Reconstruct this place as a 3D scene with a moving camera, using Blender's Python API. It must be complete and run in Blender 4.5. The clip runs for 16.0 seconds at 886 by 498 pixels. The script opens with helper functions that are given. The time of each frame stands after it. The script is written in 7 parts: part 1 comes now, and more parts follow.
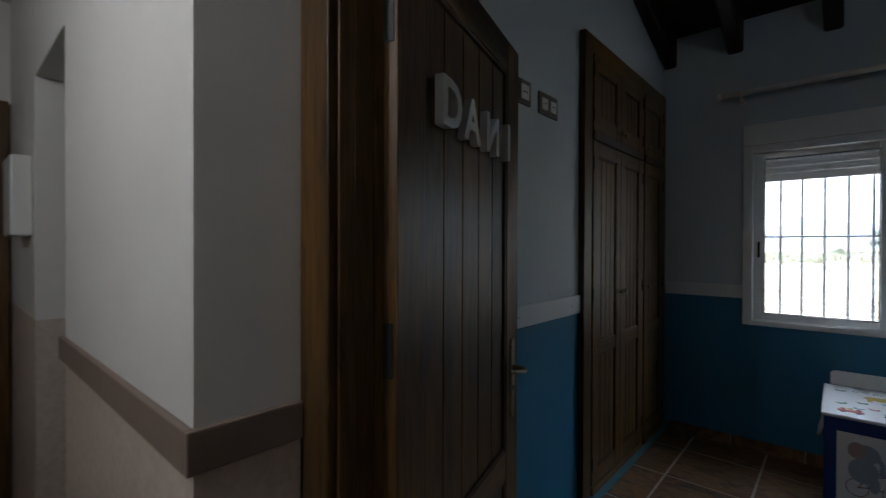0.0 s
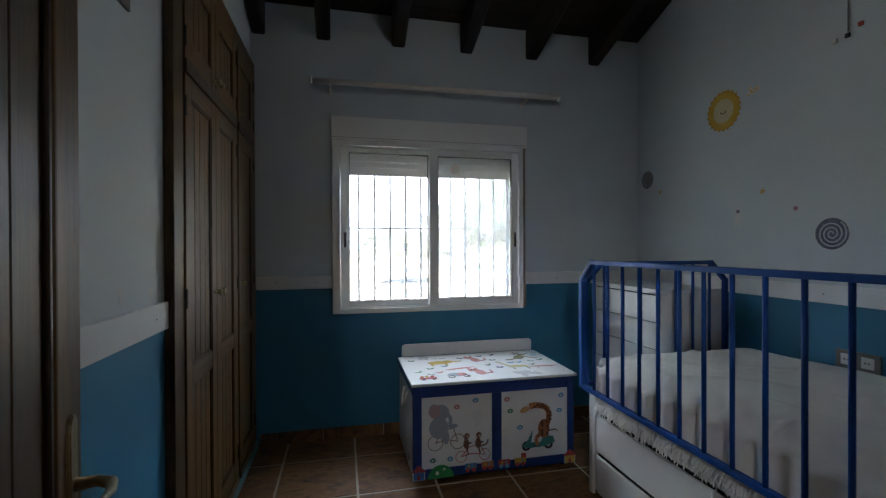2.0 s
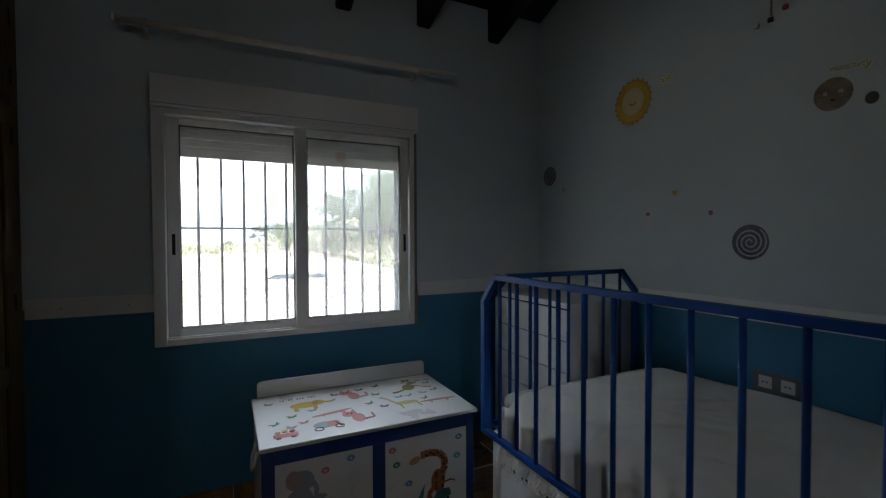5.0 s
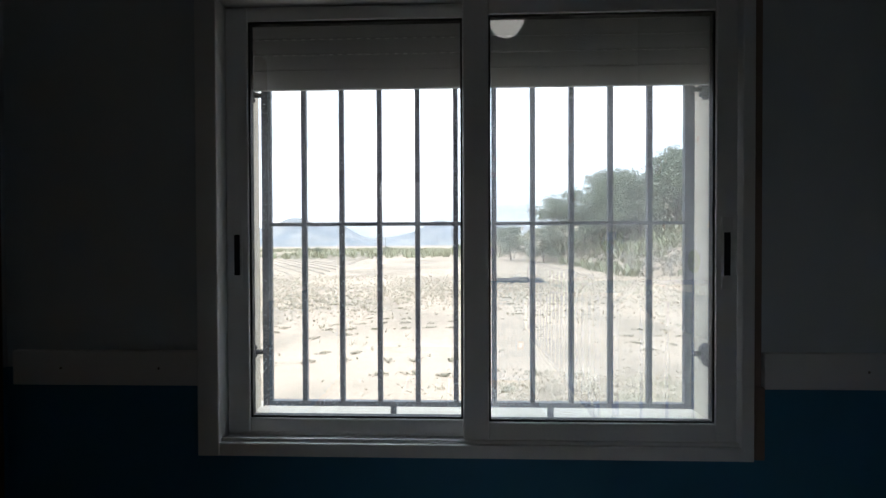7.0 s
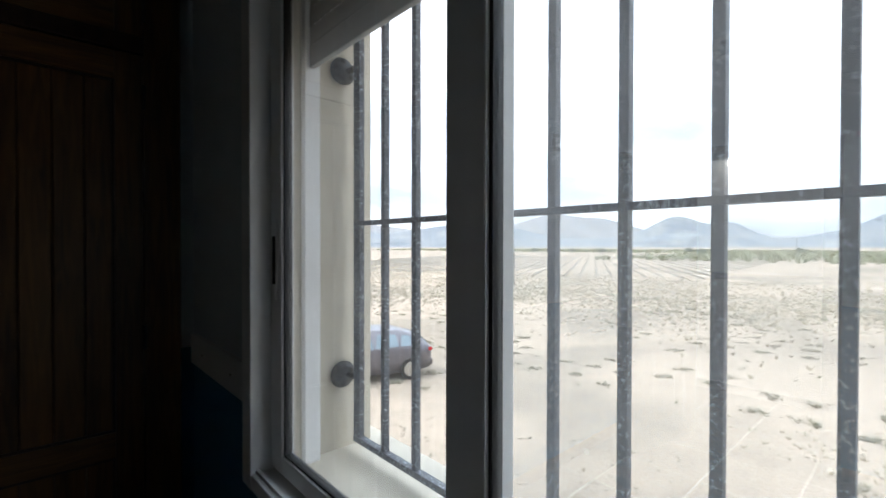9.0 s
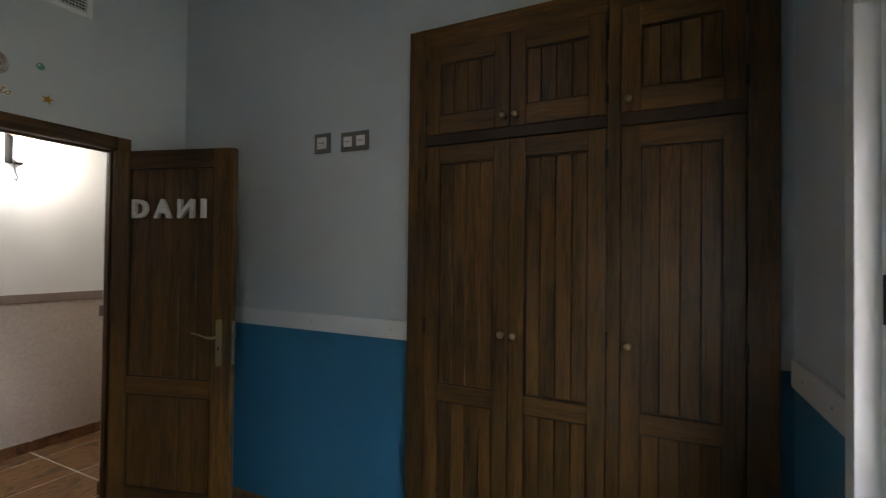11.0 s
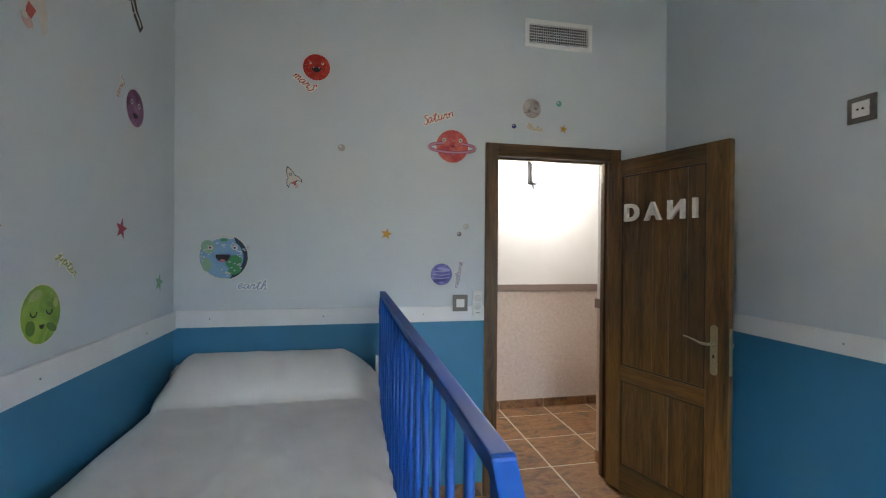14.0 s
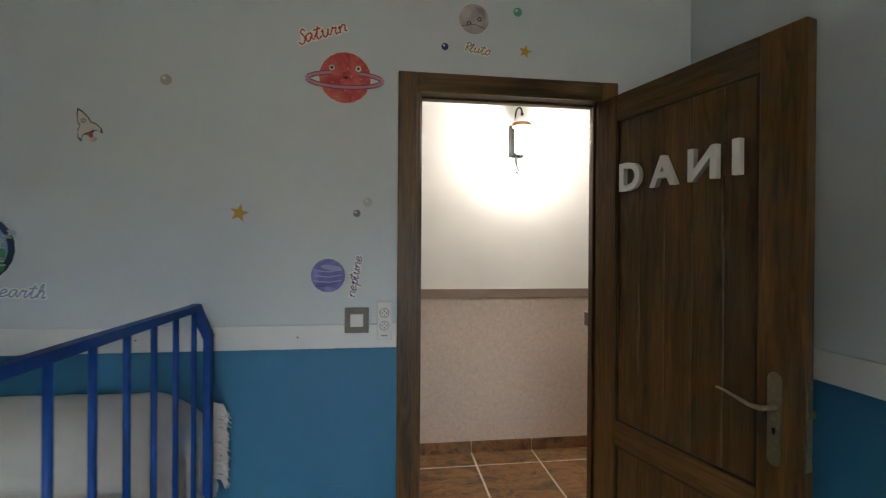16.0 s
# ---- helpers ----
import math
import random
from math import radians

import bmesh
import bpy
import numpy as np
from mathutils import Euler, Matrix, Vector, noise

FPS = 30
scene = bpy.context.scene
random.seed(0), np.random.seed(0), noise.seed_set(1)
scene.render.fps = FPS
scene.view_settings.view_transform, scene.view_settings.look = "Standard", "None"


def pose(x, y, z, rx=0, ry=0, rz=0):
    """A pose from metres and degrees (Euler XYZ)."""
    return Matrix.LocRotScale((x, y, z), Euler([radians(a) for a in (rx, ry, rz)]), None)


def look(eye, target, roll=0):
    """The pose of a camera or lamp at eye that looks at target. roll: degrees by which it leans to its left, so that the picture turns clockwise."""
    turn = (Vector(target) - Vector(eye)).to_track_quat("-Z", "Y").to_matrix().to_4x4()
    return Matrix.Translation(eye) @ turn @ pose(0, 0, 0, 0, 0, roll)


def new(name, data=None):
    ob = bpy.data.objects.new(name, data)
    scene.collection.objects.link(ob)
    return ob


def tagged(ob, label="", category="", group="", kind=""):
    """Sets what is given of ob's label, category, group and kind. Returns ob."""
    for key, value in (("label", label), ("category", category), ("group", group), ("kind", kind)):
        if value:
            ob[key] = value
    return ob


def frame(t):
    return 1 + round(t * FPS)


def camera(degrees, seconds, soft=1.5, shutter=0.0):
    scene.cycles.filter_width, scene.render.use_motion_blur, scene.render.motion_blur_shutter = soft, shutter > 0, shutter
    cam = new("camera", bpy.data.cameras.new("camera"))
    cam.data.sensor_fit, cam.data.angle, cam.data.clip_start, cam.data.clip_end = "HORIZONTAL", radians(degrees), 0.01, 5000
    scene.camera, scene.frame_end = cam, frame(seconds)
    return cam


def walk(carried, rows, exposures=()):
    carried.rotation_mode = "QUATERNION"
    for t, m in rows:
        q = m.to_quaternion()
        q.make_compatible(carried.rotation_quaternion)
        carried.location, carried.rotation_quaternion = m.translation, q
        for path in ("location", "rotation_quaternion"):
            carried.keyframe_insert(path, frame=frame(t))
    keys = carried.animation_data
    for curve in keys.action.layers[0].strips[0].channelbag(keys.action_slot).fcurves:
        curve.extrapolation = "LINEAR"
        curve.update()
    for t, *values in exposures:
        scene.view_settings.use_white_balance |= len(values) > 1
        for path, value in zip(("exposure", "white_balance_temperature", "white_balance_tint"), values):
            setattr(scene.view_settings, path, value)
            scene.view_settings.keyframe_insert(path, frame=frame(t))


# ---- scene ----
cam = camera(89.6, 16.0, soft=1.2, shutter=0.15)
PATH = [
    (0, (1.013, -0.508, 1.398), (-0.311, 0.99, 1.383), 0.2),
    (0.5, (0.819, -0.369, 1.393), (0.033, 1.471, 1.38), -0.2),
    (1, (0.717, -0.2, 1.365), (0.442, 1.781, 1.347), -0.3),
    (1.5, (0.67, -0.054, 1.324), (0.794, 1.942, 1.314), -0.2),
    (2, (0.596, 0.015, 1.325), (1.033, 1.966, 1.316), -0.2),
    (2.5, (0.565, 0.035, 1.339), (1.29, 1.899, 1.331), -0.2),
    (3, (0.559, 0.053, 1.351), (1.526, 1.804, 1.342), -0.2),
    (3.2, (0.55, 0.061, 1.352), (1.593, 1.768, 1.345), -0.2),
    (5.3, (0.878, 0.729, 1.405), (1.65, 2.573, 1.361), -0.4),
    (5.5, (0.88, 0.867, 1.39), (1.546, 2.752, 1.365), -0.4),
    (6, (0.957, 1.241, 1.386), (1.299, 3.211, 1.367), -0.2),
    (6.5, (1.031, 1.65, 1.412), (1.102, 3.648, 1.367), -0.0),
    (7, (1.191, 2.048, 1.406), (1.127, 4.047, 1.383), -0.2),
    (7.5, (1.393, 2.4, 1.388), (1.197, 4.39, 1.394), -0.2),
    (8, (1.478, 2.682, 1.402), (1.081, 4.642, 1.387), -0.1),
    (8.5, (1.502, 2.785, 1.408), (0.62, 4.58, 1.39), -0.0),
    (9, (1.601, 2.818, 1.414), (0.12, 4.162, 1.394), 0.1),
    (9.5, (1.669, 2.752, 1.444), (-0.168, 3.541, 1.414), 0.1),
    (9.7, (1.711, 2.753, 1.451), (-0.222, 3.267, 1.45), 0.5),
    (11.8, (1.934, 2.784, 1.465), (0.485, 1.405, 1.464), -0.1),
    (12, (1.957, 2.759, 1.466), (0.612, 1.279, 1.46), -0.0),
    (12.5, (2.019, 2.712, 1.453), (0.953, 1.019, 1.45), 0.1),
    (13, (2.061, 2.681, 1.446), (1.24, 0.858, 1.438), 0.2),
    (13.5, (2.046, 2.65, 1.442), (1.421, 0.75, 1.441), 0.4),
    (14, (2.02, 2.567, 1.482), (1.611, 0.609, 1.475), 0.5),
    (14.5, (1.935, 2.335, 1.49), (1.635, 0.358, 1.488), 0.5),
    (15, (1.798, 2.09, 1.499), (1.539, 0.107, 1.493), 0.6),
    (15.5, (1.588, 1.901, 1.446), (1.326, -0.081, 1.438), 0.5),
    (16, (1.281, 1.738, 1.434), (1.02, -0.245, 1.427), 0.4),
]
walk(cam, [(t, look(eye, aim, lean)) for t, eye, aim, lean in PATH],
     exposures=[(0.0, 2.45, 5800, 10), (0.5, 3.1, 5700, 10), (1.0, 3.2, 5750, 10), (1.5, 3.4, 5950, 10), (3.2, 3.45, 6350, 10), (5.5, 1.95, 6350, 10), (6.5, 1.3, 6250, 10), (7.0, 1.22, 6250, 10),
                (8.0, 1.15, 6250, 10), (9.7, 1.2, 6250, 10), (11.8, 4.88, 6850, 13), (13.5, 4.85, 6450, 13), (14.5, 4.82, 6400, 13), (16.0, 4.26, 6850, 12)])

# ---- light: overcast sky, weak wide sun, hall sconce ----
world = bpy.data.worlds.new("sky")
scene.world = world
world.use_nodes = True
wn, wl = world.node_tree.nodes, world.node_tree.links
sky = wn.new("ShaderNodeTexSky")
sky.sky_type, sky.sun_disc = "NISHITA", False
sky.sun_elevation, sky.sun_rotation = radians(48), radians(235)
cloud_tex = wn.new("ShaderNodeTexNoise")
cloud_tex.inputs["Scale"].default_value, cloud_tex.inputs["Detail"].default_value = 2.2, 6
wco = wn.new("ShaderNodeTexCoord")
wmap = wn.new("ShaderNodeMapping")
wmap.inputs["Scale"].default_value = (1, 1, 3.5)
cloud_ramp = wn.new("ShaderNodeValToRGB")
cloud_ramp.color_ramp.elements[0].position, cloud_ramp.color_ramp.elements[0].color = 0.36, (5.0, 5.5, 6.1, 1)
cloud_ramp.color_ramp.elements[1].position, cloud_ramp.color_ramp.elements[1].color = 0.56, (9.4, 10.2, 11.2, 1)
cloud_mix = wn.new("ShaderNodeMixRGB")
cloud_mix.inputs[0].default_value = 0.86
wl.new(wco.outputs["Generated"], wmap.inputs[0])
wl.new(wmap.outputs[0], cloud_tex.inputs["Vector"])
wl.new(cloud_tex.outputs["Fac"], cloud_ramp.inputs[0])
wl.new(sky.outputs[0], cloud_mix.inputs[1])
wl.new(cloud_ramp.outputs[0], cloud_mix.inputs[2])
# the cloud cover is about three times as bright overhead as at the horizon
wsep, wlift, wgain = wn.new("ShaderNodeSeparateXYZ"), wn.new("ShaderNodeMapRange"), wn.new("ShaderNodeMixRGB")
wlift.inputs["From Min"].default_value, wlift.inputs["From Max"].default_value = 0.1, 0.9
wlift.inputs["To Min"].default_value, wlift.inputs["To Max"].default_value = 1.0, 2.4
wgain.blend_type, wgain.inputs[0].default_value = "MULTIPLY", 1.0
wl.new(wco.outputs["Generated"], wsep.inputs[0])
wl.new(wsep.outputs["Z"], wlift.inputs[0])
wl.new(cloud_mix.outputs[0], wgain.inputs[1])
wl.new(wlift.outputs[0], wgain.inputs[2])
wl.new(wgain.outputs[0], wn["Background"].inputs[0])
wn["Background"].inputs[1].default_value = 0.12

sun_data = bpy.data.lights.new("sun", "SUN")
sun_data.energy, sun_data.angle, sun_data.color = 1.0, radians(14), (1, 0.95, 0.88)
sun = new("sun", sun_data)
sun.matrix_world = look((-30, -40, 55), (0, 0, 0))

lamp_data = bpy.data.lights.new("sconce_bulb", "POINT")
lamp_data.energy, lamp_data.color, lamp_data.shadow_soft_size = 1.4, (0.93, 0.97, 1.0), 0.05
lamp = new("sconce_bulb", lamp_data)
lamp.location = (0.352, -1.20, 2.18)


# ---- materials ----
def material(name, colour, rough=0.6, metal=0.0, spec=0.5):
    m = bpy.data.materials.new(name)
    m.use_nodes = True
    b = m.node_tree.nodes["Principled BSDF"]
    b.inputs["Base Color"].default_value = (*colour, 1)
    b.inputs["Roughness"].default_value, b.inputs["Metallic"].default_value = rough, metal
    b.inputs["Specular IOR Level"].default_value = spec
    return m


def coords(m, scale=(1, 1, 1), shuffle=True):
    """Object coordinates, shifted by the object's own random number."""
    n, l = m.node_tree.nodes, m.node_tree.links
    co, mp = n.new("ShaderNodeTexCoord"), n.new("ShaderNodeMapping")
    mp.inputs["Scale"].default_value = scale
    l.new(co.outputs["Object"], mp.inputs["Vector"])
    if shuffle:
        info, mul = n.new("ShaderNodeObjectInfo"), n.new("ShaderNodeMath")
        mul.operation, mul.inputs[1].default_value = "MULTIPLY", 37.0
        l.new(info.outputs["Random"], mul.inputs[0])
        l.new(mul.outputs[0], mp.inputs["Location"])
    return mp.outputs[0]


def noise_node(m, vec, scale, detail=4.0, distort=0.0):
    n = m.node_tree.nodes.new("ShaderNodeTexNoise")
    n.inputs["Scale"].default_value, n.inputs["Detail"].default_value, n.inputs["Distortion"].default_value = scale, detail, distort
    m.node_tree.links.new(vec, n.inputs["Vector"])
    return n.outputs["Fac"]


def ramp(m, fac, *stops):
    r = m.node_tree.nodes.new("ShaderNodeValToRGB")
    el = r.color_ramp.elements
    while len(el) < len(stops):
        el.new(0.5)
    for e, (p, c) in zip(el, stops):
        e.position, e.color = p, (*c, 1)
    m.node_tree.links.new(fac, r.inputs[0])
    return r.outputs[0]


def mix(m, fac, a, b, mode="MIX"):
    n = m.node_tree.nodes.new("ShaderNodeMixRGB")
    n.blend_type = mode
    for sock, v in zip(n.inputs, (fac, a, b)):
        if isinstance(v, (int, float)):
            sock.default_value = v
        elif isinstance(v, tuple):
            sock.default_value = (*v, 1)
        else:
            m.node_tree.links.new(v, sock)
    return n.outputs[0]


def set_colour(m, out):
    m.node_tree.links.new(out, m.node_tree.nodes["Principled BSDF"].inputs["Base Color"])


def set_rough(m, fac, lo, hi):
    n = m.node_tree.nodes.new("ShaderNodeMapRange")
    n.inputs["To Min"].default_value, n.inputs["To Max"].default_value = lo, hi
    m.node_tree.links.new(fac, n.inputs[0])
    m.node_tree.links.new(n.outputs[0], m.node_tree.nodes["Principled BSDF"].inputs["Roughness"])


def set_bump(m, fac, strength, dist=0.01):
    n = m.node_tree.nodes.new("ShaderNodeBump")
    n.inputs["Strength"].default_value, n.inputs["Distance"].default_value = strength, dist
    m.node_tree.links.new(fac, n.inputs["Height"])
    m.node_tree.links.new(n.outputs[0], m.node_tree.nodes["Principled BSDF"].inputs["Normal"])


def painted(name, colour, rough=0.55, amount=0.12, scale=6.0, bump=0.1):
    """Paint with soft large stains, fine roller grain and uneven gloss."""
    m = material(name, colour, rough)
    v = coords(m)
    big, fine = noise_node(m, v, scale, 5), noise_node(m, v, 220, 3)
    dark = tuple(c * (1 - amount) for c in colour)
    set_colour(m, mix(m, 0.3, ramp(m, big, (0.3, dark), (0.7, colour)), ramp(m, fine, (0.3, dark), (0.7, colour))))
    set_rough(m, big, rough - 0.08, rough + 0.08)
    set_bump(m, fine, bump, 0.002)
    return m


def wood(name, dark, mid, light, along="z", rough=0.42):
    """Stained pine: long streaks, growth rings and knots along one axis."""
    m = material(name, mid, rough)
    k = {"x": (0.5, 6, 6), "y": (6, 0.5, 6), "z": (6, 6, 0.5)}[along]
    v = coords(m, k)
    streak, ring = noise_node(m, v, 2.2, 6, 0.8), noise_node(m, v, 9, 8, 1.5)
    kk = {"x": (0.9, 3, 3), "y": (3, 0.9, 3), "z": (3, 3, 0.9)}[along]
    blotch = noise_node(m, coords(m, kk), 1.6, 3, 0.3)
    c = mix(m, 0.38, ramp(m, streak, (0.3, dark), (0.5, mid), (0.72, light)), ramp(m, ring, (0.36, dark), (0.64, light)))
    info = m.node_tree.nodes.new("ShaderNodeObjectInfo")
    tone = ramp(m, info.outputs["Random"], (0.0, (0.74, 0.74, 0.74)), (1.0, (1.08, 1.06, 1.02)))
    c = mix(m, 1.0, mix(m, 0.6, c, ramp(m, blotch, (0.35, dark), (0.6, light)), "SOFT_LIGHT"), tone, "MULTIPLY")
    set_colour(m, c)
    set_rough(m, streak, rough - 0.08, rough + 0.14)
    set_bump(m, ring, 0.12, 0.002)
    return m


def two_tone(name):
    """Room wall: pale grey-blue above the rail, strong blue below, with roller grain and faint stains."""
    m = material(name, (0.5, 0.57, 0.61), 0.62)
    n, l = m.node_tree.nodes, m.node_tree.links
    geo, sep, cmp_ = n.new("ShaderNodeNewGeometry"), n.new("ShaderNodeSeparateXYZ"), n.new("ShaderNodeMath")
    cmp_.operation, cmp_.inputs[1].default_value = "GREATER_THAN", 1.085
    l.new(geo.outputs["Position"], sep.inputs[0])
    l.new(sep.outputs["Z"], cmp_.inputs[0])
    v = coords(m, shuffle=False)
    big, fine = noise_node(m, v, 1.7, 6), noise_node(m, v, 160, 4)
    upper = ramp(m, big, (0.3, (0.54, 0.595, 0.625)), (0.7, (0.585, 0.64, 0.67)))
    lower = ramp(m, big, (0.3, (0.028, 0.175, 0.315)), (0.7, (0.035, 0.205, 0.36)))
    set_colour(m, mix(m, cmp_.outputs[0], lower, upper))
    set_rough(m, big, 0.5, 0.68)
    set_bump(m, fine, 0.16, 0.003)
    return m


def two_tone_hall(name):
    """Hall wall: off-white above the rail, mottled pinkish paper below."""
    m = material(name, (0.7, 0.68, 0.64), 0.65)
    n, l = m.node_tree.nodes, m.node_tree.links
    geo, sep, cmp_ = n.new("ShaderNodeNewGeometry"), n.new("ShaderNodeSeparateXYZ"), n.new("ShaderNodeMath")
    cmp_.operation, cmp_.inputs[1].default_value = "GREATER_THAN", 1.11
    l.new(geo.outputs["Position"], sep.inputs[0])
    l.new(sep.outputs["Z"], cmp_.inputs[0])
    v = coords(m, shuffle=False)
    big, mott, fine = noise_node(m, v, 2, 5), noise_node(m, v, 42, 8, 0.8), noise_node(m, v, 180, 3)
    upper = ramp(m, big, (0.3, (0.7, 0.685, 0.655)), (0.7, (0.76, 0.745, 0.715)))
    lower = ramp(m, mott, (0.3, (0.53, 0.44, 0.375)), (0.5, (0.59, 0.495, 0.425)), (0.7, (0.64, 0.55, 0.48)))
    set_colour(m, mix(m, cmp_.outputs[0], lower, upper))
    set_bump(m, mix(m, 0.5, mott, fine), 0.15, 0.003)
    return m


def slate_tile(name):
    """Rustic tile: ochre, rust and slate-grey layers."""
    m = material(name, (0.25, 0.13, 0.06), 0.35)
    v = coords(m, (1, 2.2, 1))
    a, b, c = noise_node(m, v, 4.5, 8, 1.2), noise_node(m, v, 11, 8, 2.0), noise_node(m, v, 60, 4)
    base = ramp(m, a, (0.32, (0.03, 0.024, 0.018)), (0.42, (0.15, 0.062, 0.024)), (0.52, (0.3, 0.155, 0.055)), (0.62, (0.2, 0.07, 0.024)), (0.74, (0.08, 0.05, 0.035)))
    over = ramp(m, b, (0.38, (0.025, 0.02, 0.016)), (0.5, (0.24, 0.135, 0.06)), (0.64, (0.13, 0.055, 0.024)))
    set_colour(m, mix(m, 0.45, base, over))
    set_rough(m, b, 0.36, 0.62)
    set_bump(m, mix(m, 0.3, b, c), 0.25, 0.004)
    return m


def speckled(name, dark, light, rough=0.5, scale=300, metal=0.0):
    m = material(name, dark, rough, metal)
    v = coords(m)
    big, fine = noise_node(m, v, 8, 4), noise_node(m, v, scale, 2)
    set_colour(m, mix(m, 0.25, ramp(m, fine, (0.55, dark), (0.72, light)), ramp(m, big, (0.3, dark), (0.8, light))))
    set_rough(m, big, rough - 0.1, rough + 0.12)
    set_bump(m, fine, 0.2, 0.002)
    return m


def cloth(name, colour, scale=420):
    m = material(name, colour, 0.9)
    m.node_tree.nodes["Principled BSDF"].inputs["Sheen Weight"].default_value = 0.15
    v = coords(m, shuffle=False)
    fold, weave = noise_node(m, v, 5, 6, 0.6), noise_node(m, coords(m, (1, 3, 1), False), scale, 2)
    set_colour(m, mix(m, 0.3, ramp(m, fold, (0.3, tuple(c * 0.86 for c in colour)), (0.7, colour)), ramp(m, weave, (0.3, tuple(c * 0.8 for c in colour)), (0.7, colour))))
    set_bump(m, mix(m, 0.55, fold, weave), 0.4, 0.008)
    return m


def blotchy(name, *colours, scale=12.0, speck=0.5):
    m = material(name, colours[0], 0.5)
    v = coords(m)
    f = noise_node(m, v, scale, 5, 1.0)
    stops = [(0.32 + 0.36 * i / max(1, len(colours) - 1), c) for i, c in enumerate(colours)]
    dots = noise_node(m, v, 130, 1)
    set_colour(m, mix(m, ramp(m, dots, (0.7, (0, 0, 0)), (0.74, (speck,) * 3)), ramp(m, f, *stops), (0.8, 0.75, 0.75)))
    return m


def clear_glass(name, milkiness=0.028, shine=0.125):
    """Thin pane: clear, with an uneven milky veil and a Fresnel gloss."""
    m = bpy.data.materials.new(name)
    m.use_nodes = True
    n, l = m.node_tree.nodes, m.node_tree.links
    n.remove(n["Principled BSDF"])
    tr, gl, fr, mx = n.new("ShaderNodeBsdfTransparent"), n.new("ShaderNodeBsdfGlossy"), n.new("ShaderNodeLayerWeight"), n.new("ShaderNodeMixShader")
    pw, sc = n.new("ShaderNodeMath"), n.new("ShaderNodeMath")
    pw.operation, pw.inputs[1].default_value = "POWER", 5.0
    sc.operation, sc.inputs[1].default_value, sc.inputs[2].default_value = "MULTIPLY_ADD", 0.5, shine
    tr.inputs[0].default_value = (0.95, 0.96, 0.96, 1)
    gl.inputs["Roughness"].default_value = 0.01
    l.new(fr.outputs["Facing"], pw.inputs[0])
    l.new(pw.outputs[0], sc.inputs[0])
    l.new(sc.outputs[0], mx.inputs[0])
    veil, film = n.new("ShaderNodeBsdfTranslucent"), n.new("ShaderNodeMixShader")
    veil.inputs[0].default_value = (0.85, 0.85, 0.85, 1)
    milky = ramp(m, noise_node(m, coords(m), 7, 6, 0.5), (0.3, (milkiness * 0.6,) * 3), (0.7, (milkiness * 1.3,) * 3))
    l.new(milky, film.inputs[0])
    l.new(tr.outputs[0], film.inputs[1])
    l.new(veil.outputs[0], film.inputs[2])
    l.new(film.outputs[0], mx.inputs[1])
    l.new(gl.outputs[0], mx.inputs[2])
    l.new(mx.outputs[0], n["Material Output"].inputs["Surface"])
    return m


def glowing(name, colour, strength):
    m = bpy.data.materials.new(name)
    m.use_nodes = True
    n = m.node_tree.nodes
    e = n.new("ShaderNodeEmission")
    e.inputs[0].default_value, e.inputs[1].default_value = (*colour, 1), strength
    m.node_tree.links.new(e.outputs[0], n["Material Output"].inputs["Surface"])
    return m


ROOM = two_tone("room_wall_paint")
HALL = two_tone_hall("hall_wall_finish")
PLAIN = painted("white_plaster", (0.72, 0.71, 0.68), 0.7, 0.08, 2.0)
RENDERED = painted("outside_render", (0.63, 0.575, 0.47), 0.8, 0.15, 14.0, 0.6)
# paint of the dado rails; also the white of the shutter slots' light
BAND = painted("white_rail_and_slot_light", (0.75, 0.76, 0.76), 0.45, 0.06, 8.0)
HALLRAIL = painted("brown_rail_paint", (0.25, 0.185, 0.15), 0.55, 0.12, 9.0)
SKIRT = slate_tile("terracotta_skirting")
TILE = slate_tile("rustic_floor_tile")
GROUT = painted("grey_grout", (0.6, 0.54, 0.46), 0.85, 0.2, 30.0, 0.4)
D, M_, L_ = (0.042, 0.023, 0.007), (0.148, 0.085, 0.025), (0.275, 0.165, 0.05)
WOODZ = wood("stained_pine_upright", D, M_, L_, "z")
WOODX = wood("stained_pine_across", D, M_, L_, "x")
WOODY = wood("stained_pine_along", D, M_, L_, "y")
# darker than the other pine: beads, wardrobe middle rail and hall door
WOODDARK = wood("darker_pine", (0.025, 0.012, 0.005), (0.06, 0.029, 0.01), (0.1, 0.05, 0.018), "z")
BEAM = wood("dark_beam_wood", (0.014, 0.009, 0.007), (0.036, 0.021, 0.014), (0.07, 0.04, 0.025), "y", 0.55)
BRASS = speckled("aged_brass", (0.38, 0.31, 0.19), (0.54, 0.47, 0.33), 0.36, 90, 1.0)
STEEL = speckled("brushed_steel", (0.5, 0.49, 0.46), (0.62, 0.6, 0.57), 0.35, 120, 1.0)
IRON = speckled("grey_painted_iron", (0.04, 0.046, 0.058), (0.42, 0.46, 0.5), 0.55, 150)
BLACKIRON = speckled("black_iron", (0.012, 0.012, 0.012), (0.04, 0.04, 0.04), 0.5, 200)
ALU = painted("white_lacquered_aluminium", (0.84, 0.84, 0.83), 0.32, 0.06, 4.0, 0.03)
SHUTTER = painted("grey_shutter_slats", (0.34, 0.34, 0.34), 0.5, 0.1, 8.0)
RUBBER = material("black_gasket", (0.012, 0.012, 0.012), 0.6)
GLASS = clear_glass("window_glass")
LAMPGLASS = clear_glass("lamp_glass", 0.02, 0.05)
MESH = clear_glass("insect_mesh", 0.055, 0.012)
BLUEMETAL = painted("blue_lacquered_tube", (0.004, 0.066, 0.31), 0.5, 0.12, 10.0, 0.05)
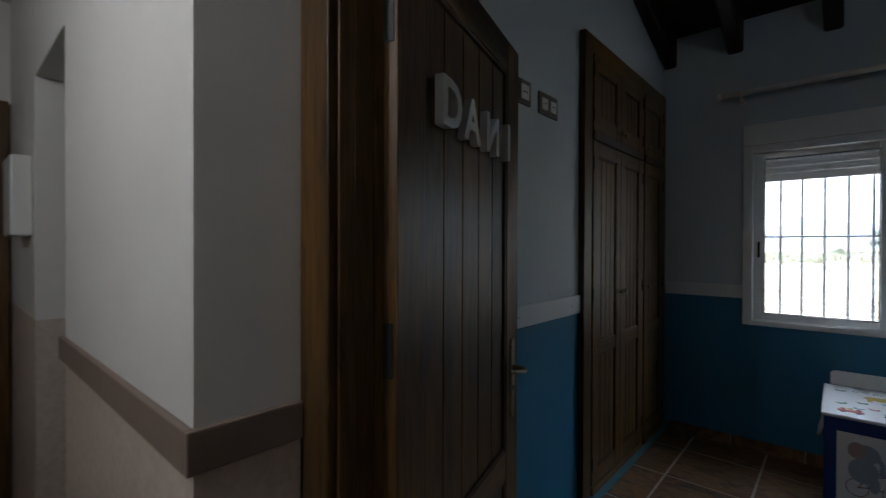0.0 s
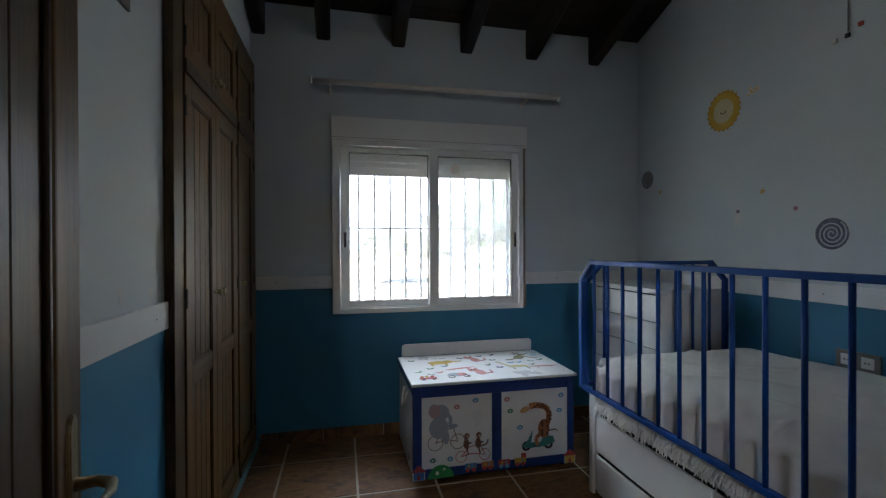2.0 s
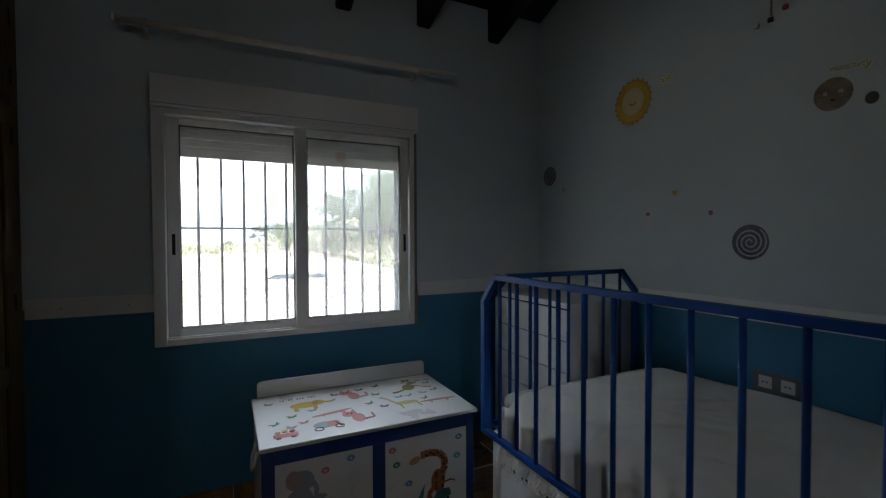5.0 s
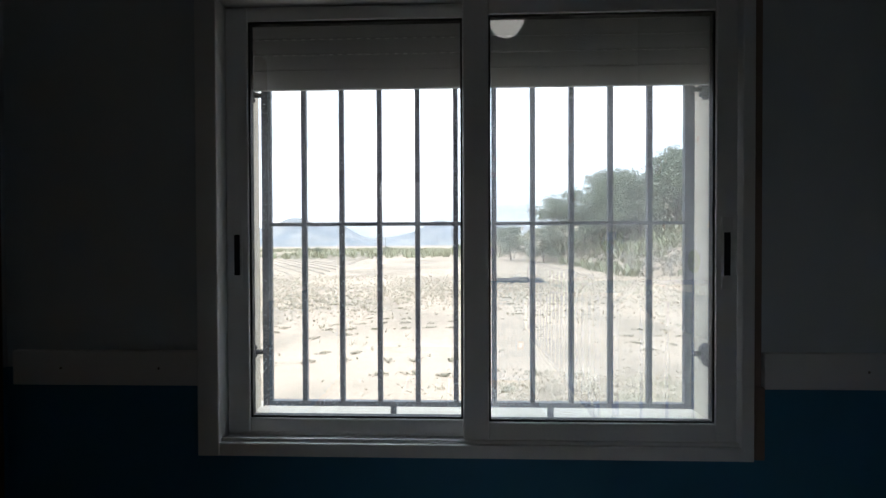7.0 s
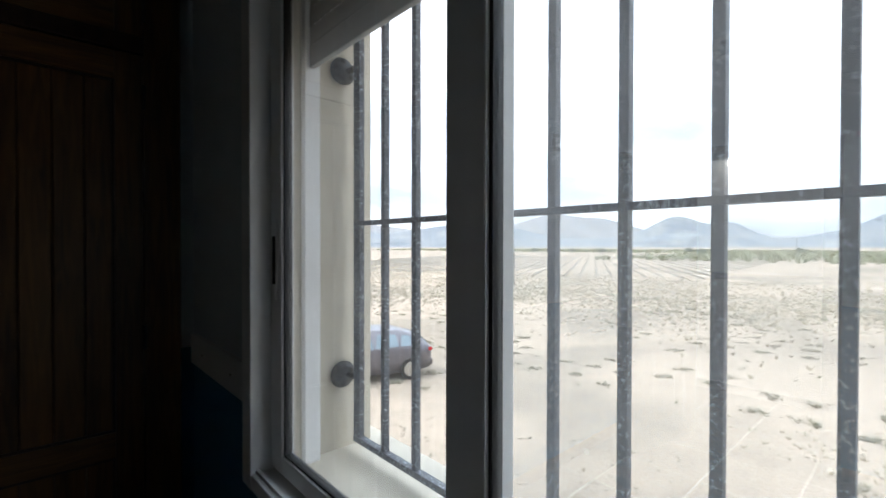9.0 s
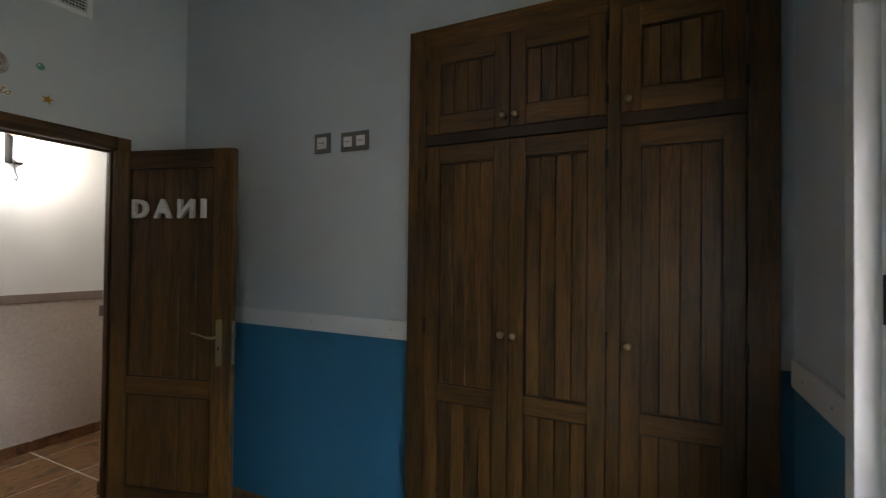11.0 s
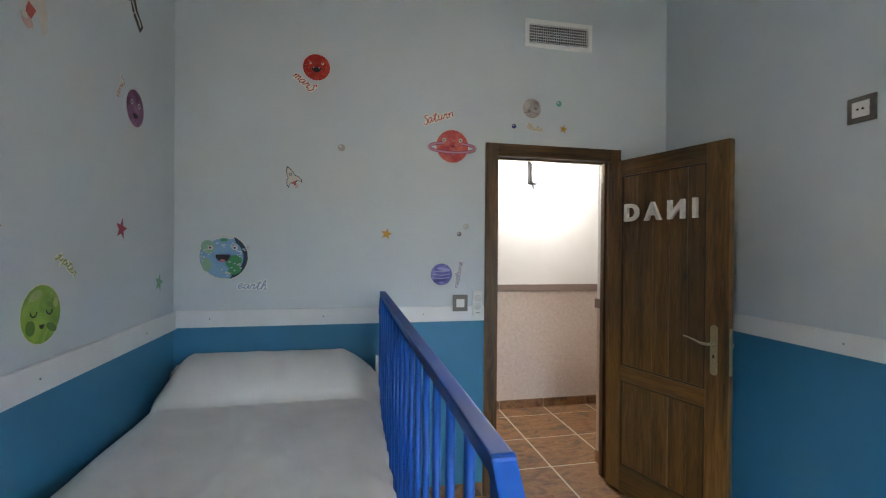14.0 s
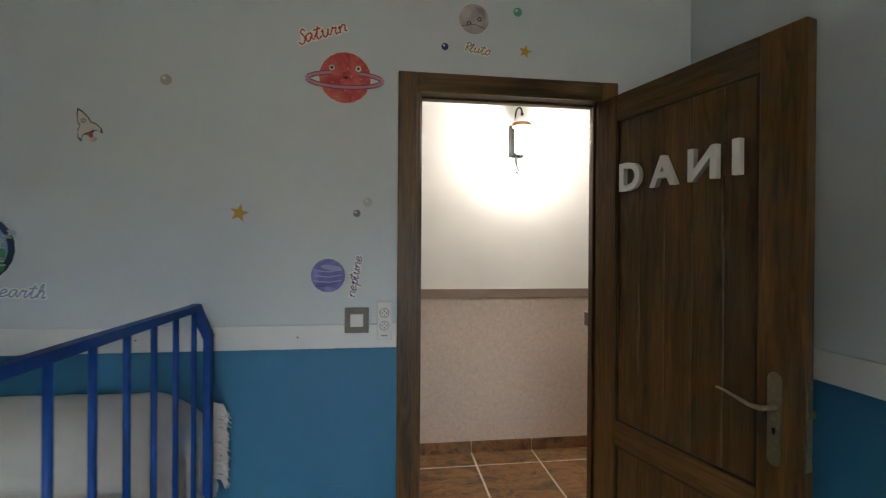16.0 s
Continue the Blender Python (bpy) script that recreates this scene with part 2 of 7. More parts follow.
BLUEMETAL.node_tree.nodes["Principled BSDF"].inputs["Specular IOR Level"].default_value = 0.3
BLUEWOOD = painted("blue_painted_board", (0.006, 0.035, 0.19), 0.4, 0.12, 6.0, 0.05)
WHITEWOOD = painted("white_melamine", (0.74, 0.74, 0.73), 0.35, 0.05, 3.0, 0.03)
WHITELID = painted("white_printed_board", (0.7, 0.7, 0.69), 0.3, 0.04, 4.0, 0.02)
THROW = cloth("cream_cotton_throw", (0.82, 0.79, 0.75), 260)
SHEET = cloth("mattress_cloth", (0.6, 0.59, 0.56), 600)
WHITEPLASTIC = material("white_plastic", (0.72, 0.72, 0.7), 0.3)
GREYPLATE = speckled("grey_switch_frame", (0.15, 0.14, 0.125), (0.2, 0.19, 0.17), 0.4, 150)
# near-black of castors and grips; also paints the shade in gaps and holes
DARK = material("black_plastic_and_gap_shade", (0.01, 0.01, 0.01), 0.8)
LETTER = painted("white_wooden_letter", (0.68, 0.68, 0.66), 0.5, 0.05, 20.0)


# ---- building tools ----
def box(x0, y0, z0, x1, y1, z1, bevel=0.0, bm=None):
    bm = bm or bmesh.new()
    made = bmesh.ops.create_cube(bm, size=1, matrix=Matrix.Translation(((x0 + x1) / 2, (y0 + y1) / 2, (z0 + z1) / 2)) @ Matrix.Diagonal((abs(x1 - x0), abs(y1 - y0), abs(z1 - z0), 1)))
    if bevel:
        edges = list({e for v in made["verts"] for e in v.link_edges})
        bmesh.ops.bevel(bm, geom=edges, offset=bevel, segments=2, affect="EDGES", profile=0.6)
    return bm


def rod(a, b, r, n=12, r2=None, bm=None):
    """A round bar from a to b."""
    bm = bm or bmesh.new()
    a, b = Vector(a), Vector(b)
    turn = (b - a).to_track_quat("Z", "Y").to_matrix().to_4x4()
    bmesh.ops.create_cone(bm, cap_ends=True, segments=n, radius1=r, radius2=r if r2 is None else r2, depth=(b - a).length,
                          matrix=Matrix.Translation((a + b) / 2) @ turn)
    return bm


def tube(points, radii, n=10, bm=None):
    """A round section swept along points."""
    bm = bm or bmesh.new()
    pts = [Vector(p) for p in points]
    radii = radii if isinstance(radii, (list, tuple)) else [radii] * len(pts)
    rings, side = [], None
    for i, p in enumerate(pts):
        d = (pts[min(i + 1, len(pts) - 1)] - pts[max(i - 1, 0)]).normalized()
        if side is None:
            side = d.orthogonal().normalized()
        side = (side - d * side.dot(d)).normalized()
        up = d.cross(side)
        rings.append([bm.verts.new(p + radii[i] * (math.cos(2 * math.pi * k / n) * side + math.sin(2 * math.pi * k / n) * up)) for k in range(n)])
    for r0, r1 in zip(rings, rings[1:]):
        for k in range(n):
            bm.faces.new((r0[k], r0[(k + 1) % n], r1[(k + 1) % n], r1[k]))
    bm.faces.new(rings[0][::-1])
    bm.faces.new(rings[-1])
    bmesh.ops.recalc_face_normals(bm, faces=bm.faces[:])
    return bm


def turned(profile, n=16, bm=None, m=None):
    """A shape turned round z from (radius, height) pairs, moved by m."""
    bm = bm or bmesh.new()
    m = m or Matrix.Identity(4)
    rings = [[bm.verts.new(m @ Vector((r * math.cos(2 * math.pi * k / n), r * math.sin(2 * math.pi * k / n), z))) for k in range(n)] for r, z in profile]
    for r0, r1 in zip(rings, rings[1:]):
        for k in range(n):
            bm.faces.new((r0[k], r0[(k + 1) % n], r1[(k + 1) % n], r1[k]))
    bm.faces.new(rings[0][::-1])
    bm.faces.new(rings[-1])
    bmesh.ops.recalc_face_normals(bm, faces=bm.faces[:])
    return bm


def prism(outline, y0, y1, bm=None):
    """An outline of (x, z) pairs given depth along y."""
    bm = bm or bmesh.new()
    front = [bm.verts.new((x, y0, z)) for x, z in outline]
    back = [bm.verts.new((x, y1, z)) for x, z in outline]
    bm.faces.new(front)
    bm.faces.new(back[::-1])
    for i in range(len(outline)):
        j = (i + 1) % len(outline)
        bm.faces.new((front[j], front[i], back[i], back[j]))
    bmesh.ops.recalc_face_normals(bm, faces=bm.faces[:])
    return bm


def place_of(ob):
    m = Matrix.Identity(4)
    while ob:
        m = ob.matrix_basis @ m
        ob = ob.parent
    return m


def data_of(name, bm, mat, smooth=False):
    me = bpy.data.meshes.new(name)
    bm.to_mesh(me)
    bm.free()
    me.materials.append(mat)
    if smooth:
        for p in me.polygons:
            p.use_smooth = True
    return me


def thing(name, label, category, at=(0, 0, 0), turn=0.0, group="", kind=""):
    ob = new(name)
    ob.empty_display_size = 0.1
    ob.matrix_basis = pose(*at, 0, 0, turn)
    return tagged(ob, label, category, group, kind)


def part(name, bm, mat, parent, label="", local=False, smooth=False):
    """One mesh under a thing or a part; the mesh comes in world places unless local."""
    if not local:
        bmesh.ops.transform(bm, matrix=place_of(parent).inverted(), verts=bm.verts)
    ob = new(name, data_of(name, bm, mat, smooth))
    ob.parent = parent
    return tagged(ob, label) if label else ob


def solo(name, bm, mat, label, category, group="", kind="", smooth=False):
    """A thing of one mesh, given in world places."""
    ob = new(name, data_of(name, bm, mat, smooth))
    return tagged(ob, label, category, group, kind)


def lettering(body, size, depth, fat=0.0, mirror=False):
    """A mesh of raised letters, centred, standing in the xz plane and facing -y."""
    cu = bpy.data.curves.new("letters", "FONT")
    cu.body, cu.size, cu.extrude, cu.offset, cu.align_x, cu.align_y = body, size, depth / 2, fat, "CENTER", "CENTER"
    cu.resolution_u = 3
    ob = bpy.data.objects.new("letters", cu)
    me = bpy.data.meshes.new_from_object(ob)
    bm = bmesh.new()
    bm.from_mesh(me)
    bpy.data.objects.remove(ob)
    bpy.data.curves.remove(cu)
    bpy.data.meshes.remove(me)
    bmesh.ops.transform(bm, matrix=pose(0, 0, 0, 90) @ Matrix.Diagonal((-1 if mirror else 1, 1, 1, 1)), verts=bm.verts)
    if mirror:
        bmesh.ops.reverse_faces(bm, faces=bm.faces[:])
    return bm


# ---- structure ----
RX, RY = 2.92, 3.188          # room: x 0..RX, y 0..RY
SLOPE, EAVE = 0.34, 2.965     # boards rise to the south


def roof_z(y):
    return EAVE + SLOPE * (RY - y)


def structure(name, bm, mat, label):
    return solo(name, bm, mat, label, name.split("_")[0], kind="structure")


# north wall with the window opening
bm = box(-0.15, RY, -2.4, 0.53, 3.5, 3.05)
box(1.955, RY, -2.4, RX + 0.15, 3.5, 3.05, bm=bm)
box(1.9225, RY, 0.86, 1.955, 3.262, 2.07, bm=bm)
box(0.53, RY, -2.4, 1.955, 3.5, 0.86, bm=bm)
box(0.53, RY, 2.07, 1.955, 3.5, 3.05, bm=bm)
structure("wall_north", bm, ROOM, "grey-blue and deep blue painted wall with window opening")
# outside render skin round the opening
bm = box(0.50, 3.262, 0.84, 0.535, 3.51, 2.09)
box(1.95, 3.262, 0.84, 1.985, 3.51, 2.09, bm=bm)
box(0.535, 3.262, 2.04, 1.95, 3.51, 2.075, bm=bm)
structure("trim_reveal", bm, RENDERED, "cream rendered window reveal outside the glass")
structure("window_sill", box(0.45, 3.262, 0.83, 2.03, 3.56, 0.868, 0.004), RENDERED, "cream stone sill outside the window")
structure("wall_facade", box(-3.0, 3.5, -2.4, 0.50, 3.512, 3.1), RENDERED, "cream rendered outside wall")
structure("wall_facade", box(1.985, 3.5, -2.4, 6, 3.512, 3.1), RENDERED, "cream rendered outside wall")
structure("wall_west", box(-0.15, -0.14, -0.2, 0, RY, 4.2), ROOM, "grey-blue and deep blue painted wall beside the wardrobe")
structure("wall_east", box(RX, -0.14, -0.2, RX + 0.15, RY, 4.2), ROOM, "grey-blue and deep blue painted wall along the bed")
bm = box(0, -0.07, -0.2, 0.388, 0, 4.2)
box(1.16, -0.07, -0.2, RX, 0, 4.2, bm=bm)
box(0.388, -0.07, 2.045, 1.16, 0, 4.2, bm=bm)
structure("wall_south", bm, ROOM, "grey-blue and deep blue painted wall with the doorway")
# hall side of the doorway wall
bm = box(0.322, -0.079, -0.2, 0.388, -0.07, 4.2)
box(1.16, -0.079, -0.2, 3.2, -0.07, 4.2, bm=bm)
box(0.388, -0.079, 2.045, 1.16, -0.07, 4.2, bm=bm)
structure("wall_hall_north", bm, HALL, "off-white hall wall over mottled paper with the doorway")
bm = prism([(-0.65, -0.266), (0.322, -0.266), (0.322, -0.0705), (0.001, -0.0705), (0.001, -0.1405), (-0.65, -0.1405)], -0.2, 2.7)
bmesh.ops.transform(bm, matrix=Matrix(((1, 0, 0, 0), (0, 0, 1, 0), (0, 1, 0, 0), (0, 0, 0, 1))), verts=bm.verts)
bmesh.ops.recalc_face_normals(bm, faces=bm.faces[:])
structure("wall_hall_corner", bm, HALL, "off-white hall wall corner beside the doorway")
structure("wall_passage_head", box(-1.25, -0.266, 2.03, -0.65, -0.14, 2.6), HALL, "off-white wall over the passage opening")
structure("wall_hall_north_west", box(-2.1, -0.266, -0.2, -1.25, -0.14, 2.6), HALL, "off-white hall wall beyond the passage")
structure("wall_passage_west", box(-1.27, -0.14, -0.2, -1.25, 0.8, 2.6), HALL, "off-white passage side wall")
structure("wall_passage_north", box(-1.27, 0.8, -0.2, -0.15, 0.9, 2.6), HALL, "off-white passage end wall")
structure("wall_hall_south", box(-2.1, -1.45, -0.2, 3.2, -1.33, 2.6), HALL, "off-white hall wall over mottled pinkish paper")
structure("wall_hall_west", box(-2.2, -1.45, -0.2, -2.1, -0.14, 2.6), HALL, "off-white hall end wall")
structure("wall_hall_east", box(3.2, -1.45, -0.2, 3.3, -0.07, 2.6), HALL, "off-white hall end wall")
structure("ceiling_hall", box(-2.2, -1.45, 2.6, 3.3, -0.1, 2.7), PLAIN, "white plaster hall ceiling")
structure("ceiling_passage", box(-1.27, -0.14, 2.6, -0.15, 0.9, 2.7), PLAIN, "white plaster passage ceiling")

# sloping board ceiling with its boards in one mesh
bm = bmesh.new()
row = -0.2
while row < 3.38:
    z0, z1 = roof_z(row), roof_z(row + 0.118)
    vs = [bm.verts.new(c) for c in ((-0.15, row, z0), (RX + 0.15, row, z0), (RX + 0.15, row + 0.118, z1), (-0.15, row + 0.118, z1))]
    top = [bm.verts.new(v.co + Vector((0, 0.01, 0.03))) for v in vs]
    bm.faces.new(vs)
    bm.faces.new(top[::-1])
    for i in range(4):
        bm.faces.new((vs[(i + 1) % 4], vs[i], top[i], top[(i + 1) % 4]))
    row += 0.122
vs = [bm.verts.new((x, y, roof_z(y) + 0.045)) for x, y in ((-0.2, -0.25), (3.1, -0.25), (3.1, 3.52), (-0.2, 3.52))]
top = [bm.verts.new(v.co + Vector((0, 0, 0.1))) for v in vs]
bm.faces.new(vs)
bm.faces.new(top[::-1])
for i in range(4):
    bm.faces.new((vs[(i + 1) % 4], vs[i], top[i], top[(i + 1) % 4]))
bmesh.ops.recalc_face_normals(bm, faces=bm.faces[:])
structure("ceiling", bm, BEAM, "dark stained boarded ceiling sloping up from the window")


def beam(x, w=0.095, deep=0.215):
    n = 14
    bm = bmesh.new()
    rings = []
    for i in range(n + 1):
        y = 3.22 - (3.22 + 0.05) * i / n
        t, wob = roof_z(y) - 0.002, 0.004 * math.sin(i * 1.7 + x * 9)
        rings.append([bm.verts.new(c) for c in ((x - w / 2 + wob, y, t), (x - w / 2 + wob, y, t - deep + 0.012), (x - w / 2 + 0.012 + wob, y, t - deep),
                                                (x + w / 2 - 0.012 + wob, y, t - deep), (x + w / 2 + wob, y, t - deep + 0.012), (x + w / 2 + wob, y, t))])
    for a, b in zip(rings, rings[1:]):
        for k in range(6):
            bm.faces.new((a[k], a[(k + 1) % 6], b[(k + 1) % 6], b[k]))
    bm.faces.new(rings[0])
    bm.faces.new(rings[-1][::-1])
    bmesh.ops.recalc_face_normals(bm, faces=bm.faces[:])
    solo("ceiling_beam", bm, BEAM, "dark stained wooden rafter under the boarded ceiling", "beam", group="rafters of the ceiling")


for bx in (0.05, 0.473, 0.985, 1.486, 2.005, 2.531):
    beam(bx, 0.085 if bx == 0.05 else 0.095)

# floor slab; tiles come last
floor = structure("floor", box(-2.2, -1.45, -0.2, 3.3, 3.3, -0.0028), GROUT, "rustic brown tiled floor with grey joints")

# rails and skirting
def strip(name, mat, label, *b, bevel=0.003):
    return structure(name, box(*b, bevel), mat, label)


for b in ((0.0, 0.0, 1.051, 0.016, 1.70, 1.143), (0.016, 0.0, 1.051, 0.335, 0.016, 1.143), (1.232, 0.0, 1.049, RX - 0.016, 0.016, 1.139),
          (RX - 0.016, 0.0, 1.042, RX, RY, 1.132), (0.03, RY - 0.016, 1.042, 0.524, RY, 1.132), (1.95, RY - 0.016, 1.042, RX - 0.016, RY, 1.132)):
    strip("trim_rail", BAND, "white painted dado rail on the blue wall", *b)
for b in ((-2.1, -1.33, 1.082, 3.2, -1.314, 1.146), (-0.65, -0.28, 1.07, 0.322, -0.266, 1.134), (0.322, -0.28, 1.07, 0.335, -0.098, 1.134), (-0.665, -0.28, 1.07, -0.65, -0.14, 1.134),
          (-1.25, -0.14, 1.082, -1.234, 0.8, 1.146), (1.24, -0.095, 1.082, 3.2, -0.079, 1.146)):
    strip("trim_hall_rail", HALLRAIL, "brown painted dado rail in the hall", *b)


# ---- doorway ----
def door_frame():
    f = thing("door_frame", "dark-stained pine door frame with moulded casings", "door frame", (0.785, 0, 0), kind="structure")
    for x0, x1 in ((0.337, 0.405), (1.158, 1.231)):
        part("casing", box(x0, 0.0, 0, x1, 0.022, 2.11, 0.004), WOODZ, f)
    part("casing", box(0.405, 0.0, 2.035, 1.158, 0.021, 2.11, 0.004), WOODX, f)
    for x0, x1 in ((0.3225, 0.405), (1.142, 1.21)):
        part("casing", box(x0, -0.097, 0, x1, -0.0795, 2.108, 0.004), WOODZ, f)
    part("casing", box(0.405, -0.096, 2.036, 1.142, -0.0795, 2.108, 0.004), WOODX, f)
    for x0, x1, s0, s1 in ((0.388, 0.401, 0.401, 0.41), (1.144, 1.158, 1.134, 1.144)):
        part("jamb", box(x0, -0.079, 0, x1, -0.0005, 2.044, 0.002), WOODZ, f)
        part("door_stop", box(s0, -0.079, 0, s1, -0.045, 2.028, 0.003), WOODZ, f)
    part("jamb", box(0.401, -0.079, 2.036, 1.144, -0.0005, 2.0445, 0.002), WOODX, f)
    part("door_stop", box(0.413, -0.079, 2.028, 1.134, -0.045, 2.036, 0.003), WOODX, f)


door_frame()


def plank_set(parent, x0, x1, z0, z1, n, y0, y1, mat):
    """Upright tongue-and-groove boards side by side."""
    w = (x1 - x0) / n
    for i in range(n):
        bm = box(x0 + i * w + 0.0014, y0, z0, x0 + (i + 1) * w - 0.0014, y1, z1)
        edges = [e for e in bm.edges if abs((e.verts[0].co - e.verts[1].co).z) > 0.01]
        bmesh.ops.bevel(bm, geom=edges, offset=0.0022, segments=1, affect="EDGES")
        part("plank", bm, mat, parent, local=True)


def lever_handle(parent, side):
    """Long back plate with rounded ends and a curved lever; side -1 faces -y, +1 faces +y."""
    y = 0.0 if side < 0 else 0.042
    out = [(0.678 + 0.018 * math.cos(a), 0.868 + 0.018 * math.sin(a)) for a in np.linspace(math.pi, 2 * math.pi, 7)]
    out += [(0.678 + 0.018 * math.cos(a), 1.082 + 0.018 * math.sin(a)) for a in np.linspace(0, math.pi, 7)]
    plate = prism(out, y, y + side * 0.006)
    bmesh.ops.bevel(plate, geom=[e for e in plate.edges if abs((e.verts[0].co - e.verts[1].co).y) < 1e-5], offset=0.0018, segments=2, affect="EDGES")
    p = part("handle_plate", plate, BRASS, parent, "aged brass back plate", local=True)
    part("lever", tube([(0.678, y + side * 0.004, 1.008), (0.678, y + side * 0.03, 1.008), (0.668, y + side * 0.046, 1.006), (0.64, y + side * 0.05, 1.008), (0.605, y + side * 0.05, 1.018),
                        (0.57, y + side * 0.05, 1.027), (0.548, y + side * 0.048, 1.029)], [0.009, 0.0075, 0.008, 0.0058, 0.0046, 0.0038, 0.003], 10), BRASS, p, "curved brass lever", local=True, smooth=True)
    part("keyhole", prism([(0.675, 0.935), (0.681, 0.935), (0.683, 0.952), (0.673, 0.952)], y + side * 0.0062, y + side * 0.0072), DARK, p, local=True)


def door_leaf():
    d = thing("door_1", "open dark-stained pine door with vertical planks and brass lever", "door", (0.432, 0.028, 0.01), 105.6, kind="structure")
    W, H, T = 0.745, 2.012, 0.042
    for a, b in ((0.0, 0.105), (0.63, W)):
        part("stile", box(a, 0, 0, b, T, H, 0.004), WOODZ, d, local=True)
    for z0, z1 in ((0, 0.16), (0.675, 0.765), (1.915, H)):
        part("rail", box(0.1055, 0.0005, z0, 0.6295, T - 0.0005, z1, 0.004), WOODX, d, local=True)
    plank_set(d, 0.1055, 0.6295, 0.7655, 1.9145, 5, 0.011, 0.031, WOODZ)
    plank_set(d, 0.1055, 0.6295, 0.1605, 0.6745, 5, 0.011, 0.031, WOODZ)
    for z0, z1 in ((0.765, 1.915), (0.16, 0.675)):
        for b in ((0.1055, 0.003, z0, 0.1155, 0.0108, z1), (0.6195, 0.003, z0, 0.6295, 0.0108, z1)):
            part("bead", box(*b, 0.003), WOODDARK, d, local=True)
        for b in ((0.116, 0.003, z0, 0.619, 0.0108, z0 + 0.01), (0.116, 0.003, z1 - 0.01, 0.619, 0.0108, z1)):
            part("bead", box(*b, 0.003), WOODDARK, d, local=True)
    # black sheet added inside the leaf puts shade into the plank grooves
    for z0, z1 in ((0.7655, 1.9145), (0.1605, 0.6745)):
        part("groove_shade", box(0.106, 0.0195, z0, 0.629, 0.0225, z1), DARK, d, local=True)
    lever_handle(d, -1)
    lever_handle(d, 1)
    part("lock_plate", box(W, 0.01, 0.86, W + 0.003, 0.032, 1.09, 0.001), BRASS, d, "worn brass lock plate", local=True)
    part("latch", box(W + 0.003, 0.015, 1.0, W + 0.014, 0.027, 1.018, 0.003), BRASS, d, local=True)
    for z in (0.22, 1.2, 1.8):
        part("hinge", rod((-0.006, 0.046, z - 0.06), (-0.006, 0.046, z + 0.06), 0.0075, 10), BLACKIRON, d, "dark iron hinge", local=True, smooth=True)
        part("hinge_leaf", box(-0.002, 0.008, z - 0.05, 0.0, 0.04, z + 0.05), BLACKIRON, d, local=True)


door_leaf()
leaf_pose = pose(0.432, 0.028, 0.01, 0, 0, 105.6)
for ch, u, z in (("D", 0.188, 1.682), ("A", 0.325, 1.682), ("N", 0.468, 1.682), ("I", 0.58, 1.682)):
    bm = lettering(ch, 0.138, 0.02, 0.0042, ch == "N")
    bmesh.ops.transform(bm, matrix=leaf_pose @ pose(u, -0.0105 if ch in "DI" else -0.0015, z), verts=bm.verts)
    solo("door_letter", bm, LETTER, {"N": "white wooden letter N put on back to front"}.get(ch, "white wooden letter " + ch + " stuck on the door"), "letter", group="letters on the door")


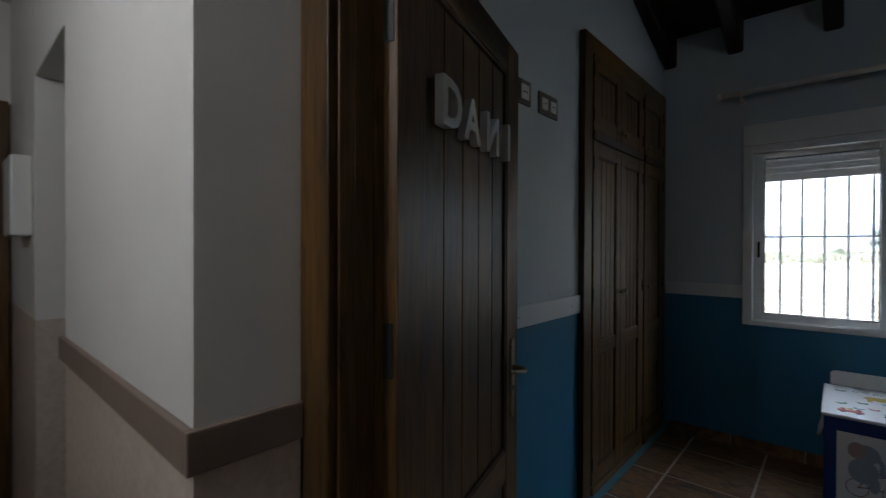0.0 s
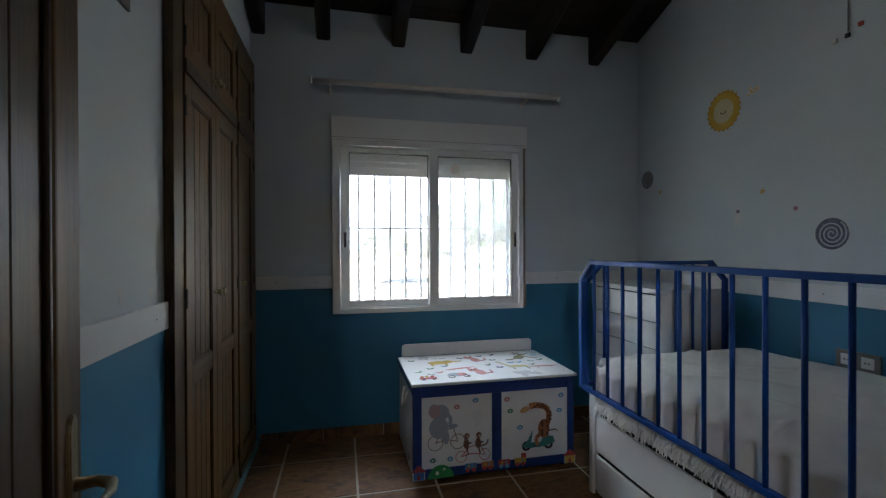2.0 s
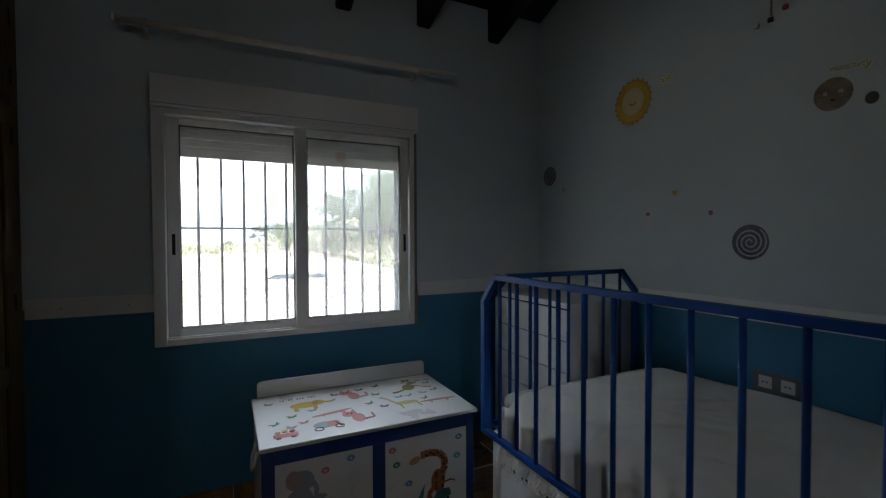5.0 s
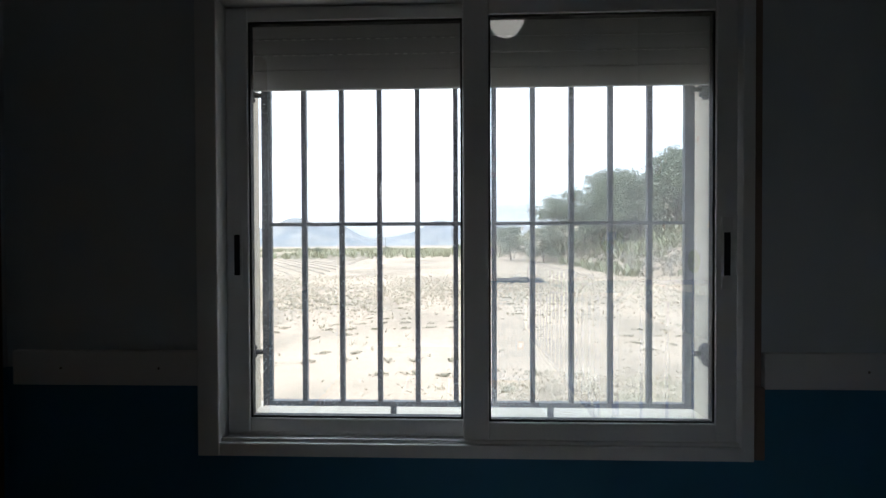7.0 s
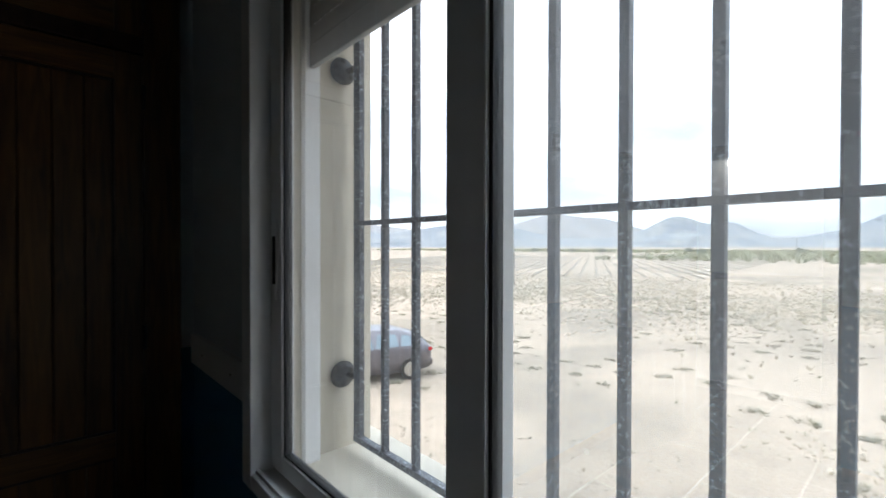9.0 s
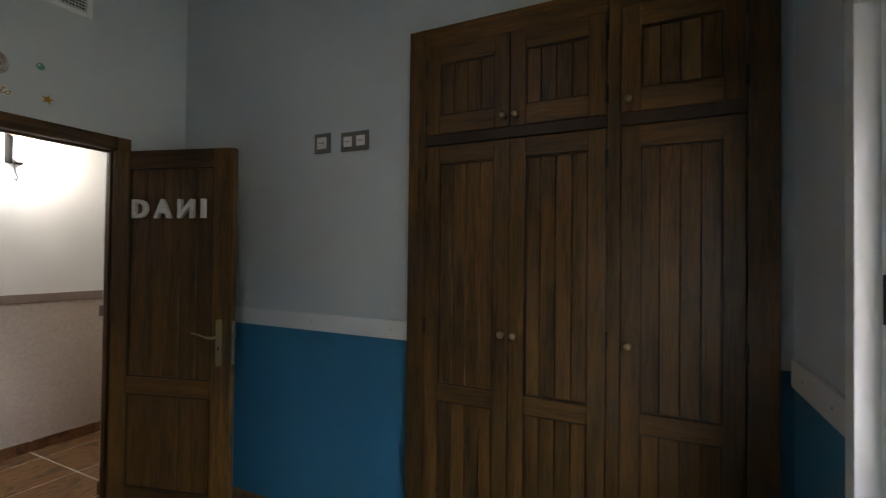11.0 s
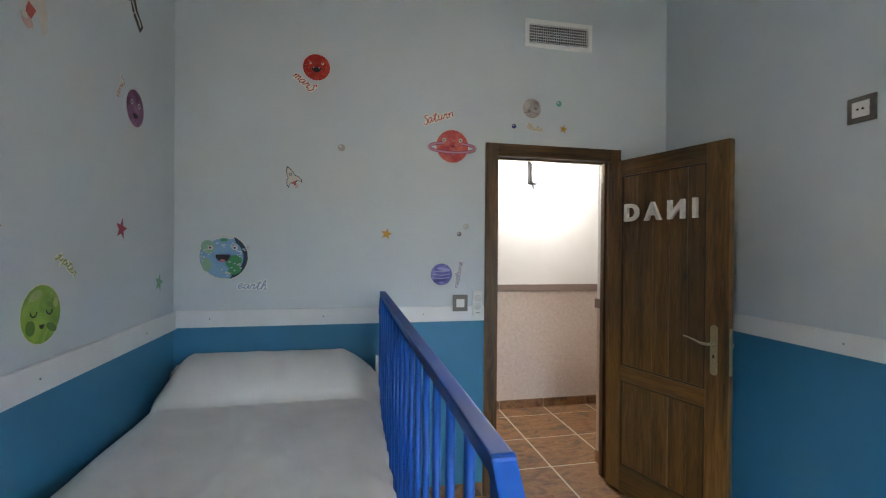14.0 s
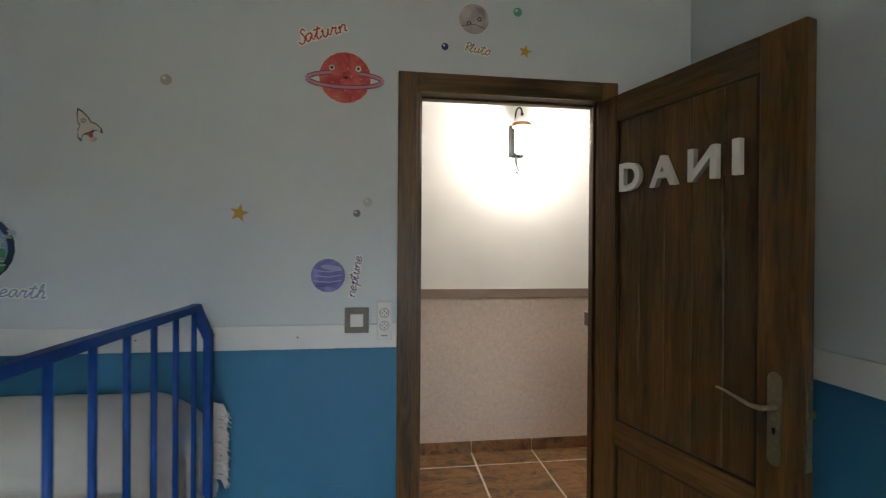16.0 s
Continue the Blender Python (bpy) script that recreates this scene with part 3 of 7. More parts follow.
# ---- window ----
def window():
    w = thing("window_1", "white sliding aluminium window with roller shutter", "window", (1.243, 3.2, 0.86), kind="structure")
    X0, X1 = 0.524, 1.96
    part("window_frame", box(X0, 3.166, 0.864, X0 + 0.055, 3.262, 2.066, 0.003), ALU, w)
    part("window_frame", box(X1 - 0.068, 3.166, 0.864, X1 - 0.038, 3.262, 2.066, 0.003), ALU, w)
    part("window_frame", box(X0 + 0.055, 3.167, 0.864, X1 - 0.068, 3.262, 0.898, 0.003), ALU, w)
    part("window_frame", box(X0 + 0.055, 3.167, 2.034, X1 - 0.068, 3.262, 2.066, 0.003), ALU, w)
    part("track", box(X0 + 0.055, 3.178, 0.898, X1 - 0.068, 3.186, 0.906), ALU, w)
    part("track", box(X0 + 0.055, 3.220, 0.898, X1 - 0.068, 3.226, 0.912), ALU, w)
    b = part("shutter_box", box(X0 - 0.002, 3.158, 2.0665, X1 - 0.01, 3.187, 2.226, 0.003), ALU, w, "white shutter box cover")
    part("groove", box(X0 + 0.002, 3.1565, 2.082, X1 - 0.014, 3.1578, 2.084), GREYPLATE, b)

    def sash(xa, xb, ga, gb, y, zb, zt, gzb, gzt):
        s = part("sash", box(xa, y, zb, ga, y + 0.03, zt, 0.004), ALU, w)
        part("stile", box(gb, y, zb, xb, y + 0.03, zt, 0.004), ALU, s)
        part("rail", box(ga, y + 0.0005, zb, gb, y + 0.0295, gzb, 0.003), ALU, s)
        part("rail", box(ga, y + 0.0005, gzt, gb, y + 0.0295, zt, 0.003), ALU, s)
        for bb in ((ga, gzb, ga + 0.005, gzt), (gb - 0.005, gzb, gb, gzt), (ga + 0.005, gzb, gb - 0.005, gzb + 0.005), (ga + 0.005, gzt - 0.005, gb - 0.005, gzt)):
            part("gasket", box(bb[0], y + 0.006, bb[1], bb[2], y + 0.024, bb[3]), RUBBER, s, "black rubber gasket")
        p = part("pane", box(ga + 0.003, y + 0.013, gzb + 0.003, gb - 0.003, y + 0.016, gzt - 0.003), GLASS, s, "clear glass pane")
        p.visible_shadow = False
        return s

    left = sash(0.58, 1.262, 0.639, 1.205, 3.212, 0.906, 2.03, 0.945, 1.994)
    right = sash(1.206, 1.888, 1.271, 1.835, 3.18, 0.906, 2.03, 0.952, 1.984)
    for s, x, y in ((left, 0.61, 3.212), (right, 1.86, 3.18)):
        part("latch", box(x - 0.013, y - 0.004, 1.29, x + 0.013, y - 0.0005, 1.47, 0.0015), ALU, s)
        part("grip", box(x - 0.0075, y - 0.0055, 1.325, x + 0.0075, y - 0.0042, 1.432), DARK, s, "black recessed grip")
    # roller shutter, mostly up
    z, k = 1.848, 0
    while z < 2.06:
        h = 0.056 if k == 0 else 0.044
        part("slat", box(0.56, 3.315 + 0.002 * (k % 2), z, 1.925, 3.329, z + h - 0.0012, 0.004), SHUTTER, w)
        # white bars paint the daylight that shines through the shutter slots
        for i in range(50 if 1 < k < 4 else 0):
            part("slot", box(0.588 + i * 0.0266, 3.3135, z - 0.0035, 0.6 + i * 0.0266, 3.3145, z - 0.0012), BAND, w)
        z, k = z + h, k + 1
    sc = part("insect_screen", box(1.215, 3.276, 0.905, 1.925, 3.278, 2.03), MESH, w, "fine grey insect screen")
    sc.visible_shadow = False
    for xg in (0.537, 1.925):
        part("guide", box(xg, 3.305, 0.868, xg + 0.023, 3.345, 2.04, 0.002), ALU, w)
    # winding strap on the room side
    part("strap", box(1.928, 3.176, 0.99, 1.944, 3.179, 2.066), HALLRAIL, w, "brown shutter strap")
    part("strap_winder", box(1.924, 3.166, 0.868, 1.948, 3.1875, 1.05, 0.004), HALLRAIL, w, "brown strap winder")


window()


def grille():
    g = thing("window_grille", "grey iron window grille with square upright bars", "grille", (1.245, 3.437, 0.868))
    for i in range(12):
        x = 0.593 + i * 0.11864
        w = 0.0145 if i in (0, 11) else 0.0075
        part("post" if i in (0, 11) else "bar", box(x - w, 3.437 - 0.0075, 0.90, x + w, 3.437 + 0.0075, 1.99, 0.001), IRON, g)
    for z0, z1 in ((0.899, 0.914), (1.463, 1.474), (1.99, 2.005)):
        part("cross_bar", box(0.579, 3.4275, z0, 1.912, 3.4465, z1, 0.001), IRON, g)
    for x in (0.99, 1.478):
        part("foot", box(x - 0.009, 3.429, 0.868, x + 0.009, 3.445, 0.899), IRON, g)
    for x, s in ((0.536, 1), (1.949, -1)):
        for z in (1.068, 1.872):
            p = part("stub", rod((x, 3.425, z), (x + s * 0.045, 3.432, z), 0.008, 8), BLACKIRON, g)
            rose = turned([(0.004, 0.0), (0.034, 0.002), (0.036, 0.008), (0.024, 0.016), (0.012, 0.02)], 20)
            for k in range(6):
                bmesh.ops.create_icosphere(rose, subdivisions=1, radius=0.011, matrix=Matrix.Translation((0.023 * math.cos(k * 1.047), 0.023 * math.sin(k * 1.047), 0.011)))
            bmesh.ops.transform(rose, matrix=Matrix.Translation((x, 3.418, z)) @ pose(0, 0, 0, 0, 90 * s, 0), verts=rose.verts)
            part("rosette", rose, BLACKIRON, p, "black cast iron rosette", smooth=True)


grille()


def curtain_rod():
    c = thing("curtain_rod", "pale pinkish curtain rod on two wall brackets, without curtain", "curtain rod", (1.28, 3.16, 2.435))
    pale = painted("pale_lacquered_rod", (0.88, 0.82, 0.77), 0.4, 0.08, 8.0)
    r = part("rod", rod((0.40, 3.1, 2.435), (2.17, 3.1, 2.441), 0.018, 16), pale, c, smooth=True)
    for x, s in ((0.40, -1), (2.17, 1)):
        part("end_cap", turned([(0.018, 0), (0.023, 0.004), (0.023, 0.014), (0.015, 0.02), (0.004, 0.022)], 14, m=Matrix.Translation((x, 3.1, 2.438)) @ pose(0, 0, 0, 0, 90 * s, 0)), pale, r, smooth=True)
    for x in (0.515, 1.925):
        b = part("bracket", tube([(x, 3.186, 2.40), (x, 3.15, 2.402), (x, 3.115, 2.41), (x, 3.1, 2.416)], [0.011, 0.009, 0.009, 0.012], 8), pale, c)
        part("wall_plate", rod((x, 3.1875, 2.40), (x, 3.181, 2.40), 0.022, 14), pale, b)
        part("ring", tube([(x, 3.1 + 0.0215 * math.cos(a), 2.437 + 0.0215 * math.sin(a)) for a in np.linspace(0, 2 * math.pi, 13)], 0.004, 6), pale, b)


curtain_rod()


def pendant_lamp():
    """Lit opal half globe on a rod from the sloping ceiling."""
    x, y, z = 1.47, 1.83, 2.674
    top = roof_z(y)
    p = thing("ceiling_lamp", "lit opal dome lamp hanging on a rod from the ceiling", "ceiling lamp", (x, y, top))
    at = Matrix.Translation((x, y, z))
    part("canopy", turned([(0.06, 0.012), (0.062, -0.03), (0.045, -0.055), (0.016, -0.06)], 24, m=Matrix.Translation((x, y, top))), BLACKIRON, p, "dark ceiling canopy", smooth=True)
    part("rod", rod((x, y, top - 0.058), (x, y, z + 0.12), 0.011, 12), BLACKIRON, p, smooth=True)
    part("holder", turned([(0.02, 0.125), (0.075, 0.11), (0.1, 0.075), (0.105, 0.006), (0.1, 0.0)], 28, m=at), BLACKIRON, p, "dark metal lamp holder", smooth=True)
    part("dome", turned([(0.098 * math.cos(a), -0.001 - 0.115 * math.sin(a)) for a in np.linspace(0, 1.5, 11)], 32, m=at), glowing("lit_opal_glass", (1, 0.95, 0.87), 0.66), p, "lit opal glass dome", smooth=True)


pendant_lamp()


# ---- wardrobe ----
def knob(parent, x, y, z):
    m = Matrix.Translation((x, y, z)) @ pose(0, 0, 0, 0, 90, 0)
    part("knob", turned([(0.011, 0.0), (0.011, 0.003), (0.006, 0.006), (0.006, 0.014), (0.013, 0.018), (0.015, 0.024), (0.012, 0.03), (0.004, 0.032)], 14, m=m), BRASS, parent, "aged brass knob", smooth=True)


def wardrobe():
    w = thing("built_in_wardrobe", "built-in dark-stained pine wardrobe with plank panel doors", "wardrobe", (0, 2.42, 0))
    x1 = 0.034
    for y0, y1 in ((1.702, 1.798), (2.594, 2.642), (3.05, 3.145)):
        part("frame_stile", box(0.001, y0, 0.06, x1, y1, 2.52, 0.003), WOODZ, w)
    for y0, y1 in ((1.798, 2.594), (2.642, 3.05)):
        for z0, z1 in ((2.425, 2.52), (1.966, 2.014), (0.06, 0.105)):
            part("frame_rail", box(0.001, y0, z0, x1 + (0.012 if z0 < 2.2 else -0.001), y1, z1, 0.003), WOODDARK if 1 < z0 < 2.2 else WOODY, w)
        # black sheet stands in for the shade inside, seen through the gaps
        part("inside_shade", box(0.0005, y0, 0.06, 0.004, y1, 2.52), DARK, w)

    def door(y0, y1, z0, z1, mid, hinge):
        """One framed door; mid is the height of its middle rail or None."""
        s, xo = 0.067, 0.006
        d = part("door", box(xo, y0, z0, 0.04, y0 + s, z1, 0.003), WOODZ, w)
        part("stile", box(xo, y1 - s, z0, 0.04, y1, z1, 0.003), WOODZ, d)
        rails = [(z0, z0 + 0.085), (z1 - 0.08, z1)] + ([(mid - 0.036, mid + 0.036)] if mid else [])
        for a, b in rails:
            part("rail", box(xo, y0 + s, a, 0.0395, y1 - s, b, 0.003), WOODY, d)
        cuts = sorted(rails)
        n = 4
        pw = (y1 - y0 - 2 * s) / n
        for (_, a), (b, _) in zip(cuts, cuts[1:]):
            for i in range(n):
                bm = box(xo, y0 + s + i * pw + 0.0012, a, 0.029, y0 + s + (i + 1) * pw - 0.0012, b)
                bmesh.ops.bevel(bm, geom=[e for e in bm.edges if abs((e.verts[0].co - e.verts[1].co).z) > 0.01], offset=0.002, segments=1, affect="EDGES")
                part("plank", bm, WOODZ, d)
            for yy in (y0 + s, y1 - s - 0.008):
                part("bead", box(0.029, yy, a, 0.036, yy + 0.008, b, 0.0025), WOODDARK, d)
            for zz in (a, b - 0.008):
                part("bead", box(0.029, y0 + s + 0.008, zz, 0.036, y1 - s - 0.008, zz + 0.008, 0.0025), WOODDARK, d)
        ky = y1 - 0.026 if hinge < 0 else y0 + 0.026
        knob(d, 0.04, ky, 2.063 if z0 > 1.9 else 1.128)
        hy = y0 - 0.002 if hinge < 0 else y1 + 0.002
        for hz in ((z0 + 0.08, z1 - 0.08) if z0 > 1.9 else (z0 + 0.12, 1.14, z1 - 0.12)):
            part("hinge", rod((0.041, hy, hz - 0.035), (0.041, hy, hz + 0.035), 0.0055, 8), BLACKIRON, d, "dark iron hinge")

    for y0, y1, h in ((1.801, 2.199, -1), (2.202, 2.591, 1), (2.645, 3.047, 1)):
        door(y0, y1, 2.017, 2.422, None, h)
        door(y0, y1, 0.108, 1.963, 0.841, h)
    part("plinth", box(0.001, 1.70, 0.0, 0.045, 3.147, 0.058, 0.003), painted("pale_blue_plinth_paint", (0.09, 0.28, 0.42), 0.5), w, "pale blue painted plinth")


wardrobe()


# ---- bed ----
def bed():
    b = thing("child_bed", "white drawer bed with blue tubular metal safety rails", "bed", (2.36, 1.2, 0))
    X0, X1, Y0, Y1 = 1.895, 2.86, 0.05, 2.2
    part("base", box(X0 + 0.02, Y0, 0.02, X1, Y1, 0.56, 0.004), WHITEWOOD, b)
    part("side_board", box(X0, Y0, 0.461, X0 + 0.02, Y1, 0.56, 0.003), WHITEWOOD, b)
    part("front_post", box(X0, Y1 - 0.03, 0.0, X0 + 0.02, Y1, 0.47, 0.002), WHITEWOOD, b)
    for z0, z1 in ((0.03, 0.222), (0.245, 0.438)):
        for y0, y1 in ((1.378, 2.132), (0.612, 1.366), (0.06, 0.6)):
            d = part("drawer", box(X0 + 0.001, y0, z0, X0 + 0.0195, y1, z1, 0.003), WHITEWOOD, b, "white drawer front")
            # a black strip paints the shade of the open gap above the drawer
            part("drawer_gap_shade", box(X0 + 0.012, y0 + 0.002, z1, X0 + 0.0195, y1 - 0.002, z1 + 0.0225), DARK, d)
    bm = box(X0 + 0.03, Y0 + 0.01, 0.56, X1 - 0.01, Y1 - 0.02, 0.735, 0.045)
    part("mattress", bm, SHEET, b, smooth=True)

    def flat_bar(p, q, w, h):
        """A flat steel bar with softened edges from p to q."""
        p, q = Vector(p), Vector(q)
        d = (q - p).normalized()
        bm = box(-h * 0.4, -w / 2, -h / 2, (q - p).length + h * 0.4, w / 2, h / 2, 0.003)
        bmesh.ops.transform(bm, matrix=Matrix.Translation(p) @ d.to_track_quat("X", "Z").to_matrix().to_4x4(), verts=bm.verts)
        return bm

    def rail_frame(pts_fn, length, n, first, step):
        """A chamfered tube frame with upright bars; pts_fn maps (along, z) to the world."""
        c = 0.10
        outline = [(0, 0.575), (0, 1.135), (c, 1.243), (length - c, 1.243), (length, 1.135), (length, 0.575), (0, 0.575)]
        for p, q in zip(outline[1:4], outline[2:5]):
            part("top_bar", flat_bar(pts_fn(*p), pts_fn(*q), 0.03, 0.022), BLUEMETAL, b)
        part("bottom_bar", flat_bar(pts_fn(*outline[0]), pts_fn(*outline[5]), 0.026, 0.022), BLUEMETAL, b)
        for p, q in ((outline[0], outline[1]), (outline[5], outline[4])):
            part("post", flat_bar(pts_fn(*p), pts_fn(*q), 0.028, 0.024), BLUEMETAL, b)
        for i in range(n):
            a = first + i * step
            part("bar", tube([pts_fn(a, 0.575), pts_fn(a, 1.243)], 0.0082, 8), BLUEMETAL, b, smooth=True)

    rail_frame(lambda a, z: (1.853, 0.183 + a, z), 2.015, 16, 0.112, 0.119)
    rail_frame(lambda a, z: (1.915 + a, 2.272, z - 0.015), 0.93, 7, 0.118, 0.117)


bed()


def throw():
    """Cream throw over mattress and bolster, hanging in folds on the open side, with a fringe."""
    t = thing("bed_throw", "cream cotton throw with fringe spread over the bed", "throw", (2.36, 1.2, 0.74))
    bm = bmesh.new()
    ny, nx = 210, 110
    grid = []
    for j in range(ny + 1):
        y = 0.035 + (2.125 - 0.035) * j / ny
        top = 0.752 + 0.022 * math.sin(min(1.0, max(0.0, (2.1 - y) / 0.7)) * math.pi / 2)
        q = min(1.0, abs(y - 0.19) / 0.25)
        bol = max((1 - q ** 2.4) ** 0.6 if q < 1 else 0.0, 0.03 * max(0.0, 1 - (y - 0.42) / 0.06) ** 2 if y > 0.42 else 0.0)
        h = top + 0.166 * bol + 0.006 * noise.noise((y * 2.5, 0, 3))
        rowv = []
        for i in range(nx + 1):
            s = i / nx * 1.205
            flat = 0.955
            if s <= flat:
                x = 2.853 - s
                edge = min(1, (flat - s) / (0.09 + 0.07 * min(1.0, bol)))
                calm = (1 - 0.75 * min(1.0, bol)) * min(1.0, s / 0.25) * min(1.0, max(0.0, (y - 0.47) / 0.2))
                wav = 0.004 * noise.noise((x * 3, y * 2.2, 1)) + 0.002 * noise.noise((x * 9, y * 6, 2))
                # a few long creases along the bed and short ones across
                wav += calm * (0.012 * max(0.0, 1 - abs(x - 2.42 - 0.06 * noise.noise((y * 1.7, 3, 0))) * 26) * max(0.0, noise.noise((y * 2.1, 7, 4)) + 0.35)
                               + 0.008 * max(0.0, 1 - abs(noise.noise((x * 2.2 + y * 1.2, y * 1.1 - x, 12))) * 22) + 0.006 * max(0.0, 1 - abs(noise.noise((x * 3 - y * 2, y * 1.6 + x, 21))) * 24) + 0.003 * max(0.0, 1 - abs(noise.noise((x * 7 + y * 3, y * 4 - x * 2, 31))) * 18))
                wr = 0.002 * (1 - calm) * math.sin(46 * x + 5 * noise.noise((x * 2, y * 2, 5)))
                side = min(1, (2.853 - x) / 0.07)
                z = h + wav + wr * 0.6 - 0.05 * (1 - math.sin(edge * math.pi / 2)) - 0.014 * (1 - math.sin(side * math.pi / 2)) - 0.13 * bol * (1 - edge) * 0.5 - 0.1 * bol * (1 - side)
                if y > 2.07:
                    z -= 0.09 * ((y - 2.07) / 0.055) ** 2
            else:
                d = s - flat
                f = (math.sin(y * 54 + 4.5 * noise.noise((y * 3, 0, 7))) * 0.5 + 0.5) ** 1.5
                x = 1.898 - 0.03 * math.sin(min(1, d / 0.05) * math.pi / 2) + 0.026 * f * min(1, d / 0.06)
                z = h - 0.05 - 0.07 * bol - d * (0.78 + 0.02 * noise.noise((y * 2, 0, 9))) + 0.002 * f
            rowv.append(bm.verts.new((x, y, z)))
        grid.append(rowv)
    for j in range(ny):
        for i in range(nx):
            bm.faces.new((grid[j][i], grid[j][i + 1], grid[j + 1][i + 1], grid[j + 1][i]))
    bmesh.ops.recalc_face_normals(bm, faces=bm.faces[:])
    edge = [v.co.copy() for v in (r[-1] for r in grid)]
    bmesh.ops.solidify(bm, geom=bm.faces[:], thickness=0.004)
    part("cloth", bm, THROW, t, smooth=True)
    bm = bmesh.new()
    for k in range(420):
        p = edge[int(k / 420 * ny)].lerp(edge[min(ny, int(k / 420 * ny) + 1)], (k / 420 * ny) % 1)
        ln = 0.034 + random.random() * 0.02
        tube([p + Vector((0, 0, 0.006)), p + Vector((random.uniform(-0.012, 0.004) - 0.012, random.uniform(-0.009, 0.009), -ln * 0.5)),
              p + Vector((random.uniform(-0.015, 0.006) - 0.012, random.uniform(-0.014, 0.014), -ln))], [0.0028, 0.0035, 0.0022], 4, bm)
    f = part("fringe", bm, THROW, t, "knotted cream fringe")
    tagged(f, kind="stuff")
    # short fringe tuft hanging at the head end
    bm = bmesh.new()
    for k in range(90):
        z = 0.88 - 0.27 * k / 90
        tube([(1.874, 0.075, z), (1.852 - 0.008 * random.random(), 0.05 + 0.02 * random.random(), z - 0.012), (1.838 + random.uniform(-0.01, 0.008), 0.045 + random.uniform(-0.02, 0.02), z - 0.05)], [0.003, 0.0035, 0.002], 4, bm)
    tagged(part("end_fringe", bm, THROW, t), kind="stuff")
    # the same fringe where the throw ends beside the wall
    bm = bmesh.new()
    for k in range(36):
        y, z = 0.05 + 0.12 * random.random(), 0.84 + 0.045 * random.random()
        tube([(2.84, y, z), (2.858 + 0.008 * random.random(), y, z - 0.006), (2.864 + 0.01 * random.random(), y + random.uniform(-0.01, 0.01), z - 0.035)], [0.003, 0.0035, 0.002], 4, bm)
    tagged(part("end_fringe", bm, THROW, t), kind="stuff")


throw()


# ---- dresser in the corner ----
def dresser():
    d = thing("chest_of_drawers", "white chest of drawers in the corner behind the bed", "chest of drawers", (2.67, 2.74, 0))
    X0, X1, Y0, Y1 = 2.455, 2.90, 2.34, 3.06
    part("body", box(X0 + 0.02, Y0 + 0.02, 0.02, X1, Y1 - 0.02, 1.035, 0.002), WHITEWOOD, d)
    part("top", box(X0 - 0.008, Y0 - 0.004, 1.036, X1, Y1 + 0.004, 1.062, 0.003), WHITEWOOD, d)
    for y in (Y0, Y1 - 0.0195):
        part("side_panel", box(X0, y, 0.0, X1, y + 0.0195, 1.035, 0.002), WHITEWOOD, d)
    for i in range(6):
        z1 = 1.022 - i * 0.168
        p = part("drawer", box(X0 - 0.002, Y0 + 0.022, z1 - 0.163, X0 + 0.0195, Y1 - 0.022, z1, 0.003), WHITEWOOD, d, "white drawer front")
        # black filler gives the thin gap over each front its shade
        part("grip_gap_shade", box(X0 + 0.006, Y0 + 0.024, z1, X0 + 0.0195, Y1 - 0.024, z1 + 0.0045), DARK, p)


dresser()


# ---- flat printed shapes ----
FLAT = {}


def flat(colour):
    if colour not in FLAT:
        FLAT[colour] = painted("print_colour", colour, 0.5, 0.12, 60.0, 0.02)
    return FLAT[colour]


def outline_of(shape):
    k, *a = shape
    if k == "E":
        cx, cy, rx, ry, *r = a
        t = radians(r[0]) if r else 0
        return [[(cx + rx * math.cos(q) * math.cos(t) - ry * math.sin(q) * math.sin(t), cy + rx * math.cos(q) * math.sin(t) + ry * math.sin(q) * math.cos(t)) for q in np.linspace(0, 2 * math.pi, 21)[:-1]]]
    if k == "R":
        x0, y0, x1, y1 = a
        return [[(x0, y0), (x1, y0), (x1, y1), (x0, y1)]]
    if k == "P":
        return [list(a[0])]
    if k == "S":
        cx, cy, r = a[:3]
        tw = a[3] if len(a) > 3 else 0.1
        return [[(cx, cy), (cx + r * math.cos(tw + i * math.pi / 5 - math.pi / 5) * 0.42, cy + r * math.sin(tw + i * math.pi / 5 - math.pi / 5) * 0.42), (cx + r * math.cos(tw + i * math.pi / 5), cy + r * math.sin(tw + i * math.pi / 5)),
                 (cx + r * math.cos(tw + i * math.pi / 5 + math.pi / 5) * 0.42, cy + r * math.sin(tw + i * math.pi / 5 + math.pi / 5) * 0.42)] for i in range(0, 10, 2)]
    if k == "L":
        pts, w = a
        out = []
        for (x0, y0), (x1, y1) in zip(pts, pts[1:]):
            d = math.hypot(x1 - x0, y1 - y0) or 1
            nx, ny = -(y1 - y0) / d * w / 2, (x1 - x0) / d * w / 2
            out.append([(x0 + nx, y0 + ny), (x0 - nx, y0 - ny), (x1 - nx, y1 - ny), (x1 + nx, y1 + ny)])
        return out
    if k == "O":
        cx, cy, r, w = a
        pts = [(cx + r * math.cos(q), cy + r * math.sin(q)) for q in np.linspace(0, 2 * math.pi, 19)]
        return outline_of(("L", pts, w))
    return []


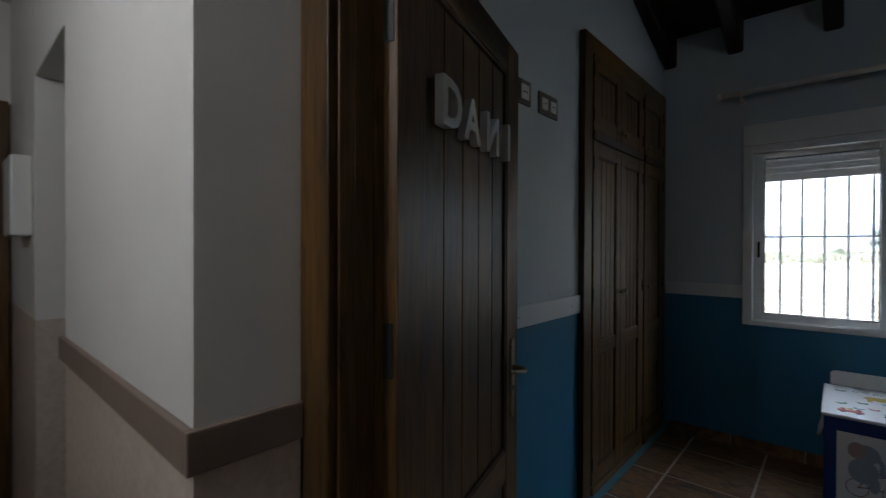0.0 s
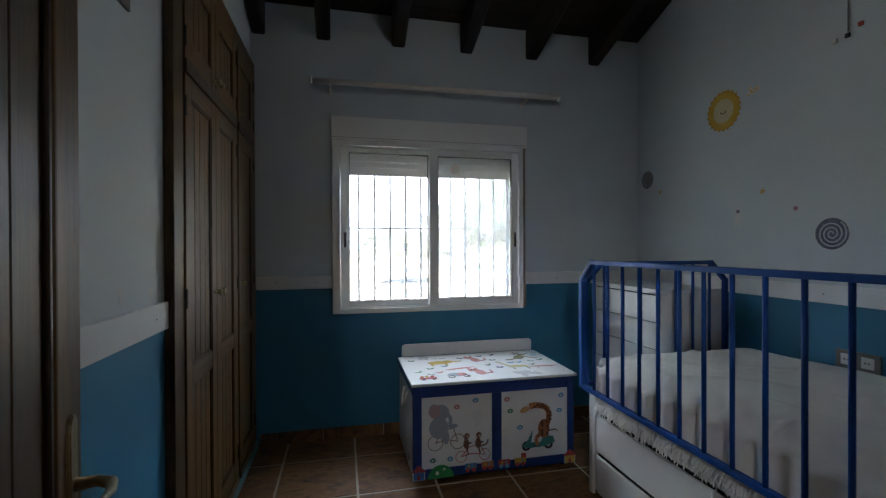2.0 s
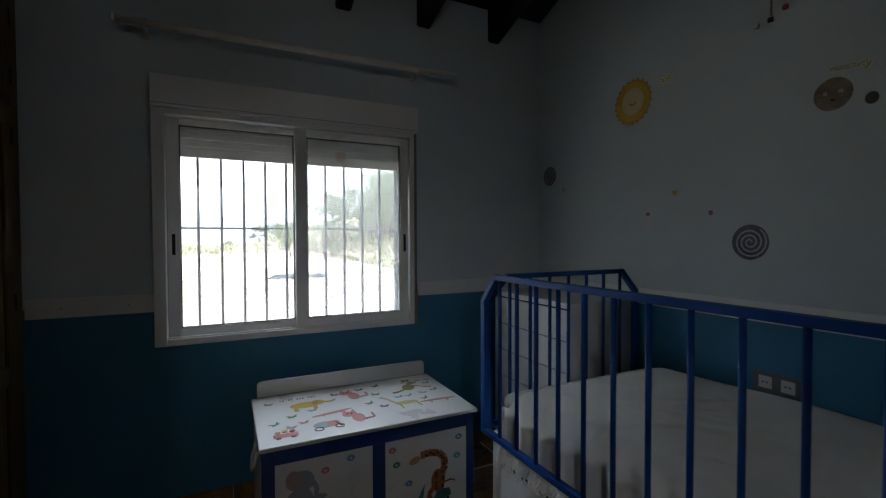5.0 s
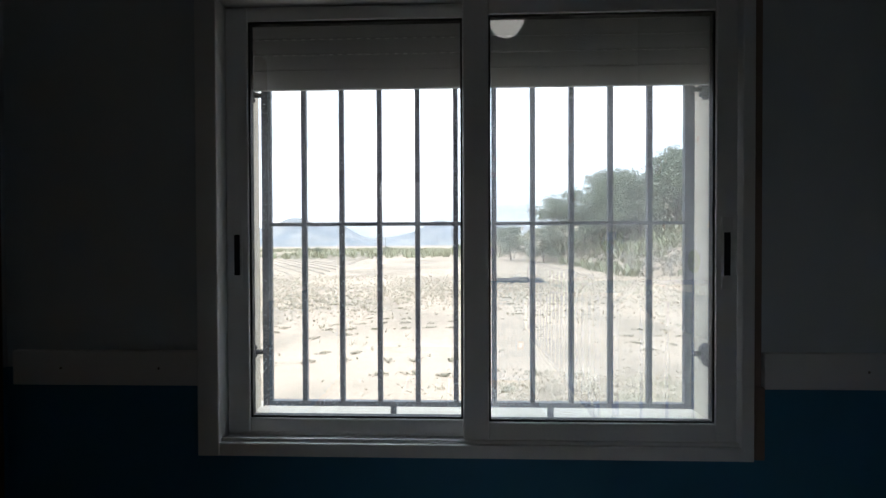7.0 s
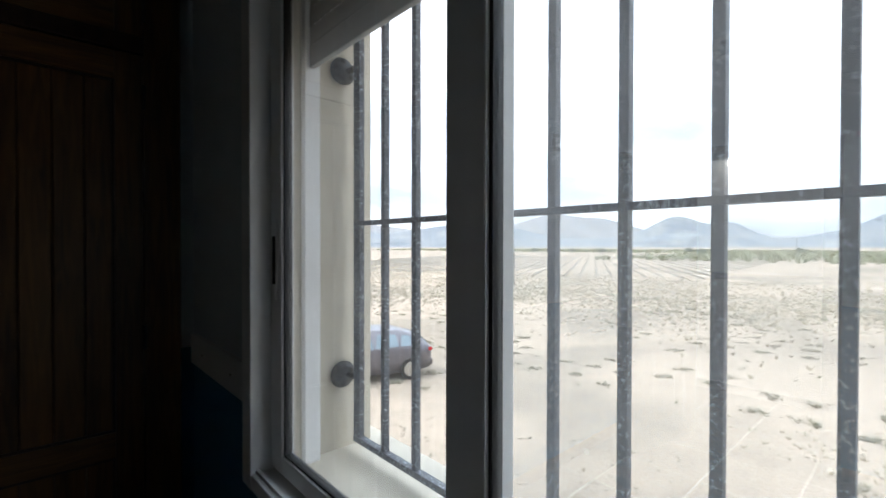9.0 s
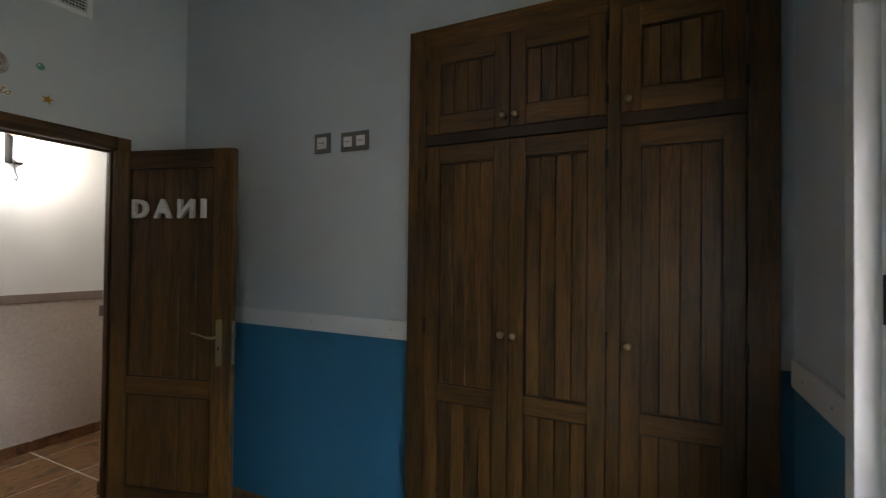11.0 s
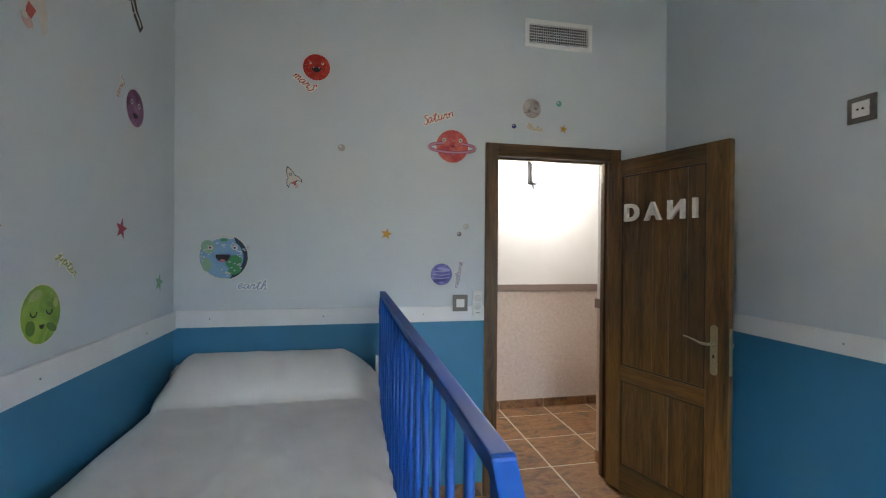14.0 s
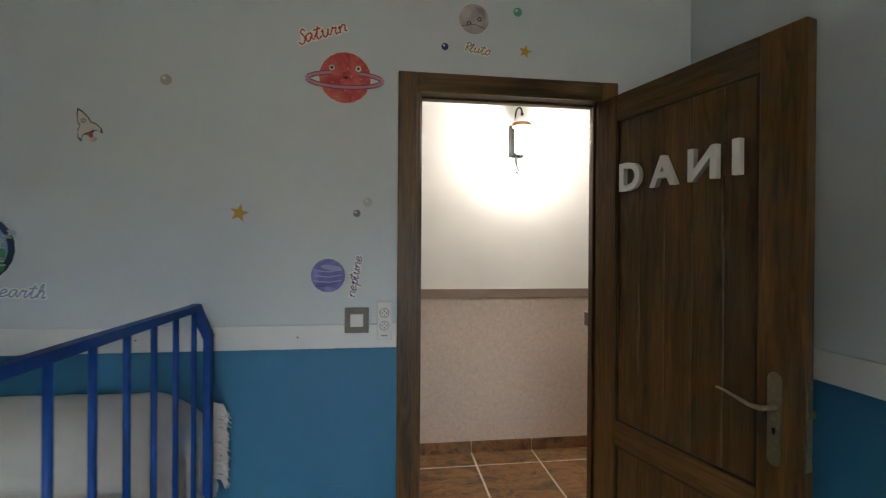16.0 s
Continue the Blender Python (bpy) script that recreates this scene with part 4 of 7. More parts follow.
def printed(name, shapes, m, parent=None, label="", category="", group="", base=None):
    """Thin layered shapes of several colours in one mesh; m maps (u, v, out) to the world."""
    bm, mats = bmesh.new(), []
    for n, (shape, col) in enumerate(shapes):
        mt = col if isinstance(col, bpy.types.Material) else flat(col)
        if mt not in mats:
            mats.append(mt)
        for o in outline_of(shape):
            h = 0.0008 + 0.0004 * n
            top = [bm.verts.new(m @ Vector((u, v, h))) for u, v in o]
            low = [bm.verts.new(m @ Vector((u, v, 0.0001))) for u, v in o]
            faces = [bm.faces.new(top)] + [bm.faces.new((low[i], low[(i + 1) % len(o)], top[(i + 1) % len(o)], top[i])) for i in range(len(o))]
            for f in faces:
                f.material_index = mats.index(mt)
    bmesh.ops.recalc_face_normals(bm, faces=bm.faces[:])
    if parent:
        bmesh.ops.transform(bm, matrix=place_of(parent).inverted(), verts=bm.verts)
    me = bpy.data.meshes.new(name)
    bm.to_mesh(me)
    bm.free()
    for mt in mats:
        me.materials.append(mt)
    ob = new(name, me)
    ob.parent = parent
    return tagged(ob, label, category, group)


def plane(o, u, v):
    u, v = Vector(u).normalized(), Vector(v).normalized()
    m = Matrix.Identity(4)
    for i, c in enumerate((u, v, u.cross(v), Vector(o))):
        m.col[i][:3] = c
    return m


def south(x, z, tilt=0):
    return plane((x, 0.0, z), (-1, 0, 0), (0, 0, 1)) @ pose(0, 0, 0, 0, 0, tilt)


def east(y, z, tilt=0):
    return plane((RX, y, z), (0, -1, 0), (0, 0, 1)) @ pose(0, 0, 0, 0, 0, tilt)


WHITE, INK = (0.68, 0.67, 0.63), (0.012, 0.012, 0.014)
STICK = "planet stickers on the walls"


# handwriting: each letter as strokes on a grid whose small letters are 10 high
SCRIPT = {
    "a": "9,8 6,10 2,8 1,4 3,0 6,1 9,8 9,3 12,0", "e": "0,3 5,5 8,8 5,10 2,8 1,4 3,0 7,1 11,3", "r": "0,1 3,10 4,8 8,9 7,4 8,0 11,2",
    "t": "0,2 4,10 5,17 4,8 4,1 7,0 10,3|-1,12 9,13", "h": "0,2 5,12 5,18 3,17 2,8 2,0|2,5 5,9 8,9 8,3 9,0 12,2",
    "m": "0,6 2,9 2,0|2,5 5,10 7,8 7,0|7,5 10,10 12,8 12,2 15,1", "s": "9,14 6,17 3,14 8,7 8,1 4,-2 0,2", "u": "0,7 2,10 2,3 5,0 8,3 9,10 9,3 12,1",
    "n": "0,6 2,9 2,0|2,5 6,10 9,8 9,2 12,1", "i": "0,3 3,10 3,2 6,1|3,14 4,15", "j": "0,3 4,10 4,-4 1,-8 -1,-5 5,1|4,14 5,15",
    "p": "0,5 3,10 2,-8|3,4 5,10 9,8 9,3 6,0 3,2", "c": "8,8 5,10 2,8 1,4 3,0 7,1 10,3", "y": "0,8 2,10 2,4 5,2 8,5 9,10 8,-4 4,-8 2,-5 11,2",
    "v": "0,8 2,10 5,0 9,10 11,9", "P": "2,0 2,17|-1,15 5,18 9,14 6,10 2,9 8,4", "l": "0,2 5,12 4,17 2,12 2,3 4,0 8,3", "o": "6,10 2,8 1,4 4,0 8,3 8,8 6,10 11,9"}


def strokes(text):
    out, at = [], 0.0
    for ch in text:
        wide = 0
        for line in SCRIPT[ch].split("|"):
            pts = [Vector([float(v) for v in p.split(",")]) for p in line.split()]
            wide = max(wide, max(p.x for p in pts))
            fine = []
            for i in range(len(pts) - 1):
                p0, p1, p2, p3 = pts[max(0, i - 1)], pts[i], pts[i + 1], pts[min(len(pts) - 1, i + 2)]
                for k in range(4):
                    q = k / 4
                    fine.append(0.5 * (2 * p1 + (p2 - p0) * q + (2 * p0 - 5 * p1 + 4 * p2 - p3) * q * q + (3 * p1 - p0 - 3 * p2 + p3) * q ** 3))
            fine.append(pts[-1])
            out.append([(p.x + at + 0.25 * p.y, p.y) for p in fine])
        at += wide
    return [[(x - at / 2 - 1.5, y - 5) for x, y in line] for line in out]


def ribbon(bm, line, w, m, lift):
    """A flat raised stroke of even width."""
    n = len(line)
    sides = []
    for i, (x, y) in enumerate(line):
        (xa, ya), (xb, yb) = line[max(0, i - 1)], line[min(n - 1, i + 1)]
        d = math.hypot(xb - xa, yb - ya) or 1
        nx, ny = -(yb - ya) / d * w / 2, (xb - xa) / d * w / 2
        sides.append((bm.verts.new(m @ Vector((x + nx, y + ny, lift))), bm.verts.new(m @ Vector((x - nx, y - ny, lift)))))
    for (a, b), (c, d) in zip(sides, sides[1:]):
        bm.faces.new((a, b, d, c))


def word(text, m, size, colour, halo=(0.84, 0.82, 0.74)):
    """A cut-out word: pale backing with coloured handwriting on it."""
    s = thing("word_sticker", "cut-out wall sticker with the handwritten word " + text, "sticker", m.translation, group="word stickers on the walls")
    k = size * 0.038
    lines = [[(x * k, y * k) for x, y in line] for line in strokes(text)]
    pts = [p for line in lines for p in line]
    x0, x1, n = min(p[0] for p in pts) - 2 * k, max(p[0] for p in pts) + 2 * k, 40
    tops, lows = [], []
    for i in range(n + 1):
        x = x0 + (x1 - x0) * i / n
        near = [p for p in pts if abs(p[0] - x) < 2.4 * k] or [min(pts, key=lambda p: abs(p[0] - x))]
        end = 1.6 * k if i in (0, n) else 2.2 * k
        tops.append((x, max(p[1] for p in near) + end))
        lows.append((x, min(p[1] for p in near) - end))
    bm = bmesh.new()
    up = [bm.verts.new(m @ Vector((x, y, 0.0012))) for x, y in tops]
    dn = [bm.verts.new(m @ Vector((x, y, 0.0012))) for x, y in lows]
    for i in range(n):
        bm.faces.new((dn[i], dn[i + 1], up[i + 1], up[i]))
    part("backing", bm, flat(halo), s)
    bm = bmesh.new()
    for i, line in enumerate(lines):
        ribbon(bm, line, 1.9 * k, m, 0.002 + 0.0002 * i)
    part("letters", bm, flat(colour), s)


def planet(name, m, r, body, label, extra=(), rx=None):
    rx = rx or r
    shapes = [(("E", 0, 0, rx * 1.05, r * 1.05), WHITE), (("E", 0.0, 0, rx, r), body)] + list(extra)
    printed(name, shapes, m, None, label, "sticker", STICK)


def eyes(r, y=0.3, gap=0.42, big=0.14):
    out = []
    for s in (-1, 1):
        out += [(("E", s * gap * r, y * r, big * r, big * r), WHITE), (("E", s * gap * r, y * r, big * 0.5 * r, big * 0.5 * r), INK)]
    return out


def smile(r, w=0.3, y=-0.05, deep=0.3, col=INK):
    return [(("P", [(w * r * math.cos(q), y * r + deep * r * math.sin(q)) for q in np.linspace(math.pi, 2 * math.pi, 9)]), col)]


def wall_stickers():
    ea = blotchy("earth_print", (0.16, 0.33, 0.56), (0.24, 0.42, 0.62), scale=5)
    LG, MG, NV, PW = (0.26, 0.46, 0.32), (0.06, 0.3, 0.12), (0.015, 0.05, 0.09), (0.6, 0.64, 0.64)
    ring = lambda a0, a1, k: ("P", [(0.12 * math.cos(q), 0.12 * math.sin(q)) for q in np.linspace(radians(a0), radians(a1), 9)] + [(0.12 * k * math.cos(q), 0.12 * k * math.sin(q)) for q in np.linspace(radians(a1 - 12), radians(a0 + 12), 9)])
    rnd = random.Random(4)
    specks = [(("E", cx + rnd.gauss(0, 0.014), cy + rnd.gauss(0, 0.012), 0.0032, 0.0032), PW) for cx, cy, n in ((-0.085, 0.035, 9), (-0.1, 0.005, 6), (-0.02, 0.075, 6), (0.05, 0.06, 8), (0.08, 0.02, 8), (0.06, -0.04, 8), (0.02, -0.085, 9), (0.105, 0.05, 6)) for _ in range(n)]
    planet("earth_sticker", south(2.677, 1.42), 0.12, ea, "blue and green smiling earth wall sticker", [
        (ring(60, 150, 0.84), PW), (ring(195, 285, 0.93), PW), (ring(-75, 65, 0.82), NV), (("E", -0.078, 0.055, 0.034, 0.036, 40), LG), (("E", -0.085, -0.04, 0.024, 0.036, 10), LG), (("E", 0.05, -0.025, 0.042, 0.034, 30), MG), (("E", 0.055, -0.07, 0.036, 0.022, 20), MG), (("E", 0.0, 0.092, 0.018, 0.009), MG)]
        + specks + eyes(0.12, 0.42, 0.5, 0.09) + smile(0.12, 0.28, 0.12, 0.32) + [(("E", 0.0, -0.018, 0.014, 0.008), (0.5, 0.2, 0.24))])
    word("earth", south(2.53, 1.262, -3), 0.07, (0.22, 0.38, 0.62))
    planet("mars_sticker", south(2.208, 2.473), 0.073, blotchy("mars_print", (0.3, 0.01, 0.008), (0.42, 0.02, 0.01), (0.55, 0.06, 0.02)), "red grinning mars wall sticker", eyes(0.073, 0.3, 0.45, 0.09) + smile(0.073, 0.35, 0.0, 0.4) + [
        (("P", [(-0.018, 0.0), (-0.012, 0.0), (-0.015, -0.009)]), WHITE), (("P", [(0.018, 0.0), (0.012, 0.0), (0.015, -0.009)]), WHITE)])
    word("mars", south(2.275, 2.385, -38), 0.07, (0.4, 0.02, 0.015))
    sa = blotchy("saturn_print", (0.4, 0.02, 0.03), (0.55, 0.08, 0.07), (0.62, 0.16, 0.12))
    ring_in = [(("L", [(0.14 * math.cos(q), -0.008 + 0.028 * math.sin(q) * 1.0) for q in np.linspace(math.pi * 0.62, math.pi * 2.38, 28)], 0.018), (0.3, 0.05, 0.12)), (("L", [(0.14 * math.cos(q), -0.008 + 0.028 * math.sin(q)) for q in np.linspace(math.pi * 0.62, math.pi * 2.38, 28)], 0.01), (0.55, 0.25, 0.34))]
    planet("saturn_sticker", south(1.433, 2.078), 0.097, sa, "red ringed saturn wall sticker", ring_in + eyes(0.09, 0.4, 0.55, 0.12) + [(("P", [(-0.012, 0.003), (0.012, 0.003), (0.004, -0.006)]), INK)])
    word("saturn", south(1.515, 2.24, 18), 0.075, (0.5, 0.05, 0.05))
    planet("pluto_sticker", south(0.935, 2.338), 0.06, blotchy("pluto_print", (0.25, 0.2, 0.2), (0.42, 0.38, 0.37), (0.6, 0.57, 0.55)), "grey sleeping pluto wall sticker",
           [(("O", -0.02, -0.018, 0.007, 0.004), INK), (("O", 0.022, 0.0, 0.007, 0.004), INK), (("L", [(-0.05, -0.03), (0.0, -0.022), (0.045, -0.035)], 0.003), (0.2, 0.15, 0.15))])
    word("Pluto", south(0.918, 2.213, -8), 0.055, (0.3, 0.2, 0.08))
    ne = blotchy("neptune_print", (0.05, 0.05, 0.28), (0.1, 0.1, 0.4), (0.22, 0.22, 0.55))
    planet("neptune_sticker", south(1.492, 1.324), 0.064, ne, "violet-blue striped neptune wall sticker", [(("E", 0.012, 0.03, 0.04, 0.01, -8), (0.3, 0.3, 0.6)), (("E", -0.012, -0.034, 0.036, 0.009, 10), (0.04, 0.04, 0.24))] + [(("L", [(-0.05, -0.02 + 0.02 * i), (0.0, -0.026 + 0.02 * i), (0.05, -0.018 + 0.02 * i)], 0.004), (0.35, 0.35, 0.62)) for i in range(3)])
    word("neptune", south(1.388, 1.322, 80), 0.055, (0.05, 0.05, 0.3))
    for x, z, r, c in ((1.05, 2.222, 0.014, (0.02, 0.02, 0.22)), (0.757, 2.379, 0.018, (0.12, 0.4, 0.3)), (2.07, 2.036, 0.02, (0.42, 0.4, 0.38)), (1.345, 1.606, 0.018, (0.5, 0.52, 0.5)), (1.386, 1.562, 0.014, (0.2, 0.19, 0.2))):
        printed("dot_sticker", [(("E", 0, 0, r, r), c), (("E", -r * 0.3, r * 0.3, r * 0.3, r * 0.3), WHITE)], south(x, z), None, "small round bubble wall sticker", "sticker", STICK)
    for m, r, c, l in ((south(0.725, 2.223), 0.028, (0.55, 0.3, 0.03), "yellow"), (south(1.815, 1.556), 0.036, (0.6, 0.34, 0.06), "yellow"), (east(1.213, 1.527), 0.036, (0.6, 0.3, 0.04), "orange"),
                       (east(2.09, 1.635), 0.022, (0.6, 0.36, 0.08), "yellow"), (east(2.926, 1.732), 0.02, (0.6, 0.36, 0.08), "orange"), (east(0.546, 1.545), 0.045, (0.35, 0.02, 0.05), "dark red"), (east(0.182, 1.301), 0.045, (0.2, 0.42, 0.26), "green")):
        printed("star_sticker", [(("S", 0, 0, r), c)], m, None, l + " star wall sticker", "sticker", STICK)

    def rocket(m, s, dark):
        pale = (0.62, 0.6, 0.55)
        hull = [(0, 0.62), (0.1, 0.46), (0.19, 0.2), (0.2, -0.06), (0.13, -0.32), (-0.13, -0.32), (-0.2, -0.06), (-0.19, 0.2), (-0.1, 0.46)]
        fin = [(0.17, 0.02), (0.36, -0.14), (0.44, -0.36), (0.4, -0.5), (0.3, -0.36), (0.13, -0.3)]
        put = lambda pts, k, d=0.0, f=1: ("P", [(f * (x * k + (d if x > 0 else -d)) * s, y * k * s) for x, y in pts])
        grow = lambda pts, k, cx, cy: [(cx + (x - cx) * k, cy + (y - cy) * k) for x, y in pts]
        shapes = [(put(grow(fin, 1.32, 0.29, -0.26), 1, 0, f), dark) for f in (1, -1)] + [(put(grow(hull, 1.2, 0, 0.1), 1), dark)]
        shapes += [(put(fin, 1, 0, f), pale) for f in (1, -1)] + [(put(hull, 1), pale), (("E", 0, 0.16 * s, 0.1 * s, 0.1 * s), (0.2, 0.21, 0.23)), (("E", 0, 0.16 * s, 0.06 * s, 0.06 * s), (0.42, 0.44, 0.46)),
                   (("P", [(-0.1 * s, -0.33 * s), (0.1 * s, -0.33 * s), (0.07 * s, -0.55 * s), (-0.05 * s, -0.6 * s)]), (0.5, 0.08, 0.07)), (("E", 0.02 * s, -0.66 * s, 0.13 * s, 0.09 * s), (0.62, 0.42, 0.42)), (("E", -0.09 * s, -0.62 * s, 0.07 * s, 0.06 * s), pale)]
        printed("rocket_sticker", shapes, m, None, "white rocket wall sticker with red flame", "sticker", STICK)

    rocket(south(2.335, 1.862, 24), 0.088, INK)
    rocket(east(1.05, 2.215, -22), 0.165, (0.6, 0.58, 0.53))
    su = blotchy("sun_print", (0.62, 0.36, 0.02), (0.7, 0.46, 0.06))
    rays = [(("P", [((0.13 if i % 2 else 0.116) * math.cos(math.pi * i / 22), (0.13 if i % 2 else 0.116) * math.sin(math.pi * i / 22)) for i in range(44)]), (0.62, 0.33, 0.02))]
    printed("sun_sticker", rays + [(("E", 0, 0, 0.112, 0.112), su), (("E", 0, 0, 0.075, 0.075), (0.68, 0.6, 0.36))] + eyes(0.05, 0.35, 0.5, 0.09) + [(("L", [(0.02 * math.cos(q), -0.004 + 0.014 * math.sin(q)) for q in np.linspace(math.pi, 2 * math.pi, 7)], 0.004), INK)], east(2.356, 2.168), None, "yellow smiling sun wall sticker with pointed rays", "sticker", STICK)
    word("sun", east(2.147, 2.225, 5), 0.06, (0.6, 0.34, 0.05))
    planet("moon_sticker", east(3.07, 1.842), 0.068, blotchy("moon_print", (0.14, 0.14, 0.15), (0.24, 0.24, 0.25)), "pale grey moon wall sticker", [(("O", 0.0, 0.0, 0.045, 0.004), (0.3, 0.3, 0.3))])
    planet("galaxy_sticker", east(1.722, 1.383), 0.078, blotchy("galaxy_print", (0.05, 0.055, 0.1), (0.12, 0.13, 0.19)), "dark spiral galaxy wall sticker", [(("L", [((0.006 + 0.0035 * q) * math.cos(q * 1.1), (0.006 + 0.0035 * q) * math.sin(q * 1.1)) for q in np.linspace(0, 18, 60)], 0.006), (0.5, 0.5, 0.55))])
    planet("jupiter_sticker", east(1.02, 1.272), 0.088, blotchy("jupiter_print", (0.1, 0.2, 0.02), (0.2, 0.36, 0.03), (0.3, 0.46, 0.06)), "green sleepy jupiter wall sticker", [(("L", [(s * 0.035 + 0.014 * math.cos(q), 0.01 + 0.014 * math.sin(q)) for q in np.linspace(math.pi, 2 * math.pi, 7)], 0.005), INK) for s in (-1, 1)] + smile(0.088, 0.12, -0.35, 0.15) + [(("E", -0.03, 0.058, 0.03, 0.014, 20), (0.36, 0.45, 0.14)), (("E", 0.045, -0.045, 0.024, 0.012, -30), (0.1, 0.22, 0.03)), (("E", -0.05, -0.035, 0.018, 0.022), (0.1, 0.22, 0.03)), (("E", 0.06, 0.03, 0.012, 0.016), (0.36, 0.45, 0.14))])
    word("jupiter", east(0.9, 1.413, -38), 0.046, (0.2, 0.32, 0.02))
    planet("mercury_sticker", east(1.432, 1.943), 0.062, blotchy("mercury_print", (0.13, 0.1, 0.07), (0.2, 0.16, 0.12), (0.3, 0.25, 0.18)), "brown cratered mercury wall sticker", eyes(0.062, 0.1, 0.4, 0.1) + smile(0.062, 0.12, -0.3, 0.15))
    word("mercury", east(1.38, 2.03, -5), 0.04, (0.3, 0.27, 0.1))
    printed("dot_sticker", [(("E", 0, 0, 0.02, 0.022), (0.06, 0.05, 0.05))], east(1.318, 1.898), None, "small dark moon wall sticker", "sticker", STICK)
    printed("dot_sticker", [(("E", 0, 0, 0.012, 0.012), (0.4, 0.15, 0.25))], east(1.9, 1.522), None, "small pink dot wall sticker", "sticker", STICK)
    planet("venus_sticker", east(0.435, 2.062), 0.078, blotchy("venus_print", (0.16, 0.05, 0.14), (0.28, 0.1, 0.24), (0.36, 0.16, 0.32)), "purple laughing venus wall sticker", eyes(0.078, 0.25, 0.42, 0.14) + smile(0.078, 0.25, -0.3, 0.25))
    word("venus", east(0.565, 2.105, 60), 0.045, (0.35, 0.03, 0.05))
    printed("astronaut_sticker", [(("E", 0, 0.03, 0.022, 0.022), WHITE), (("E", 0, -0.01, 0.02, 0.032), WHITE), (("L", [(-0.035, 0.0), (0.035, 0.0)], 0.012), WHITE), (("L", [(-0.012, -0.03), (-0.02, -0.06)], 0.014), WHITE), (("L", [(0.012, -0.03), (0.02, -0.06)], 0.014), WHITE), (("E", 0, 0.032, 0.013, 0.011), (0.25, 0.2, 0.3))], east(2.25, 1.50), None, "tiny white space suit wall sticker", "sticker", STICK)
    printed("script_sticker", [(("L", [(-0.09, 0.05), (-0.04, 0.02), (0.0, 0.04), (0.03, -0.02), (0.09, -0.07)], 0.05), INK), (("L", [(-0.08, 0.05), (-0.05, 0.03), (-0.03, 0.045), (0.0, 0.02), (0.03, -0.02), (0.06, -0.04), (0.08, -0.06)], 0.012), WHITE)], east(0.47, 2.49), None, "black and white lettering wall sticker", "sticker", STICK)


wall_stickers()


